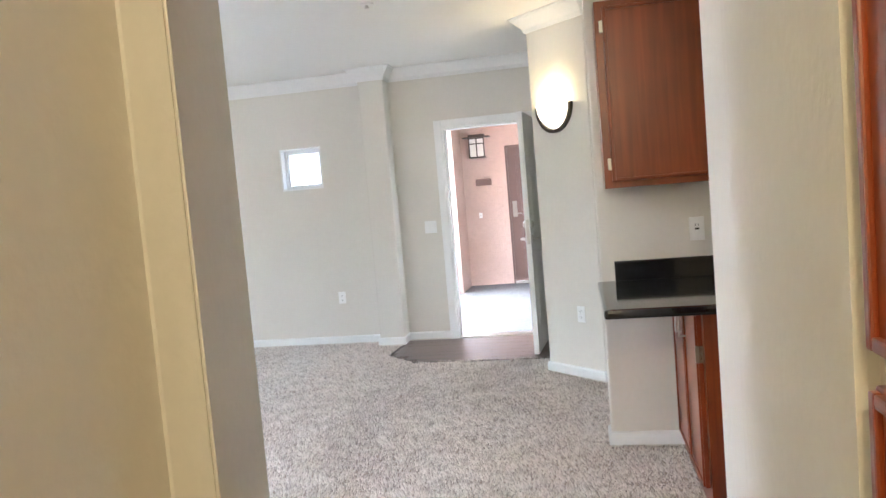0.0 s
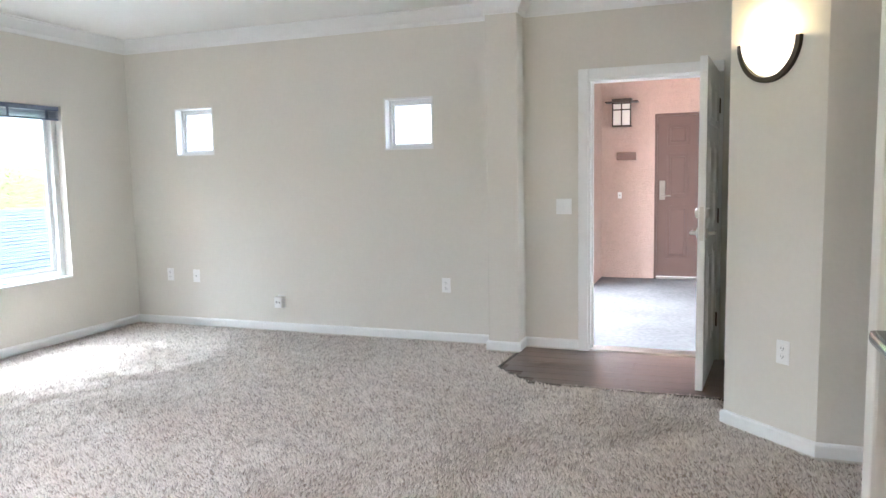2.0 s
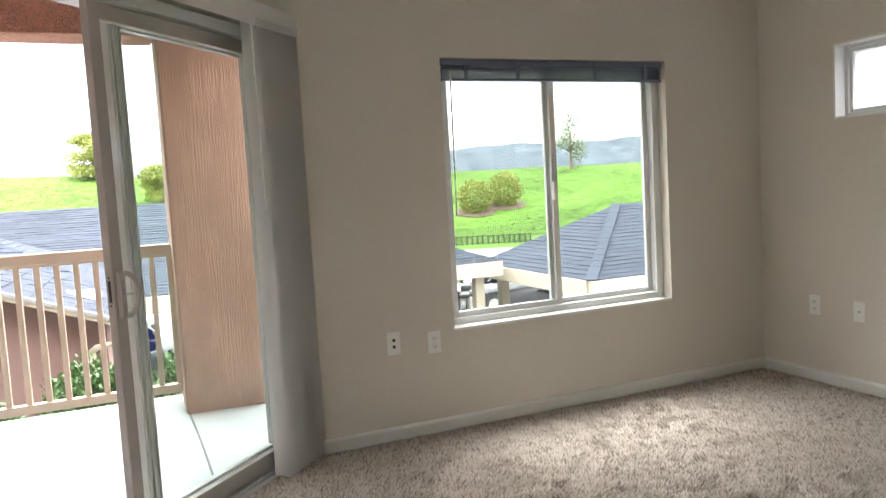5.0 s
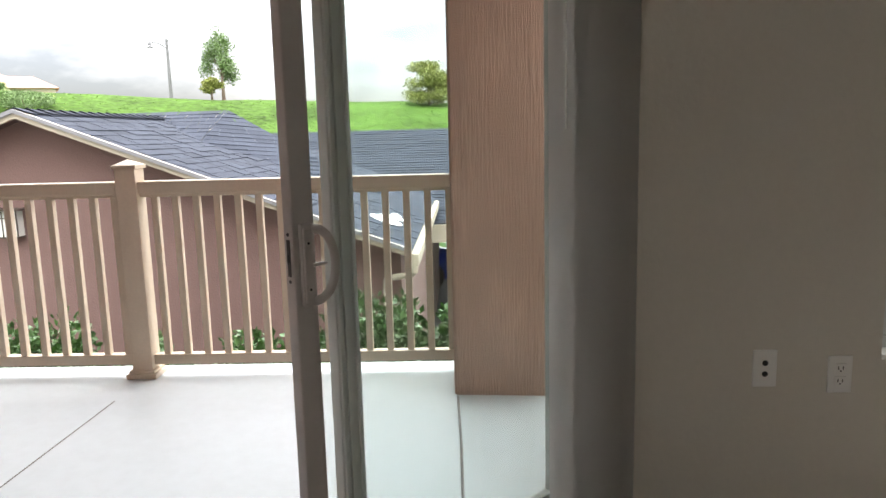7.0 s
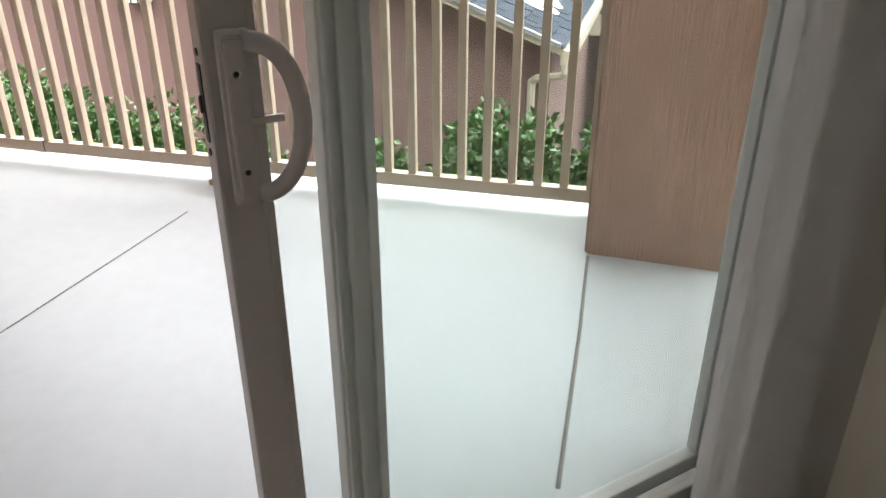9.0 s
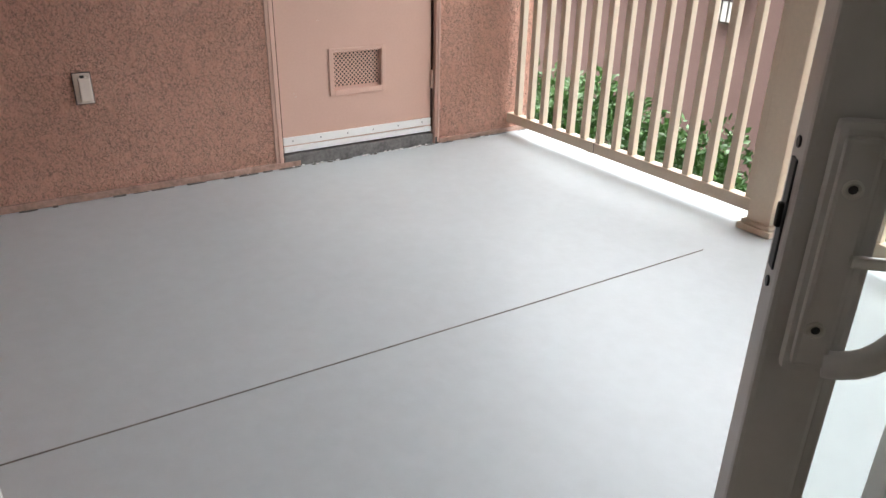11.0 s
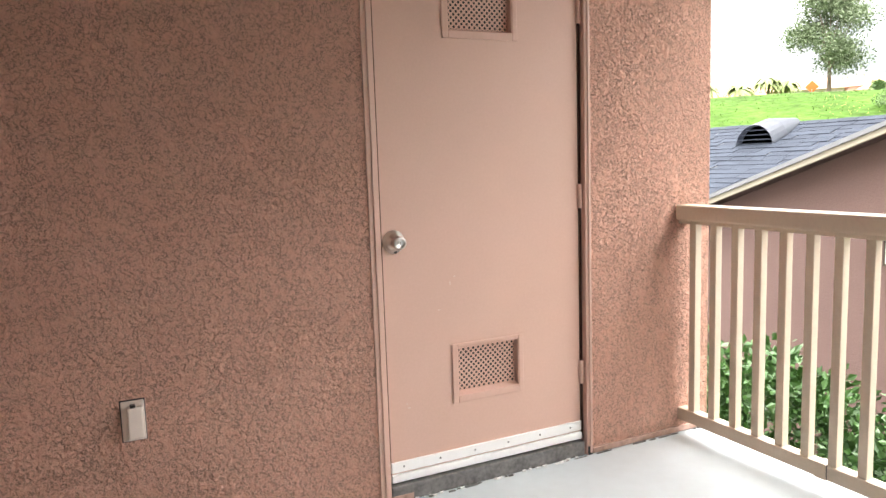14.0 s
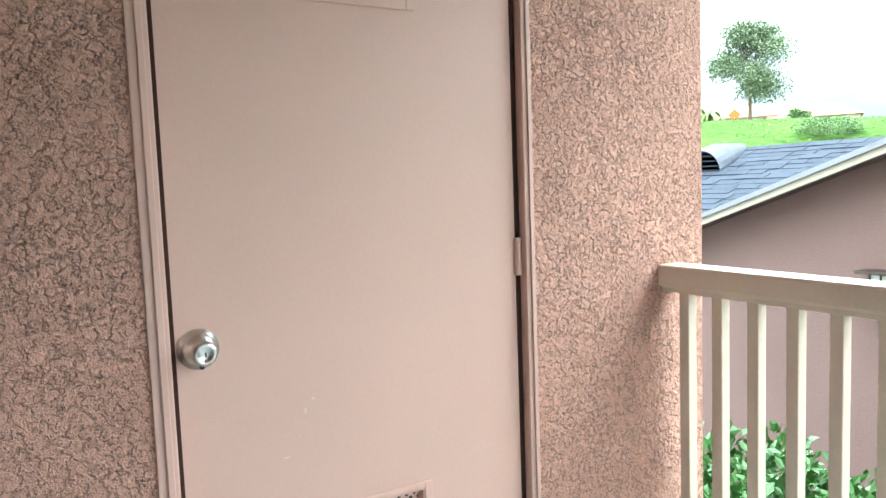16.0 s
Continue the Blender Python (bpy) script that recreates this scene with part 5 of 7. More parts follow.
# the strip past the beam is unseen, added to shade rail and deck edge
solid("balcony_ceiling", prism([(-7.35, 0.1), (LEFTW + 0.2, 0.1), (LEFTW + 0.2, 2.8), sl(S_IN - 0.1, 6.7)[:2], (-5.36, 4.6), (-7.35, 4.6)], 2.62, 2.75), M_STUCCO, "pink stucco balcony ceiling with added overhang that shades the railing", "ceiling")
solid("balcony_beam", box((-7.01, DOORW + 0.02, 2.36), (-6.70, 3.785, 2.619)), M_STUCCO, "pink stucco beam above the railing", "beam")
solid("balcony_beam_north", box((-6.44, 4.02, 2.36), (-5.37, 4.28, 2.619)), M_STUCCO, "pink stucco beam beside the pillar", "beam")
# base flashing along the storage wall
b = box((-5.33, DOORW + 0.012, DECK + 0.004), (-3.705, DOORW + 0.022, 0.016), bevel=0.003)
box((-6.985, DOORW + 0.012, DECK + 0.004), (-6.315, DOORW + 0.022, 0.010), bm=b, bevel=0.003)
box((-5.46, DOORW + 0.022, DECK + 0.004), (-5.20, DOORW + 0.025, 0.013), bm=b, bevel=0.001)
solid("flashing", b, mat("worn_pink_flashing", (0.40, 0.26, 0.205), rough=0.7, vary=0.45, scale=9, fine=50), "worn pink metal flashing at the wall foot", "trim")
b = bmesh.new()
for k in range(55):
    x = random.uniform(-6.98, -3.8)
    if -6.3 < x < -5.34 and random.random() < 0.3:
        continue
    y = DOORW + 0.020 + random.uniform(0, 0.006)
    box((x, y, DECK), (x + random.uniform(0.01, 0.08), y + random.uniform(0.003, 0.010), DECK + random.uniform(0.002, 0.007)), bm=b)
solid("caulk", b, mat("dirty_caulk", (0.16, 0.15, 0.14), rough=0.9, vary=0.6, scale=20), "dirty broken caulk along the wall foot", "caulk", kind="stuff")

b = bmesh.new()
for k in range(34):
    x = random.uniform(-6.26, -5.40)
    y = DOORW + 0.014 + random.uniform(0, 0.012)
    w = random.uniform(0.004, 0.022)
    box((x, y, DECK), (x + w, y + random.uniform(0.003, 0.008), DECK + random.uniform(0.003, 0.009)), bm=b, bevel=0.001)
solid("caulk_flakes", b, M_PLATE, "white flakes of old caulk at the door sill", "caulk", kind="stuff")


def bedroom_window():
    w = thing("window_4", "dark bedroom window with broken cream stucco surround", "window", "", "structure", (-3.75, 1.13, 0.55))
    y0, y1, z0, z1 = 1.13, 1.67, 0.55, 1.95
    m = Matrix.Translation((-3.70, DOORW, 0)) @ Matrix.Rotation(math.atan2(0.15, 2.29), 4, 'Z') @ Matrix.Translation((0, -DOORW, 0))
    out = -0.072
    b = bmesh.new()
    box((out, y0 - 0.12, z0 - 0.004), (0, y0, z1 + 0.1), m, b, bevel=0.014)
    box((out, y1, z0 - 0.004), (0, y1 + 0.13, z1 + 0.1), m, b, bevel=0.014)
    box((out, y0, z1), (0, y1, z1 + 0.1), m, b, bevel=0.014)
    part("surround", b, M_STUCCO_CREAM, w, "cream stucco surround")
    sill = part("window_sill", box((out - 0.016, y0 - 0.13, 0.365), (0, y1 + 0.14, z0 - 0.006), m, bevel=0.016), M_STUCCO_CREAM, w, "chipped cream stucco sill")
    # weathered plaster on top of the sill and broken off its end
    b = box((out - 0.004, y0 - 0.10, z0 - 0.012), (-0.020, y1 + 0.02, z0 + 0.002), m, bevel=0.006)
    for k in range(26):
        cy, cz = y1 + 0.128 + random.uniform(0, 0.012), random.uniform(0.375, 0.53)
        cx = random.uniform(out + 0.002, -0.012)
        d = random.uniform(0.008, 0.022)
        box((cx - d, cy, cz - d), (cx + d * 0.8, cy + random.uniform(0.006, 0.018), cz + d), m, b, bevel=0.004)
    part("broken_plaster", b, M_BROKEN, sill, "weathered broken plaster")
    b = bmesh.new()
    for lo, hi in (((0.02, y0, z0), (0.06, y0 + 0.04, z1)), ((0.02, y1 - 0.04, z0), (0.06, y1, z1)), ((0.02, y0 + 0.04, z0), (0.06, y1 - 0.04, z0 + 0.04)), ((0.02, y0 + 0.04, z1 - 0.04), (0.06, y1 - 0.04, z1))):
        box(lo, hi, m, b, bevel=0.003)
    part("window_frame", b, M_VINYL, w)
    part("pane", box((0.035, y0 + 0.039, z0 + 0.039), (0.041, y1 - 0.039, z1 - 0.039), m), mat("dark_pane", (0.012, 0.012, 0.015), rough=0.05, vary=0.05), w, "dark glass")


bedroom_window()


M_GAP_SHADE = mat("dark_brown_gap_shade", (0.055, 0.028, 0.022), rough=1.0, vary=0.2, spec=0.05)
M_CHIP = mat("chipped_primer", (0.66, 0.50, 0.42), rough=0.7, vary=0.1)


def storage_door():
    x0, x1, zb, zt = -6.270, -5.382, 0.055, 2.05
    yf = DOORW - 0.012
    d = thing("door_4", "closed pink painted storage door with two vents", "door", "", "structure", (x0, DOORW, 0))
    vx0, vx1 = -5.984, -5.658
    vents = ((0.318, 0.557), (1.722, 1.961))
    leaf = part("door_leaf", wall_bm((x0, yf), (x1, yf), -0.04, 0.0, zb, zt, [(vx0 + 0.022 - x0, vx1 - 0.024 - x0, z0 + 0.030, z1 - 0.016) for z0, z1 in vents]), M_PINKPAINT, d)
    b = bmesh.new()
    for lo, hi in (((x0 - 0.045, yf - 0.08, DECK), (x0 - 0.015, yf + 0.030, zt + 0.05)), ((x1 + 0.009, yf - 0.08, DECK), (x1 + 0.052, yf + 0.030, zt + 0.05)), ((x0 - 0.015, yf - 0.08, zt + 0.008), (x1 + 0.009, yf + 0.030, zt + 0.05))):
        box(lo, hi, bm=b, bevel=0.004)
    box((x0 - 0.040, yf + 0.030, DECK + 0.01), (x0 - 0.028, yf + 0.036, zt + 0.02), bm=b, bevel=0.002)
    box((x1 + 0.020, yf + 0.030, DECK + 0.01), (x1 + 0.034, yf + 0.036, zt + 0.02), bm=b, bevel=0.002)
    part("door_frame", b, M_PINKPAINT, d)
    # dark strips stand for the frame's shadow along both edges of the leaf
    for a, c in ((x0 - 0.014, x0 - 0.001), (x1 - 0.004, x1 + 0.008)):
        part("gap_shade_strip", box((a, yf - 0.02, zb), (c, yf + 0.0025, zt), bevel=0.001), M_GAP_SHADE, d, "dark brown strip standing for shade in the door gap")
    # black sheet that stands for the shade seen through the door gaps
    part("gap_shade_back", box((x0 - 0.04, yf - 0.12, DECK), (x1 + 0.04, yf - 0.085, zt + 0.05)), M_DARK, d)
    for z0, z1 in vents:
        hx0, hx1, hz0, hz1 = vx0 + 0.022, vx1 - 0.024, z0 + 0.030, z1 - 0.016
        b = bmesh.new()
        for lo, hi in (((vx0, yf, z0), (hx0, yf + 0.007, z1)), ((hx1, yf, z0), (vx1, yf + 0.007, z1)), ((hx0, yf, z0), (hx1, yf + 0.007, hz0)), ((hx0, yf, hz1), (hx1, yf + 0.007, z1))):
            box(lo, hi, bm=b, bevel=0.003)
        # linings of the recess, the lower one sloped outwards
        for lo, hi in (((hx0 + 0.0005, yf - 0.028, hz0), (hx0 + 0.004, yf + 0.004, hz1)), ((hx1 - 0.004, yf - 0.028, hz0), (hx1 - 0.0005, yf + 0.004, hz1)), ((hx0 + 0.004, yf - 0.028, hz1 - 0.004), (hx1 - 0.004, yf + 0.004, hz1 - 0.0005))):
            box(lo, hi, bm=b)
        prism([(-0.028, hz0 + 0.010), (0.006, hz0 + 0.0005), (-0.028, hz0 + 0.0005)], hx0 + 0.004, hx1 - 0.004, b, Matrix(((0, 0, 1, 0), (1, 0, 0, yf), (0, 1, 0, 0), (0, 0, 0, 1))))
        vent = part("vent_frame", b, M_PINKPAINT, leaf, "pink vent frame")
        # black sheet makes the shade behind the screen holes
        part("vent_shade_back", box((hx0, yf - 0.036, hz0), (hx1, yf - 0.032, hz1)), M_DARK, vent)
        b = bmesh.new()
        nx, nz = 25, 17
        px, pz = (hx1 - hx0) / nx, (hz1 - hz0) / nz
        yg = yf - 0.022
        for i in range(nx):
            for k in range(nz):
                cx, cz = hx0 + (i + 0.5) * px, hz0 + (k + 0.5) * pz
                if (i + k) % 2 == 0:
                    # a cell with a round hole: four corner wedges
                    for sx, sz in ((1, 1), (1, -1), (-1, -1), (-1, 1)):
                        c = b.verts.new((cx + sx * px / 2, yg, cz + sz * pz / 2))
                        a1 = b.verts.new((cx + sx * px * 0.47, yg, cz))
                        a2 = b.verts.new((cx + sx * px * 0.34, yg, cz + sz * pz * 0.34))
                        a3 = b.verts.new((cx, yg, cz + sz * pz * 0.47))
                        e1 = b.verts.new((cx + sx * px / 2, yg, cz))
                        e3 = b.verts.new((cx, yg, cz + sz * pz / 2))
                        b.faces.new((e1, c, a2, a1))
                        b.faces.new((c, e3, a3, a2))
                else:
                    vs = [b.verts.new((cx + sx * px / 2, yg, cz + sz * pz / 2)) for sx, sz in ((1, 1), (-1, 1), (-1, -1), (1, -1))]
                    b.faces.new(vs)
        part("vent_screen", b, M_PINKPAINT, vent, "perforated pink screen")
    b = box((x0 + 0.002, yf, zb), (x1 - 0.002, yf + 0.016, zb + 0.030), bevel=0.004)
    box((x0 + 0.002, yf, zb + 0.036), (x1 - 0.002, yf + 0.010, zb + 0.078), bm=b, bevel=0.003)
    part("door_sweep", b, M_PLATE, leaf, "white aluminium door sweep")
    for k in range(6):
        part("screw", lathe([(0, 0), (0.004, 0), (0.003, 0.002), (0, 0.002)], 8, Matrix.Translation((x0 + 0.06 + k * 0.155, yf + 0.010, zb + 0.058)) @ Matrix.Rotation(radians(-90), 4, 'X')), M_DARK, leaf)
    # black patch paints the darkness of a small gap at the foot
    part("foot_gap_shade", box((x0 - 0.042, yf + 0.031, DECK + 0.001), (x0 - 0.018, yf + 0.034, DECK + 0.040), bevel=0.001), M_DARK, d, "black patch standing for the dark gap at the frame foot")
    part("sill", box((x0 - 0.005, yf - 0.07, DECK), (x1 + 0.005, yf + 0.026, zb - 0.010), bevel=0.006), mat("grey_sill", (0.16, 0.155, 0.15), rough=0.85, vary=0.5, scale=14, fine=60), d, "worn grey concrete sill")
    b = lathe([(0, 0), (0.0435, 0), (0.0435, 0.003), (0.036, 0.005), (0.035, 0.010), (0.030, 0.017), (0.020, 0.022), (0.018, 0.034), (0.024, 0.042), (0.0265, 0.056), (0.0245, 0.066), (0.016, 0.0705), (0.0155, 0.069), (0, 0.069)], 32, Matrix.Translation((-5.432, yf, 0.978)) @ Matrix.Rotation(radians(-90), 4, 'X'))
    knob = part("knob", b, M_CHROME, leaf, "satin nickel door knob", True)
    part("keyhole", box((-5.4335, yf + 0.0685, 0.973), (-5.4305, yf + 0.0700, 0.983)), M_DARK, knob)
    part("pinhole", cyl((-5.437, yf + 0.002, 0.939), (-5.437, yf + 0.007, 0.939), 0.0055, n=10), M_DARK, knob)
    for cx, cz, w, h in ((-5.66, 0.80, 0.004, 0.008), (-5.68, 0.825, 0.006, 0.003), (-5.47, 0.335, 0.007, 0.003), (-5.462, 0.352, 0.003, 0.005), (-5.61, 0.70, 0.008, 0.002)):
        b = prism([(cx - w, -h * 0.3), (cx - w * 0.3, -h), (cx + w, -h * 0.4), (cx + w * 0.5, h), (cx - w * 0.6, h * 0.7)], 0, 0.0008, m=Matrix.Translation((0, yf + 0.0009, cz)) @ Matrix.Rotation(radians(90), 4, 'X'))
        part("paint_chip", b, M_CHIP, leaf, "pale chip in the paint")
    for zz in (1.855, 1.105, 0.35):
        part("hinge", cyl((x0 - 0.004, yf + 0.006, zz - 0.05), (x0 - 0.004, yf + 0.006, zz + 0.05), 0.010, n=12), M_PINKPAINT, leaf, "painted butt hinge")


storage_door()
M_OUTBOX = mat("pale_pink_plastic", (0.70, 0.60, 0.53), rough=0.5, vary=0.05)
boxo = thing("weatherproof_outlet", "beige weatherproof outlet box on the stucco", "outlet", at=(-4.505, DOORW, 0.484))
# black rim here and black block under the flap stand for its shadow edge
part("shade_rim", box((-4.5425, DOORW + 0.008, 0.4125), (-4.4665, DOORW + 0.016, 0.5495), bevel=0.002), M_DARK, boxo, "black rim standing for the shadow edge of the box")
part("base", box((-4.539, DOORW + 0.014, 0.416), (-4.470, DOORW + 0.024, 0.546), bevel=0.003), M_OUTBOX, boxo)
flap = part("flap", box((-4.533, DOORW + 0.028, 0.426), (-4.486, DOORW + 0.046, 0.532), bevel=0.006), M_OUTBOX, boxo)
part("flap_shade", box((-4.528, DOORW + 0.023, 0.430), (-4.491, DOORW + 0.029, 0.528)), M_DARK, flap)
part("latch", box((-4.512, DOORW + 0.026, 0.529), (-4.496, DOORW + 0.047, 0.538), bevel=0.002), M_DARK, boxo)
part("screw", lathe([(0, 0), (0.003, 0), (0, 0.0015)], 8, Matrix.Translation((-4.504, DOORW + 0.024, 0.541)) @ Matrix.Rotation(radians(-90), 4, 'X')), M_CHROME, boxo)

# ---- railing ----


def railing(name, p0, p1, first, step, label):
    """A rail with square balusters from p0 to p1."""
    p0, p1 = Vector((*p0, 0)), Vector((*p1, 0))
    d = p1 - p0
    length = d.length
    d.normalize()
    m = Matrix(((d.x, -d.y, 0, p0.x), (d.y, d.x, 0, p0.y), (0, 0, 1, 0), (0, 0, 0, 1)))
    r = thing(name, label, "railing", "balcony railings", at=tuple(p0))
    top = box((0, -0.045, 0.972), (length, 0.045, 1.040), m, bevel=0.010)
    box((0, -0.024, 0.956), (length, 0.024, 0.972), m, top, bevel=0.003)
    part("top_rail", top, M_RAIL, r)
    part("bottom_rail", box((0, -0.026, 0.045), (length, 0.026, 0.102), m, bevel=0.005), M_RAIL, r)
    one = box((-0.0175, -0.0175, 0.101), (0.0175, 0.0175, 0.957), bevel=0.003)
    me = mesh_of(one, "baluster", M_RAIL)
    x = first
    while x < length - 0.012:
        ob = new("baluster", me)
        ob.parent = r
        ob.matrix_basis = Matrix.Translation(-r.location) @ m @ Matrix.Translation((x, 0, 0))
        x += step
    return r


POST_Y = 2.10
railing("balcony_railing", (-6.43, 4.36), (-5.43, 4.36), 0.06, 0.1165, "beige painted railing between pillar and window wall")
railing("balcony_railing", (RAILX, DOORW + 0.012), (RAILX, POST_Y - 0.055), 0.078, 0.1158, "beige painted railing between stucco wall and post")
railing("balcony_railing", (RAILX, POST_Y + 0.055), (RAILX, 3.789), 0.073, 0.1105, "beige painted railing between post and pillar")
splice = thing("rail_splice", "beige joint sleeve on the lower balcony rail", "rail joint", at=(RAILX, 1.07, 0.045))
part("sleeve", box((RAILX - 0.028, 1.02, 0.043), (RAILX + 0.028, 1.068, 0.104), bevel=0.003), M_RAIL, splice)
part("gap", box((RAILX - 0.0265, 1.069, 0.046), (RAILX + 0.0265, 1.0725, 0.1025)), M_DARK, splice)
post = thing("railing_post", "square beige post with pyramid cap in the railing", "post", at=(RAILX, POST_Y, DECK))
part("shaft", box((RAILX - 0.055, POST_Y - 0.055, DECK), (RAILX + 0.055, POST_Y + 0.055, 1.105), bevel=0.005), M_RAIL, post)
b = prism([(RAILX - 0.064, POST_Y - 0.064), (RAILX + 0.064, POST_Y - 0.064), (RAILX + 0.064, POST_Y + 0.064), (RAILX - 0.064, POST_Y + 0.064)], 1.106, 1.125)
lathe([(0.088, 1.125), (0.0, 1.155)], 4, Matrix.Translation((RAILX, POST_Y, 0)) @ Matrix.Rotation(radians(45), 4, 'Z'), b)
part("cap", b, M_RAIL, post)
b = bmesh.new()
for z0, z1, w in ((DECK, DECK + 0.028, 0.082), (DECK + 0.028, DECK + 0.045, 0.070)):
    box((RAILX - w, POST_Y - w, z0), (RAILX + w, POST_Y + w, z1), bm=b, bevel=0.006)
part("skirt", b, M_RAIL, post, "beige post skirt")

# ---- outside ----
EYE = (-2.0, 3.5)
ELEV = [(-180, 1.5), (0, 1.0), (50, 1.0), (65, 1.4), (95, 2.4), (110, 2.9), (124, 3.65), (131, 3.75), (150, 3.7), (180, 1.5)]


def crest(yaw):
    for (a, ea), (c, ec) in zip(ELEV, ELEV[1:]):
        if a <= yaw <= c:
            return 1.29 + 75 * math.tan(radians(ea + (ec - ea) * (yaw - a) / (c - a)))
    return 3.0


def height(x, y):
    dx, dy = x - EYE[0], y - EYE[1]
    r = math.hypot(dx, dy)
    top = crest(math.degrees(math.atan2(-dx, dy)))
    n = 0.35 * noise.noise((x * 0.05, y * 0.05, 0)) + 0.12 * noise.noise((x * 0.25, y * 0.25, 3))
    if r < 47:
        return GROUND
    if r < 75:
        k = (r - 47) / 28
        return GROUND + (top - GROUND) * (k * k * (3 - 2 * k) * 0.5 + k * 0.5) + n * min(1, k * 3)
    return top + n - (r - 75) * 0.035 if r < 700 else top - 22


def terrain():
    one = bmesh.new()
    radii = [0, 12, 25, 38, 44] + [47 + k * 1.4 for k in range(24)] + [84, 92, 105, 130, 170, 250, 400, 700, 1400, 3000]
    n = 180
    rings = []
    for r in radii:
        ring = []
        for i in range(n):
            a = 2 * math.pi * i / n
            x, y = EYE[0] + r * math.cos(a), EYE[1] + r * math.sin(a)
            ring.append(one.verts.new((x, y, height(x, y))))
        rings.append(ring)
    for a, c in zip(rings, rings[1:]):
        for i in range(n):
            one.faces.new((a[i], a[(i + 1) % n], c[(i + 1) % n], c[i]))
    bmesh.ops.remove_doubles(one, verts=one.verts, dist=1e-4)
    return solid("ground", one, M_GRASS, "bright green grassy hill behind the carports", "ground", smooth=True)


terrain()
solid("road", prism([(EYE[0] + 43 * math.cos(2 * math.pi * i / 48), EYE[1] + 43 * math.sin(2 * math.pi * i / 48)) for i in range(48)], GROUND - 0.2, GROUND + 0.02), M_ASPHALT, "pale asphalt parking court", "road")


def shingle_mesh(width, length):
    """One tab: a thin tapered slab, its butt end thick."""
    one = bmesh.new()
    h = width / 2
    v = [one.verts.new(p) for p in ((-h, 0, 0), (h, 0, 0), (h, length, -0.004), (-h, length, -0.004), (-h, 0, 0.009), (h, 0, 0.009), (h, length, 0.003), (-h, length, 0.003))]
    for f in ((4, 5, 6, 7), (0, 4, 7, 3), (1, 2, 6, 5), (0, 1, 5, 4)):
        one.faces.new([v[i] for i in f])
    return mesh_of(one, "shingle", M_SHINGLE)


TAB = {w: shingle_mesh(0.30 * w - 0.008, 0.158) for w in (0.7, 1.0, 1.3)}


def shingled(name, p00, p10, p01, p11, parent, step=0.14, wide=0.30, single=None, deck=None):
    """Courses of shingles on a sloped quad: p00-p10 the eave, p01-p11 the ridge.
    Those in the stretch single (from, to, along the eave) of a square quad are pieces of their own under deck."""
    p00, p10, p01, p11 = (Vector(p) for p in (p00, p10, p01, p11))
    nrm = (p10 - p00).cross(p01 - p00).normalized()
    if nrm.z < 0:
        nrm = -nrm
    rise = max((p01 - p00).length, (p11 - p10).length)
    rows = max(2, int(rise / step))
    along = (p10 - p00).normalized()
    up = (p01 - p00).normalized()
    turn = Matrix((along, nrm.cross(along), nrm)).transposed().to_4x4()
    if nrm.cross(along).dot(up) < 0:
        turn = Matrix((-along, nrm.cross(-along), nrm)).transposed().to_4x4()
    verts, faces = [], []
    for k in range(rows):
        a0, a1 = k / rows, min(1.0, (k + 1.12) / rows)
        l0, r0 = p00.lerp(p01, a0), p10.lerp(p11, a0)
        l1, r1 = p00.lerp(p01, a1), p10.lerp(p11, a1)
        length = (r0 - l0).length
        cols = max(1, int(length / wide))
        x = -random.random()
        while x < cols:
            w = random.choice((0.7, 1.0, 1.0, 1.3))
            u0, u1 = max(0.0, x / cols), min(1.0, (x + w - 0.03) / cols)
            x += w
            if u1 <= u0:
                continue
            lift = random.choice((0.002, 0.004, 0.008))
            if single and u0 > 0 and u1 < 1 and single[0] < u0 * length < single[1]:
                ob = new("shingle", TAB[w])
                ob.parent = deck
                ob.matrix_basis = Matrix.Translation(l0.lerp(r0, (u0 + u1) / 2) + nrm * (lift - 0.002)) @ turn
                continue
            lift += 0.006
            i = len(verts)
            verts += [l0.lerp(r0, u0) + nrm * lift, l0.lerp(r0, u1) + nrm * lift, l1.lerp(r1, u1) + nrm * 0.004, l1.lerp(r1, u0) + nrm * 0.004, l0.lerp(r0, u0), l0.lerp(r0, u1)]
            faces += [(i, i + 1, i + 2, i + 3), (i, i + 4, i + 5, i + 1)]
    me = bpy.data.meshes.new(name)
    me.from_pydata([tuple(v) for v in verts], [], faces)
    me.materials.append(M_SHINGLE)
    ob = new(name, me)
    ob.parent = parent
    ob.matrix_parent_inverse = Matrix.Translation(parent.location).inverted()
    tagged(ob, kind="stuff")
    return ob


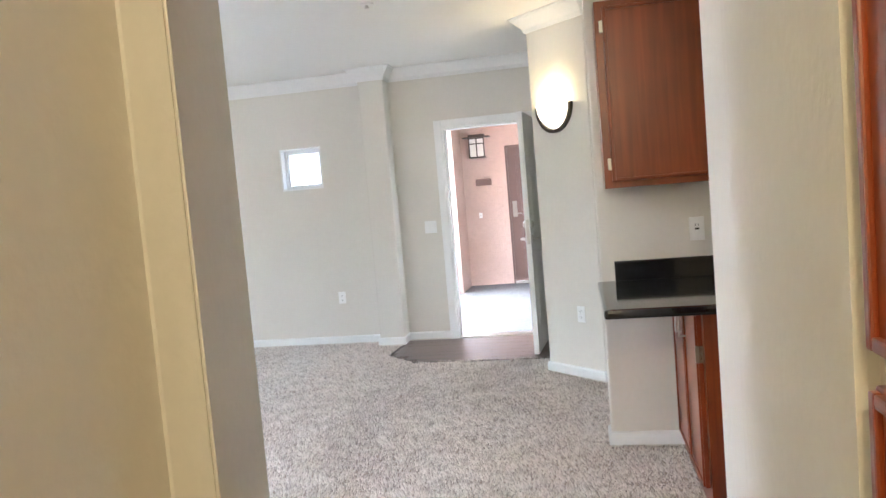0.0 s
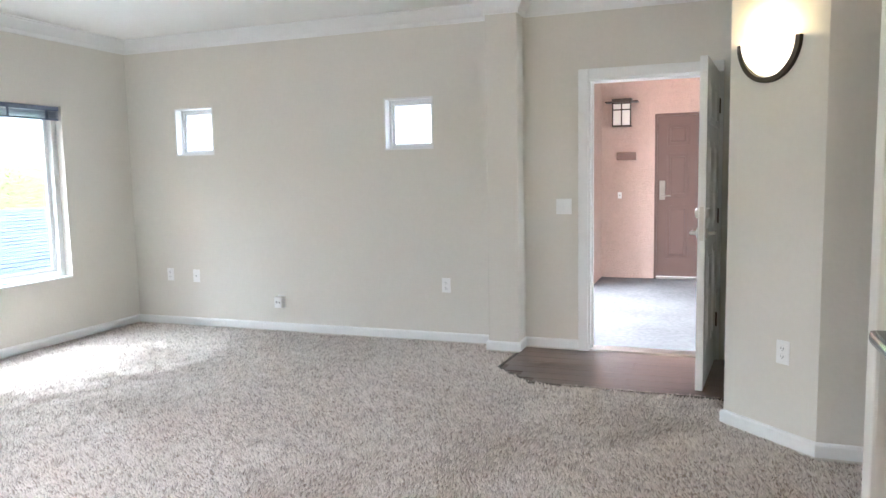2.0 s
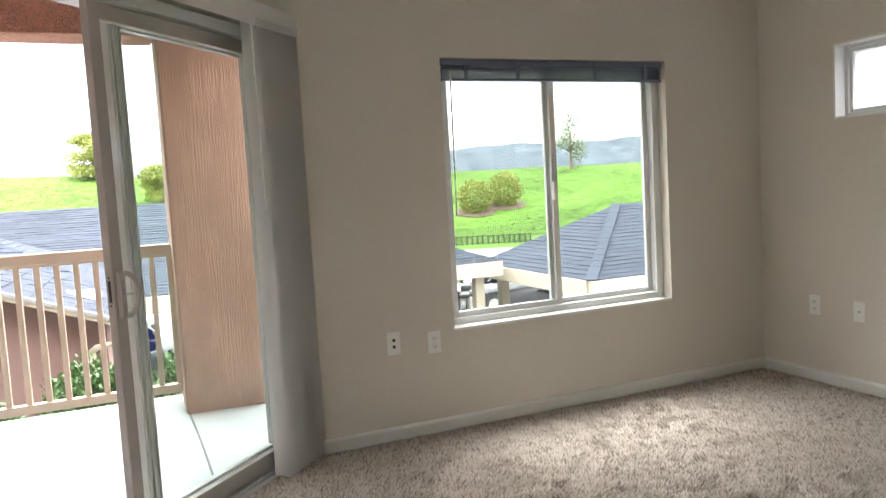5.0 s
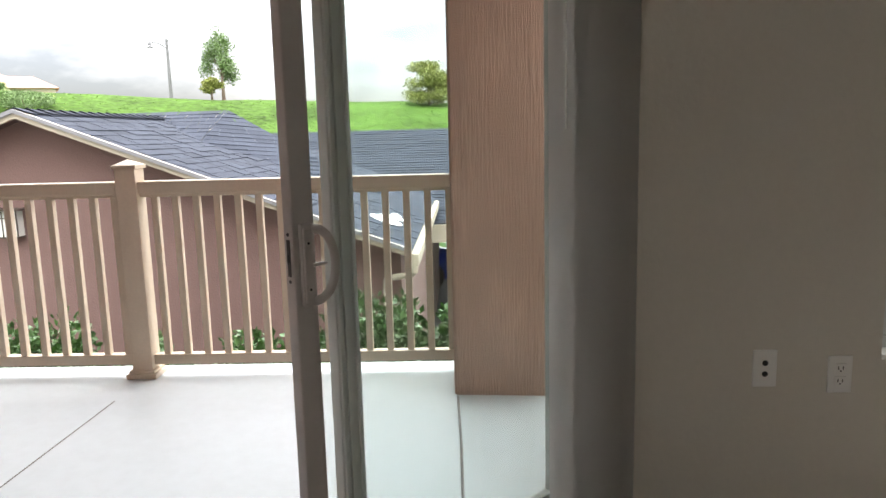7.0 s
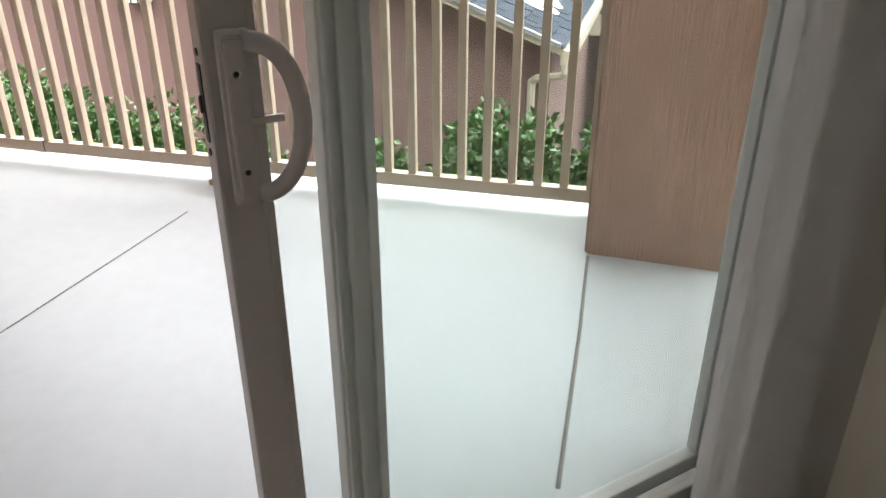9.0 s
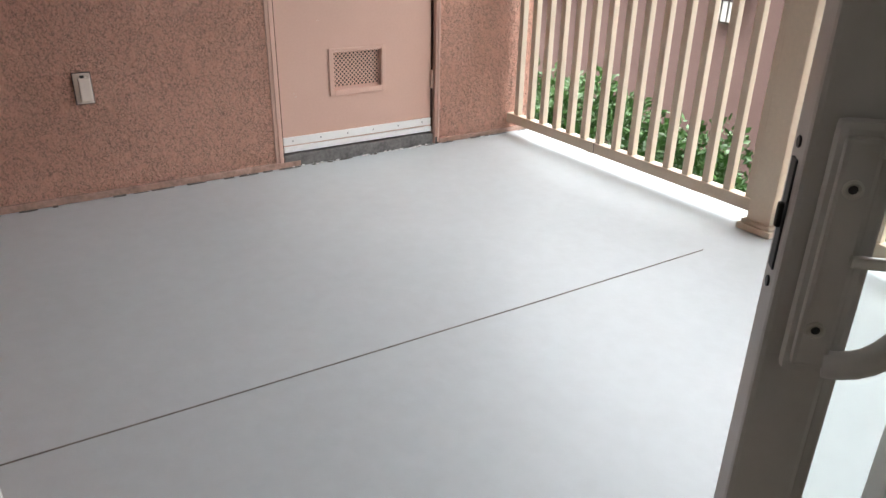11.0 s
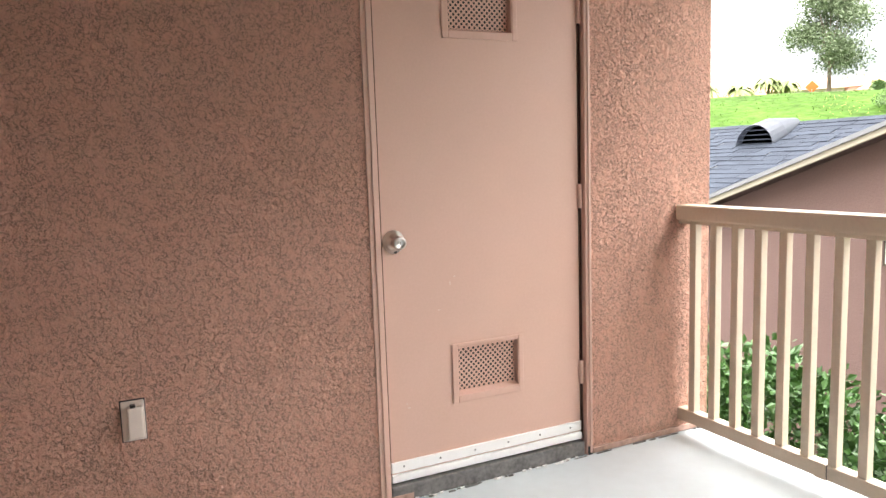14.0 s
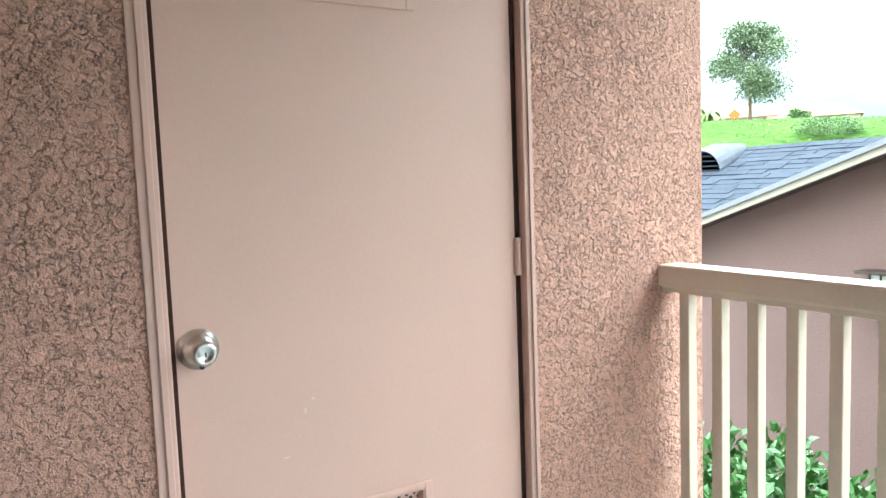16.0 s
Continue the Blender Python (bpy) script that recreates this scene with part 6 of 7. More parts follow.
def garage():
    """The gabled building beside the balcony; its gable faces the railing."""
    xg, yr, zr, ye, ze, ys = -9.95, -0.39, 1.51, 3.30, 0.10, -4.39
    g = thing("garage_building", "mauve-brown gabled garage with slate grey shingles", "building", at=(xg, yr, GROUND))
    k = (zr - ze) / (ye - yr)
    xw = xg - 0.22
    b = prism([(xw, ys + 0.35), (xw, ye - 0.10), (-20.0, ye - 0.10), (-20.0, ys + 0.35)], GROUND, ze - 0.02)
    part("wall", b, M_GWALL, g)
    one = bmesh.new()
    tri = [(ys + 0.35, ze - 0.02), (ys + 0.351, ze + 0.115), (yr, zr + 0.005), (ye - 0.101, ze + 0.036), (ye - 0.10, ze - 0.02)]
    vs = [[one.verts.new((x, y, z)) for y, z in tri] for x in (xw, xw - 0.2)]
    one.faces.new(vs[0])
    one.faces.new(vs[1][::-1])
    for i in range(5):
        one.faces.new((vs[0][i], vs[0][(i + 1) % 5], vs[1][(i + 1) % 5], vs[1][i]))
    part("gable", one, M_GWALL, g)
    xr = xg + 0.05
    xb = -13.4
    for y_e in (ye, ys):
        sgn = 1 if y_e > yr else -1
        one = bmesh.new()
        v = [one.verts.new(p) for p in ((xr, yr, zr), (xr, y_e, ze), (xb - 3, y_e, ze), (xb - 3, yr, zr))]
        one.faces.new(v)
        bmesh.ops.solidify(one, geom=one.faces[:], thickness=0.05)
        deck = part("roof_deck", one, M_GWALL, g)
        shingled("shingles", (xr, y_e + sgn * 0.03, ze + 0.03), (xb - 3, y_e + sgn * 0.03, ze + 0.03), (xr, yr, zr + 0.05), (xb - 3, yr, zr + 0.05), g, single=(0.0, 3.0) if sgn > 0 else None, deck=deck)
        # rake board
        one = bmesh.new()
        for x in (xr - 0.03, xr + 0.01):
            for y, z in ((yr, zr + 0.065), (y_e, ze + 0.065), (y_e, ze - 0.02), (yr, zr - 0.02)):
                one.verts.new((x, y, z))
        one.verts.ensure_lookup_table()
        q = one.verts
        for f in ((0, 1, 2, 3), (7, 6, 5, 4), (0, 4, 5, 1), (1, 5, 6, 2), (2, 6, 7, 3), (3, 7, 4, 0)):
            one.faces.new([q[i] for i in f])
        part("rake_board", one, M_FASCIA, g, "cream rake board")
        one = bmesh.new()
        for x in (xr + 0.0105, xr + 0.035):
            for y, z in ((yr, zr + 0.068), (y_e, ze + 0.068), (y_e, ze + 0.030), (yr, zr + 0.030)):
                one.verts.new((x, y, z))
        one.verts.ensure_lookup_table()
        q = one.verts
        for f in ((0, 1, 2, 3), (7, 6, 5, 4), (0, 4, 5, 1), (1, 5, 6, 2), (2, 6, 7, 3), (3, 7, 4, 0)):
            one.faces.new([q[i] for i in f])
        part("drip_edge", one, mat("grey_drip_edge", (0.17, 0.17, 0.175), rough=0.6, vary=0.1), g, "grey metal drip edge")
        part("gutter", box((xb - 3, min(y_e, y_e + sgn * 0.10), ze - 0.12), (xr - 0.02, max(y_e, y_e + sgn * 0.10), ze + 0.01), bevel=0.02), M_FASCIA, g, "cream gutter")
    for i in range(int((xr - xb) / 0.2)):
        x = xr - 0.2 * i
        one = bmesh.new()
        for dy, dz in ((-0.13, -0.03), (0, 0.02), (0.13, -0.03)):
            for dx, dl in ((0, 0.02), (-0.24, 0.0)):
                one.verts.new((x + dx, yr + dy, zr + 0.045 + dz + dl))
        one.verts.ensure_lookup_table()
        one.faces.new([one.verts[j] for j in (0, 2, 3, 1)])
        one.faces.new([one.verts[j] for j in (2, 4, 5, 3)])
        part("ridge_cap", one, M_SHINGLE, g)
    spout = [(xg + 0.01, ye + 0.05, ze - 0.10), (xg + 0.01, ye + 0.05, ze - 0.17), (xg - 0.03, ye + 0.02, ze - 0.205), (xg - 0.13, ye - 0.20, ze - 0.255), (xw + 0.035, ye - 0.25, ze - 0.30), (xw + 0.035, ye - 0.25, GROUND)]
    b = sweep(spout, [(0.032 * math.cos(0.7854 * i), 0.026 * math.sin(0.7854 * i)) for i in range(8)], up=(1, 0.02, 0.03))
    part("downspout", b, M_FASCIA, g, "cream downspout")
    xg = xw
    yl, zl = -0.70, 0.47
    wl = thing("garage_lantern", "bronze box lantern with pale panes on the garage gable", "lantern", at=(xg, yl, zl))
    part("roof", box((xg, yl - 0.19, zl + 0.13), (xg + 0.17, yl + 0.19, zl + 0.15), bevel=0.004), M_BRONZE, wl)
    part("base", box((xg, yl - 0.12, zl - 0.145), (xg + 0.125, yl + 0.12, zl - 0.13), bevel=0.003), M_BRONZE, wl)
    part("pane", box((xg + 0.002, yl - 0.11, zl - 0.129), (xg + 0.115, yl + 0.11, zl + 0.129)), mat("garage_lantern_pane", (0.62, 0.62, 0.58), rough=0.3, vary=0.03), wl, "pale frosted pane")
    for yy in (-0.11, -0.037, 0.037, 0.11):
        part("bar", box((xg + 0.112, yl + yy - 0.006, zl - 0.13), (xg + 0.122, yl + yy + 0.006, zl + 0.13)), M_BRONZE, wl)
    part("bar", box((xg + 0.113, yl - 0.116, zl + 0.05), (xg + 0.123, yl + 0.116, zl + 0.062)), M_BRONZE, wl)
    # the wing behind, its ridge level with the gable's
    for y0, y1 in ((-15.0, 0.5),):
        one = bmesh.new()
        v = [one.verts.new(p) for p in ((-10.28, y0, 0.443), (-10.28, y1, 0.443), (-13.4, y1, 1.60), (-13.4, y0, 1.60))]
        one.faces.new(v)
        bmesh.ops.solidify(one, geom=one.faces[:], thickness=0.05)
        deck = part("roof_deck", one, M_FASCIA, g)
        shingled("shingles", (-10.25, y0, 0.472), (-10.25, y1, 0.472), (-13.4, y0, 1.64), (-13.4, y1, 1.64), g, single=(9.4, 12.4), deck=deck)
        part("wall", box((-17.0, y0, GROUND), (-10.4, ys, 0.35)), M_GWALL, g)
    # hip that ends the wing's ridge
    shingled("shingles", (-10.25, 0.5, 0.46), (-13.4, 3.2, 0.10), (-13.4, 0.5, 1.64), (-13.4, 0.52, 1.64), g)
    return g


garage()


def roof_vent():
    """A half-round vent on the wing's roof, its louvres facing the railing."""
    x0, yc, r = -12.55, -4.24, 0.30
    zr = 1.64 + 0.3708 * (-13.4 - x0) - 0.02
    v = thing("roof_vent", "dark half-round louvred roof vent on grey shingles", "roof vent", at=(x0, yc, zr))
    one = bmesh.new()
    rows = []
    for x, k, dz in ((x0, 1.0, 0.0), (x0 - 0.30, 0.92, 0.11), (x0 - 0.80, 0.30, 0.30)):
        rows.append([one.verts.new((x, yc - r * k * math.cos(math.pi * i / 14), zr + dz + r * k * math.sin(math.pi * i / 14))) for i in range(15)])
    for a, c in zip(rows, rows[1:]):
        for i in range(14):
            one.faces.new((a[i], a[i + 1], c[i + 1], c[i]))
    bmesh.ops.solidify(one, geom=one.faces[:], thickness=0.015)
    part("hood", one, mat("slate_metal", (0.10, 0.11, 0.135), rough=0.5, vary=0.1), v)
    one = bmesh.new()
    one.faces.new([one.verts.new((x0 - 0.10, yc + r * 0.96 * math.cos(math.pi * i / 14), zr + r * 0.96 * math.sin(math.pi * i / 14))) for i in range(15)])
    bmesh.ops.solidify(one, geom=one.faces[:], thickness=0.01)
    part("opening", one, M_DARK, v)
    for i in range(4):
        z = 0.035 + i * 0.062
        h = math.sqrt(1 - (z / r) ** 2) * r * 0.93
        part("louvre", box((x0 - 0.07, yc - h, zr + z), (x0 - 0.02, yc + h, zr + z + 0.012)), M_SHINGLE, v)


roof_vent()


def round_skylights():
    for x, y, r in ((-11.2, 2.95, 0.19), (-11.6, 3.02, 0.11)):
        z = 0.10 + (3.30 - y) * 0.382 + 0.055
        c = thing("round_skylight", "low white round skylight on the garage shingles", "skylight", "round skylights", at=(x, y, z))
        m = Matrix.Translation((x, y, z)) @ Matrix.Rotation(-math.atan(0.382), 4, 'X')
        part("flange", lathe([(0, 0.0), (r, 0.0), (r, 0.008), (r * 0.7, 0.014), (0, 0.016)], 24, m), M_TRIM, c)
        part("dome", lathe([(r * 0.62, 0.012), (r * 0.58, 0.035), (r * 0.3, 0.05), (0, 0.054)], 24, m), M_TRIM, c, smooth=True)


round_skylights()


def carport(name, x0, x1, y0, y1, ze, run, rise, label, posts):
    """A hip-roofed carport: eaves at ze, slopes of the given run and rise on the near side."""
    c = thing(name, label, "carport", "carports", at=(x0, y0, GROUND))
    xm = x0 - run
    zr = ze + rise
    yn0, yn1 = y0 + run, y1 - run
    xw = xm - run
    shingled("shingles", (x0, y0, ze), (x0, y1, ze), (xm, yn0, zr), (xm, yn1, zr), c, 0.16, 0.4)
    shingled("shingles", (x0, y0, ze), (xw, y0, ze), (xm, yn0, zr), (xm, yn0 + 0.01, zr), c, 0.16, 0.4)
    one = bmesh.new()
    a = [one.verts.new(p) for p in ((x0, y0, ze - 0.02), (x0, y1, ze - 0.02), (xw, y1, ze - 0.02), (xw, y0, ze - 0.02), (xm, yn0, zr - 0.02), (xm, yn1, zr - 0.02))]
    for f in ((0, 1, 5, 4), (1, 2, 5), (2, 3, 4, 5), (3, 0, 4)):
        one.faces.new([a[i] for i in f])
    part("roof_deck", one, M_SHINGLE, c)
    b = bmesh.new()
    box((x0 - 0.1, y0, ze - 0.30), (x0 + 0.03, y1, ze - 0.01), bm=b, bevel=0.01)
    box((xw, y0 - 0.03, ze - 0.30), (x0 - 0.1, y0 + 0.1, ze - 0.01), bm=b, bevel=0.01)
    box((xw - 0.03, y0 + 0.1, ze - 0.30), (xw + 0.1, y1, ze - 0.01), bm=b, bevel=0.01)
    part("fascia", b, M_FASCIA, c, "cream fascia beam")
    for x, y in posts:
        part("post", box((x - 0.1, y - 0.1, GROUND), (x + 0.1, y + 0.1, ze - 0.3), bevel=0.01), M_FASCIA, c, "cream post")
    for i in range(int(run * 1.4 / 0.22)):
        k = i / (run * 1.4 / 0.22)
        p = Vector((x0, y0, ze)).lerp(Vector((xm, yn0, zr)), k) + Vector((0, 0, 0.05))
        m = Matrix.Translation(p) @ Matrix.Rotation(radians(135), 4, 'Z')
        one = box((-0.02, -0.10, -0.035), (0.21, 0.10, -0.022), m @ Matrix.Rotation(-math.atan2(rise, run * 1.414), 4, 'Y'))
        part("hip_cap", one, M_SHINGLE, c)


carport("carport", -12.0, -16.4, 10.6, 24.0, -0.40, 2.2, 1.18, "hip-roofed carport with slate grey shingles and cream beams", [(-12.3, 14.0), (-16.0, 11.0), (-12.3, 20.0)])
carport("carport", -14.65, -22.65, -16.0, 10.3, -0.20, 4.0, 1.54, "long carport with slate grey shingles behind the garage", [(-15.0, 9.9), (-15.0, 6.4), (-15.0, 4.1)])


# ---- plants ----


def leaf_cloud(n, size, place, long=1.6):
    """n folded leaves; place() gives a point and an outward way."""
    verts, faces = [], []
    for _ in range(n):
        p, way = place()
        a = Vector((random.gauss(0, 1), random.gauss(0, 1), random.gauss(0, 1))) + way * 1.2
        a.normalize()
        side = a.cross(Vector((random.gauss(0, 1), random.gauss(0, 1), random.gauss(0, 1))))
        if side.length < 1e-3:
            continue
        side.normalize()
        up = a.cross(side)
        k = size * random.uniform(0.6, 1.3)
        i = len(verts)
        verts += [p, p + a * k * long * 0.5 + side * k * 0.5 + up * k * 0.12, p + a * k * long, p + a * k * long * 0.5 - side * k * 0.5 + up * k * 0.12]
        faces += [(i, i + 1, i + 2), (i, i + 2, i + 3)]
    me = bpy.data.meshes.new("leaves")
    me.from_pydata([tuple(v) for v in verts], [], faces)
    return me


def blob(center, radii, lump=0.25, freq=2.0, inner=0.55):
    c, r = Vector(center), Vector(radii)

    def place():
        while True:
            d = Vector((random.gauss(0, 1), random.gauss(0, 1), random.gauss(0, 1)))
            if d.length > 1e-3:
                break
        d.normalize()
        k = random.uniform(inner, 1.0) * (1 + lump * noise.noise(d * freq + c))
        return c + Vector((d.x * r.x, d.y * r.y, d.z * r.z)) * k, d
    return place


def add_leaves(name, me, material, parent):
    me.materials.append(material)
    ob = new(name, me)
    ob.parent = parent
    ob.matrix_parent_inverse = Matrix.Translation(parent.location).inverted()
    return tagged(ob, kind="stuff")


def shrub(x, y, top, rx, ry, n, label):
    s = thing("shrub", label, "shrub", "shrubs under the balcony", at=(x, y, GROUND))
    b = bmesh.new()
    for k in range(7):
        a = random.uniform(0, 6.28)
        cyl((x, y, GROUND), (x + rx * 0.7 * math.cos(a), y + ry * 0.7 * math.sin(a), top - 0.35), 0.022, 0.008, n=6, bm=b)
    part("stems", b, M_BARK, s)
    add_leaves("leaves", leaf_cloud(int(n * 4.2), 0.035, blob((x, y, top - 0.75), (rx, ry, 0.78), 0.32, 2.2, 0.62)), M_LEAF, s)
    add_leaves("leaves", leaf_cloud(n // 3, 0.05, blob((x, y, top - 1.6), (rx, ry, 0.9), 0.3, 2.0, 0.4)), M_LEAF, s)


for y, top, rx, ry in ((-1.9, 0.08, 0.62, 0.64), (-0.9, 0.12, 0.62, 0.64), (0.0, 0.14, 0.60, 0.64), (0.9, 0.0, 0.57, 0.60), (1.75, -0.20, 0.52, 0.55), (2.5, -0.10, 0.50, 0.52), (3.25, 0.14, 0.52, 0.52), (4.0, 0.20, 0.52, 0.5)):
    shrub(-7.72 + random.uniform(-0.05, 0.05), y, top, rx, ry, 2600, "dense glossy green shrub below the railing")


def polar(yaw, r):
    x, y = EYE[0] - r * math.sin(radians(yaw)), EYE[1] + r * math.cos(radians(yaw))
    return x, y, height(x, y)


def tree(yaw, r, tall, wide, n, material, label, clumps=9, size=0.22, base=0.32, name="tree"):
    x, y, z = polar(yaw, r)
    t = thing(name, label, "tree", at=(x, y, z))
    b = cyl((x, y, z - 0.3), (x + 0.1, y, z + tall * 0.5), 0.13 + tall * 0.012, 0.08, n=8)
    me_list = []
    for k in range(clumps):
        a = 6.28 * k / clumps + random.uniform(-0.4, 0.4)
        h = tall * random.uniform(base, 0.95)
        rr = wide * 0.36 * random.uniform(0.3, 1.0) * (1.0 if h < tall * 0.75 else 0.6)
        c = Vector((x + rr * math.cos(a), y + rr * math.sin(a), z + h))
        cyl((x + 0.05, y, z + tall * random.uniform(0.25, 0.5)), c, 0.06, 0.015, n=6, bm=b)
        me_list.append(leaf_cloud(3 * n // clumps, size * 0.6, blob(c, (wide * 0.22, wide * 0.22, tall * 0.14), 0.4, 1.5, 0.2)))
    part("trunk", b, M_BARK, t)
    for me in me_list:
        add_leaves("crown", me, material, t)
    return t


tree(107.7, 78, 7.2, 4.0, 2200, M_LEAF3, "slender half-bare green tree on the hill", 10, 0.20)
tree(108.5, 76, 2.1, 2.6, 1900, M_LEAF2, "small round green tree on the hill", 7, 0.17, 0.35)
tree(92.4, 73, 3.9, 5.8, 5200, M_LEAF2, "yellow-green bushy tree on the hill", 16, 0.18, 0.12)
tree(88.1, 62, 3.2, 4.6, 4200, M_LEAF2, "round yellow-green bush tree on the slope", 15, 0.16, 0.08)
tree(56.7, 72, 5.6, 3.8, 900, M_LEAF4, "thin sparse tree behind the lawn", 14, 0.15, 0.22)
tree(125.5, 84, 10.6, 9.0, 5600, M_LEAF4, "broad grey-green tree on the hill crest", 22, 0.26, 0.34)
tree(122.6, 95, 3.2, 3.0, 900, M_LEAF3, "small dark tree on the hill crest", 6, 0.22, 0.3)


def bush(yaw, r, w, h, label="round yellow-green bush in a ring of bare soil", bare=True):
    x, y, z = polar(yaw, r)
    s = thing("bush", label, "bush", "bushes on the lawn" if bare else "", at=(x, y, z))
    add_leaves("leaves", leaf_cloud(6500, 0.085, blob((x, y, z + h * 0.45), (w / 2, w / 2, h * 0.55), 0.22, 1.6, 0.6)), M_LEAF2 if bare else M_LEAF3, s)
    part("stems", cyl((x, y, z - 0.2), (x, y, z + h * 0.5), 0.12, 0.05, n=8), M_BARK, s)
    if not bare:
        return
    ring = []
    for k in range(20):
        a = 6.28 * k / 20
        px, py = x + w * 0.6 * math.cos(a), y + w * 0.6 * math.sin(a)
        ring.append((px, py, height(px, py) + 0.06))
    one = bmesh.new()
    c = one.verts.new((x, y, z + 0.12))
    vs = [one.verts.new(p) for p in ring]
    for i in range(20):
        one.faces.new((c, vs[i], vs[(i + 1) % 20]))
    part("soil", one, M_SOIL, s, "bare brown soil")


bush(64.3, 57, 2.8, 2.6)
bush(61.9, 59, 2.8, 2.9)
bush(120.6, 68, 5.0, 1.3, "low broad green bush on the hillside", False)


def hill_grass():
    """Rough tufts and scattered flowers over the seen slope."""
    g = thing("hill_grass", "rough green grass with small yellow flowers", "grass", kind="stuff", at=polar(95, 60))

    def spot(lo, hi, r0=47.5, r1=77):
        def place():
            x, y, z = polar(random.uniform(lo, hi), random.uniform(r0, r1))
            return Vector((x, y, z - 0.05)), Vector((0, 0, 2.5))
        return place
    add_leaves("tufts", leaf_cloud(9000, 0.085, spot(50, 138), 1.6), M_BLADE, g)
    add_leaves("flowers", leaf_cloud(1100, 0.05, spot(52, 100, 60), 2.4), M_FLOWER, g)
    add_leaves("flowers", leaf_cloud(350, 0.05, spot(118, 126, 62), 2.4), M_FLOWER, g)


hill_grass()


def palm(yaw, r, tall):
    x, y, z = polar(yaw, r)
    p = thing("palm_tree", "small palm tree beyond the hill crest", "palm tree", "palm trees", at=(x, y, z))
    part("trunk", cyl((x, y, z - 0.4), (x, y, z + tall), 0.22, 0.16, n=8), M_BARK, p)
    for k in range(26):
        a = 6.28 * k / 26 + random.uniform(-0.15, 0.15)
        lift = random.uniform(0.1, 0.9)
        one = bmesh.new()
        prev = None
        for j in range(7):
            u = j / 6
            c = Vector((x + 2.3 * u * math.cos(a), y + 2.3 * u * math.sin(a), z + tall + lift * math.sin(u * 2.6) * 1.3 - 1.5 * u * u))
            side = Vector((-math.sin(a), math.cos(a), 0)) * (0.50 * math.sin(math.pi * min(0.97, u + 0.12)))
            row = (one.verts.new(c - side - Vector((0, 0, 0.12))), one.verts.new(c), one.verts.new(c + side - Vector((0, 0, 0.12))))
            if prev:
                one.faces.new((prev[0], row[0], row[1], prev[1]))
                one.faces.new((prev[1], row[1], row[2], prev[2]))
            prev = row
        part("frond", one, M_PALM, p)


for yaw, r, tall in ((118.0, 140, 5.0), (131.2, 110, 4.4), (129.4, 110, 5.3), (128.3, 110, 4.7), (133.6, 108, 4.6), (122.6, 110, 3.9)):
    palm(yaw, r, tall)

# ---- far things ----


def street_lamp(yaw, r, tall):
    x, y, z = polar(yaw, r)
    l = thing("street_lamp", "grey street lamp with bell shade on the hill", "street lamp", at=(x, y, z))
    M = mat("grey_concrete_pole", (0.16, 0.16, 0.165), rough=0.8)
    part("pole", cyl((x, y, z - 0.5), (x, y, z + tall), 0.20, 0.12, n=10), M, l)
    dx, dy = -math.cos(radians(yaw)), -math.sin(radians(yaw))
    arm = [(x + dx * 1.6 * k / 8, y + dy * 1.6 * k / 8, z + tall - 0.9 + 0.75 * math.sin(math.pi * 0.5 * k / 8) - 0.25 * (k / 8) ** 3) for k in range(9)]
    part("arm", sweep(arm, [(0.04 * math.cos(0.785 * i), 0.04 * math.sin(0.785 * i)) for i in range(8)]), M, l)
    part("shade", lathe([(0.05, 0.1), (0.12, 0.0), (0.20, -0.28), (0.34, -0.42), (0.30, -0.42), (0.10, -0.05)], 16, Matrix.Translation(arm[-1])), M, l)


street_lamp(111.35, 80, 6.2)


def far_house(yaw, r, w, d, h):
    x, y, z = polar(yaw, r)
    hs = thing("far_house", "distant cream house with terracotta roof", "house", "houses beyond the hill", at=(x, y, z))
    m = Matrix.Translation((x, y, z)) @ Matrix.Rotation(radians(yaw), 4, 'Z')
    part("wall", box((-w / 2, -d / 2, -1), (w / 2, d / 2, h), m), mat("cream_render", (0.55, 0.48, 0.40), rough=0.9), hs)
    one = bmesh.new()
    v = [one.verts.new(p) for p in ((-w / 2 - 0.5, -d / 2 - 0.5, h), (w / 2 + 0.5, -d / 2 - 0.5, h), (w / 2 + 0.5, d / 2 + 0.5, h), (-w / 2 - 0.5, d / 2 + 0.5, h), (-w / 4, 0, h + 1.8), (w / 4, 0, h + 1.8))]
    for f in ((0, 1, 5, 4), (1, 2, 5), (2, 3, 4, 5), (3, 0, 4), (0, 3, 2, 1)):
        one.faces.new([v[i] for i in f])
    one.transform(m)
    part("roof", one, mat("terracotta", (0.42, 0.20, 0.13), rough=0.9), hs, "terracotta roof")
    for k in (-0.3, 0.0, 0.3):
        part("window", box((w * k - 0.5, -d / 2 - 0.04, h * 0.45), (w * k + 0.5, -d / 2 + 0.02, h * 0.8), m), M_DARK, hs)


far_house(128.0, 118, 13, 8, 4.6)
far_house(124.2, 125, 16, 8, 5.4)
far_house(131.8, 116, 10, 7, 3.6)
far_house(121.4, 118, 10, 7, 4.2)

x, y, z = polar(126.5, 80)
sign = thing("road_sign", "orange diamond road sign on the hill crest", "sign", at=(x, y, z))
part("post", cyl((x, y, z - 0.3), (x, y, z + 0.8), 0.04, n=8), M_CHROME, sign)
part("board", box((-0.42, -0.02, -0.42), (0.42, 0.02, 0.42), Matrix.Translation((x, y, z + 1.0)) @ Matrix.Rotation(radians(127.6), 4, 'Z') @ Matrix.Rotation(radians(45), 4, 'Y')), mat("orange_sign", (0.42, 0.11, 0.01), rough=0.5, vary=0.03), sign)


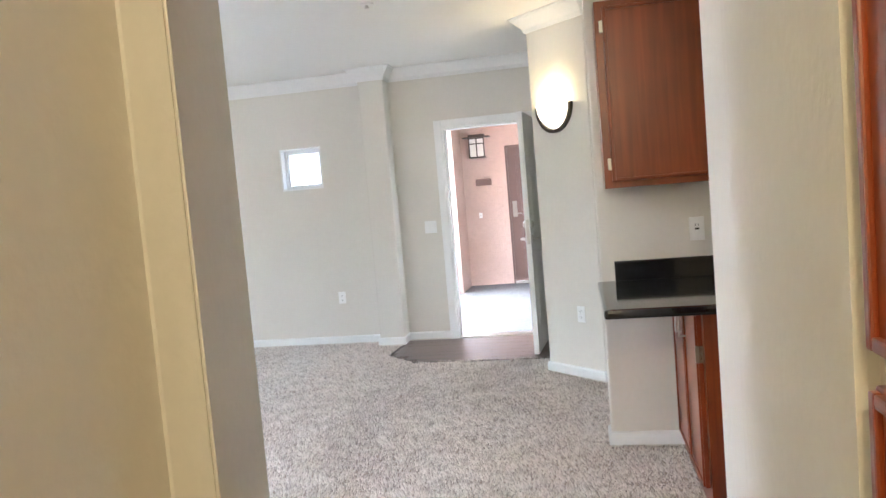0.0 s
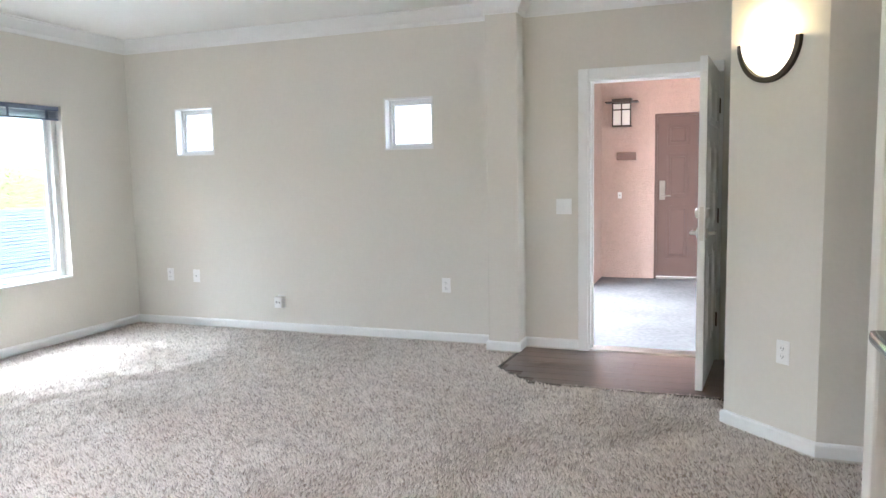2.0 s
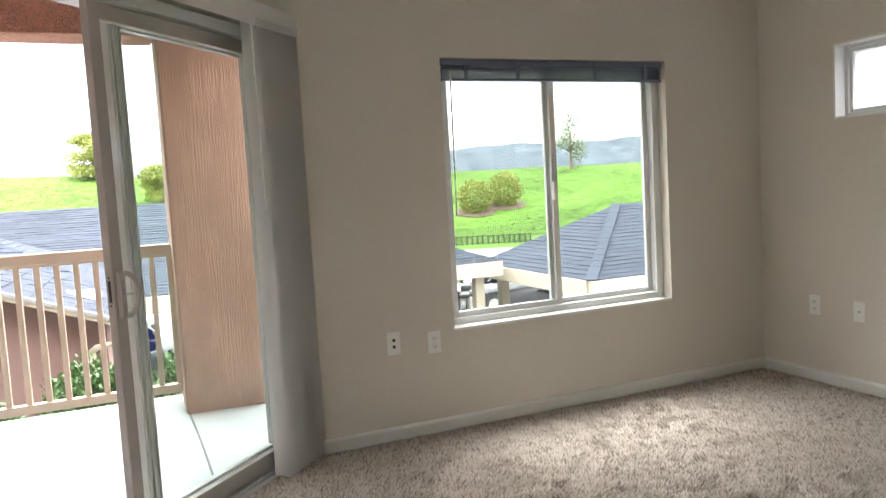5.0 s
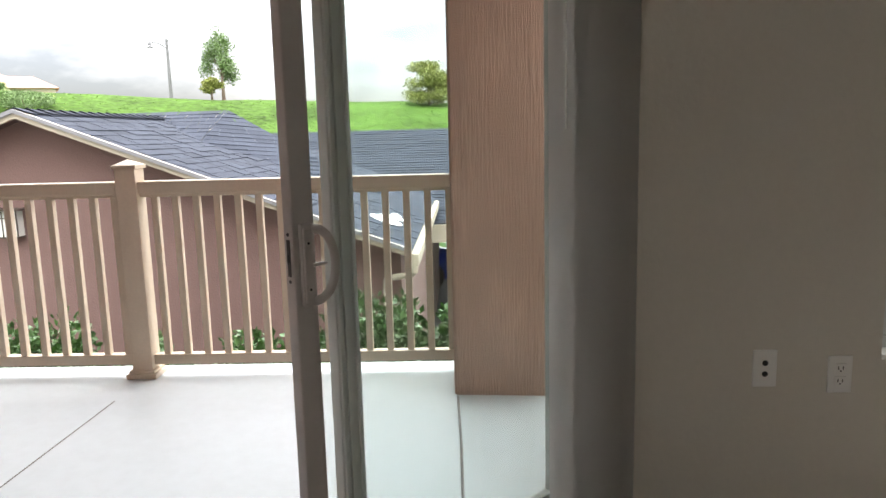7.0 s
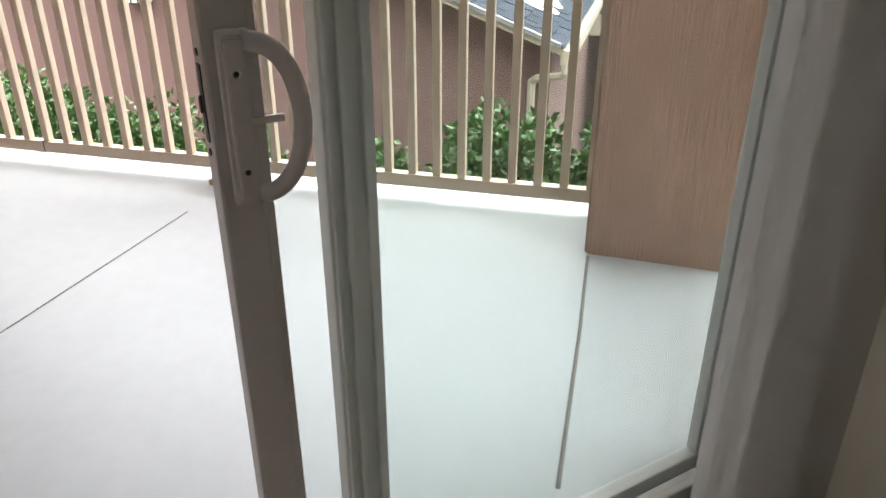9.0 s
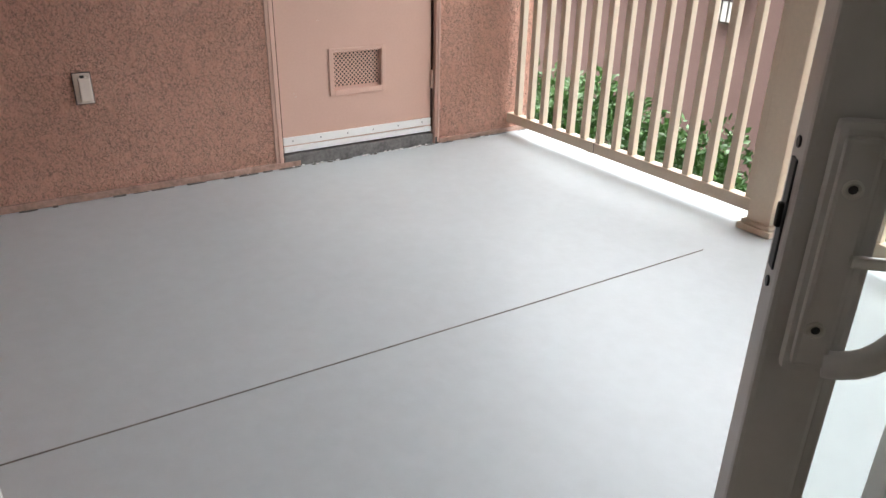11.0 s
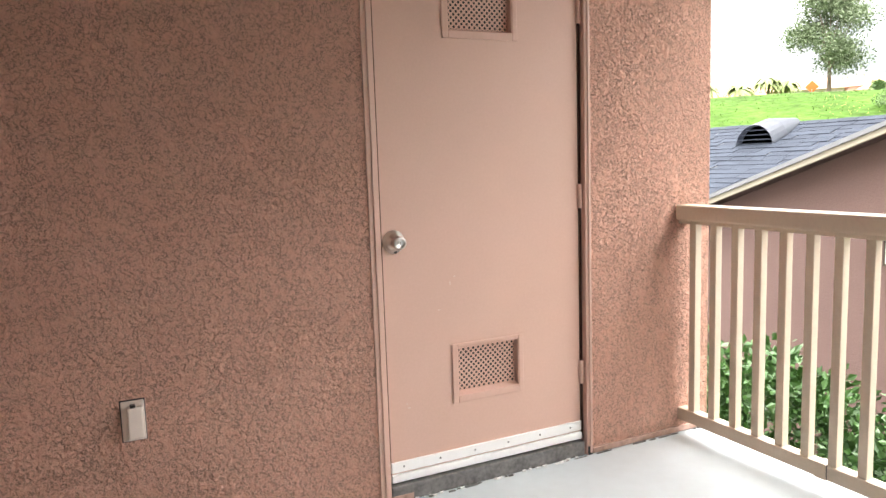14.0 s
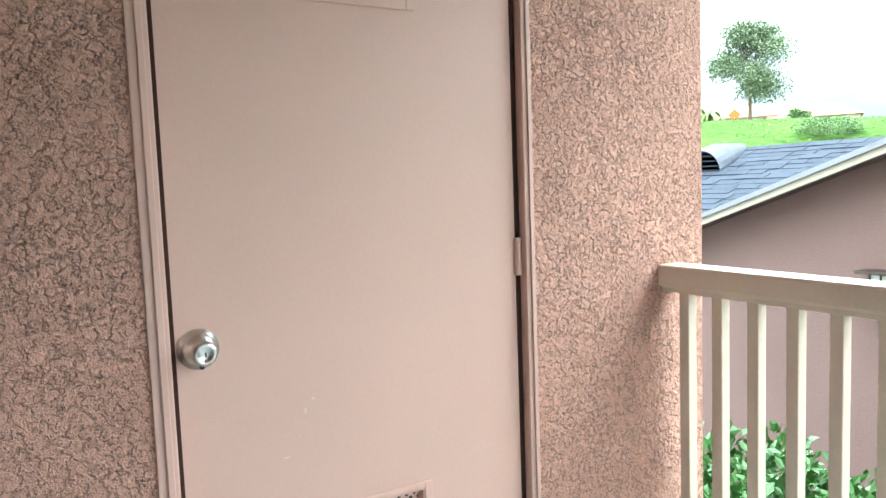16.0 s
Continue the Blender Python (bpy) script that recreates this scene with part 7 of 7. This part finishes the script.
def hill_backdrop():
    one = bmesh.new()
    prev = None
    for i in range(161):
        yaw = 30 + i * 0.75
        e = 1.2 + 2.0 * math.exp(-((yaw - 62) / 14) ** 2) + 0.9 * math.exp(-((yaw - 50) / 5) ** 2) + 0.25 * noise.noise((yaw * 0.12, 0, 0)) + 0.12 * noise.noise((yaw * 0.6, 2, 0))
        r = 1600
        x, y = EYE[0] - r * math.sin(radians(yaw)), EYE[1] + r * math.cos(radians(yaw))
        row = [one.verts.new((x * k, y * k, z)) for k, z in ((0.80, -30), (0.9, 1.29 + r * math.tan(radians(e)) * 0.5), (1.0, 1.29 + r * math.tan(radians(e))))]
        if prev:
            one.faces.new((prev[0], row[0], row[1], prev[1]))
            one.faces.new((prev[1], row[1], row[2], prev[2]))
        prev = row
    # the haze of distance is mixed into the hills' base colour
    m = mat("haze_tinted_hills", (0.060, 0.072, 0.082), rough=1.0, vary=0.45, scale=0.02, fine=0.09, spec=0.0)
    solid("backdrop", one, m, "far hills with houses, haze painted into their blue-grey colour", "hills", smooth=True)


hill_backdrop()


def lawn_fence():
    f = thing("lawn_fence", "low black metal fence at the foot of the lawn", "fence", at=polar(68, 46.5))
    ang = [60 + 0.42 * k for k in range(34)]
    pts = [Vector(polar(a, 46.5)) for a in ang]
    for dz in (0.08, 0.54):
        part("rail", sweep([p + Vector((0, 0, dz)) for p in pts], [(-0.02, -0.02), (0.02, -0.02), (0.02, 0.02), (-0.02, 0.02)]), M_DARK, f)
    for p, q in zip(pts, pts[1:]):
        part("post", box((p.x - 0.03, p.y - 0.03, p.z), (p.x + 0.03, p.y + 0.03, p.z + 0.60)), M_DARK, f)
        b = bmesh.new()
        for k in (0.25, 0.5, 0.75):
            c = p.lerp(q, k)
            box((c.x - 0.01, c.y - 0.01, c.z + 0.08), (c.x + 0.01, c.y + 0.01, c.z + 0.54), bm=b)
        part("pickets", b, M_DARK, f)


lawn_fence()


def car(name, x, y, yaw, paint, label):
    c = thing(name, label, "car", "parked cars", at=(x, y, GROUND))
    m = Matrix.Translation((x, y, GROUND + 0.02)) @ Matrix.Rotation(radians(yaw), 4, 'Z')
    side = Matrix(((1, 0, 0, 0), (0, 0, -1, 0), (0, 1, 0, 0), (0, 0, 0, 1)))
    body = [(-2.2, 0.35), (-2.25, 0.62), (-2.1, 0.88), (-1.2, 0.95), (1.2, 0.92), (2.0, 0.80), (2.25, 0.60), (2.22, 0.32), (1.8, 0.22), (-1.8, 0.22)]
    cab = [(-1.55, 0.93), (-1.0, 1.36), (-0.5, 1.45), (0.35, 1.43), (1.15, 0.92)]
    b = prism(body, -0.88, 0.88, m=side)
    bmesh.ops.bevel(b, geom=b.edges[:], offset=0.07, segments=3, affect='EDGES')
    b.transform(m)
    part("body", b, paint, c, smooth=True)
    b = prism(cab, -0.72, 0.72, m=side)
    bmesh.ops.bevel(b, geom=b.edges[:], offset=0.06, segments=2, affect='EDGES')
    b.transform(m)
    part("cabin", b, mat("car_glass", (0.02, 0.025, 0.03), rough=0.06, vary=0.05), c, "dark tinted windows", True)
    part("roof", box((-0.95, -0.66, 1.43), (0.40, 0.66, 1.47), m, bevel=0.02), paint, c)
    for wx in (-1.4, 1.4):
        for wy in (-0.80, 0.80):
            w = part("wheel", cyl(m @ Vector((wx, wy - 0.11, 0.32)), m @ Vector((wx, wy + 0.11, 0.32)), 0.32, n=20), M_DARK, c, "black tyre")
            part("rim", cyl(m @ Vector((wx, wy - 0.12, 0.32)), m @ Vector((wx, wy + 0.12, 0.32)), 0.20, n=14), M_CHROME, w)
    for wy in (-0.62, 0.62):
        part("headlight", box((2.12, wy - 0.18, 0.60), (2.24, wy + 0.18, 0.74), m, bevel=0.03), M_PLATE, c, "clear headlight")
        part("tail_light", box((-2.23, wy - 0.18, 0.66), (-2.10, wy + 0.18, 0.80), m, bevel=0.03), mat("red_lens", (0.45, 0.02, 0.02), rough=0.2), c, "red tail light")


car("car", -21.0, 13.9, 100, mat("black_paint", (0.015, 0.015, 0.018), rough=0.15, vary=0.05, coat=0.8), "black parked car beside the carport")
car("car", -20.6, 1.6, 90, mat("blue_paint", (0.02, 0.05, 0.35), rough=0.15, vary=0.05, coat=0.8), "blue parked car under the long carport")


def motorcycle(x, y, yaw):
    c = thing("motorcycle", "black and chrome motorcycle parked by the post", "motorcycle", at=(x, y, GROUND))
    m = Matrix.Translation((x, y, GROUND + 0.02)) @ Matrix.Rotation(radians(yaw), 4, 'Z')
    for wx in (-0.72, 0.72):
        b = bmesh.new()
        ring = [m @ Vector((wx + 0.30 * math.cos(6.2832 * k / 24), 0, 0.31 + 0.30 * math.sin(6.2832 * k / 24))) for k in range(25)]
        w = part("wheel", sweep(ring, [(-0.06, -0.05), (0.06, -0.05), (0.05, 0.04), (-0.05, 0.04)], up=m.to_3x3() @ Vector((0, 1, 0.01))), M_DARK, c, "black tyre")
        part("rim", cyl(m @ Vector((wx, -0.05, 0.31)), m @ Vector((wx, 0.05, 0.31)), 0.12, n=14), M_CHROME, w)
    part("tank", box((-0.05, -0.16, 0.72), (0.45, 0.16, 0.98), m, bevel=0.08), M_DARK, c)
    part("seat", box((-0.70, -0.14, 0.70), (-0.05, 0.14, 0.82), m, bevel=0.05), M_DARK, c)
    part("engine", box((-0.25, -0.18, 0.25), (0.30, 0.18, 0.68), m, bevel=0.05), M_CHROME, c)
    part("fork", cyl(m @ Vector((0.72, 0.09, 0.31)), m @ Vector((0.45, 0.09, 1.02)), 0.03, n=8, bm=cyl(m @ Vector((0.72, -0.09, 0.31)), m @ Vector((0.45, -0.09, 1.02)), 0.03, n=8)), M_CHROME, c)
    part("handlebar", cyl(m @ Vector((0.38, -0.38, 1.08)), m @ Vector((0.38, 0.38, 1.08)), 0.018, n=8), M_CHROME, c)
    part("headlight", lathe([(0, 0), (0.09, 0.02), (0.07, 0.12), (0, 0.14)], 12, m @ Matrix.Translation((0.62, 0, 0.95)) @ Matrix.Rotation(radians(-90), 4, 'Y')), M_CHROME, c)
    part("exhaust", cyl(m @ Vector((0.1, -0.2, 0.28)), m @ Vector((-0.85, -0.2, 0.34)), 0.045, n=8), M_CHROME, c)


motorcycle(-20.0, 11.9, 150)
motorcycle(-20.6, 11.0, 140)


def entry_planks():
    """Vinyl planks across the entry, clipped to its slanted edge."""
    for k in range(7):
        y0 = 6.335 + 0.138 * k
        y1 = min(y0 + 0.136, 7.296)
        left = -1.205 - max(0.0, min(0.285, (y0 - 6.36) * 0.97))
        x = 0.136
        w = 0.45 + 0.3 * (k % 3)
        while x > left + 0.02:
            x2 = max(left, x - w)
            ob = part("plank", box((x2 + 0.001, y0, 0.0052), (x - 0.001, y1, 0.0085), bevel=0.001), M_PLANK, entry_floor)
            x, w = x2, 0.92


M_PLANK = wood("brown_vinyl_plank", (0.150, 0.088, 0.064), (0.075, 0.044, 0.034), rough=0.4, scale=0.8, axis=0)
entry_planks()
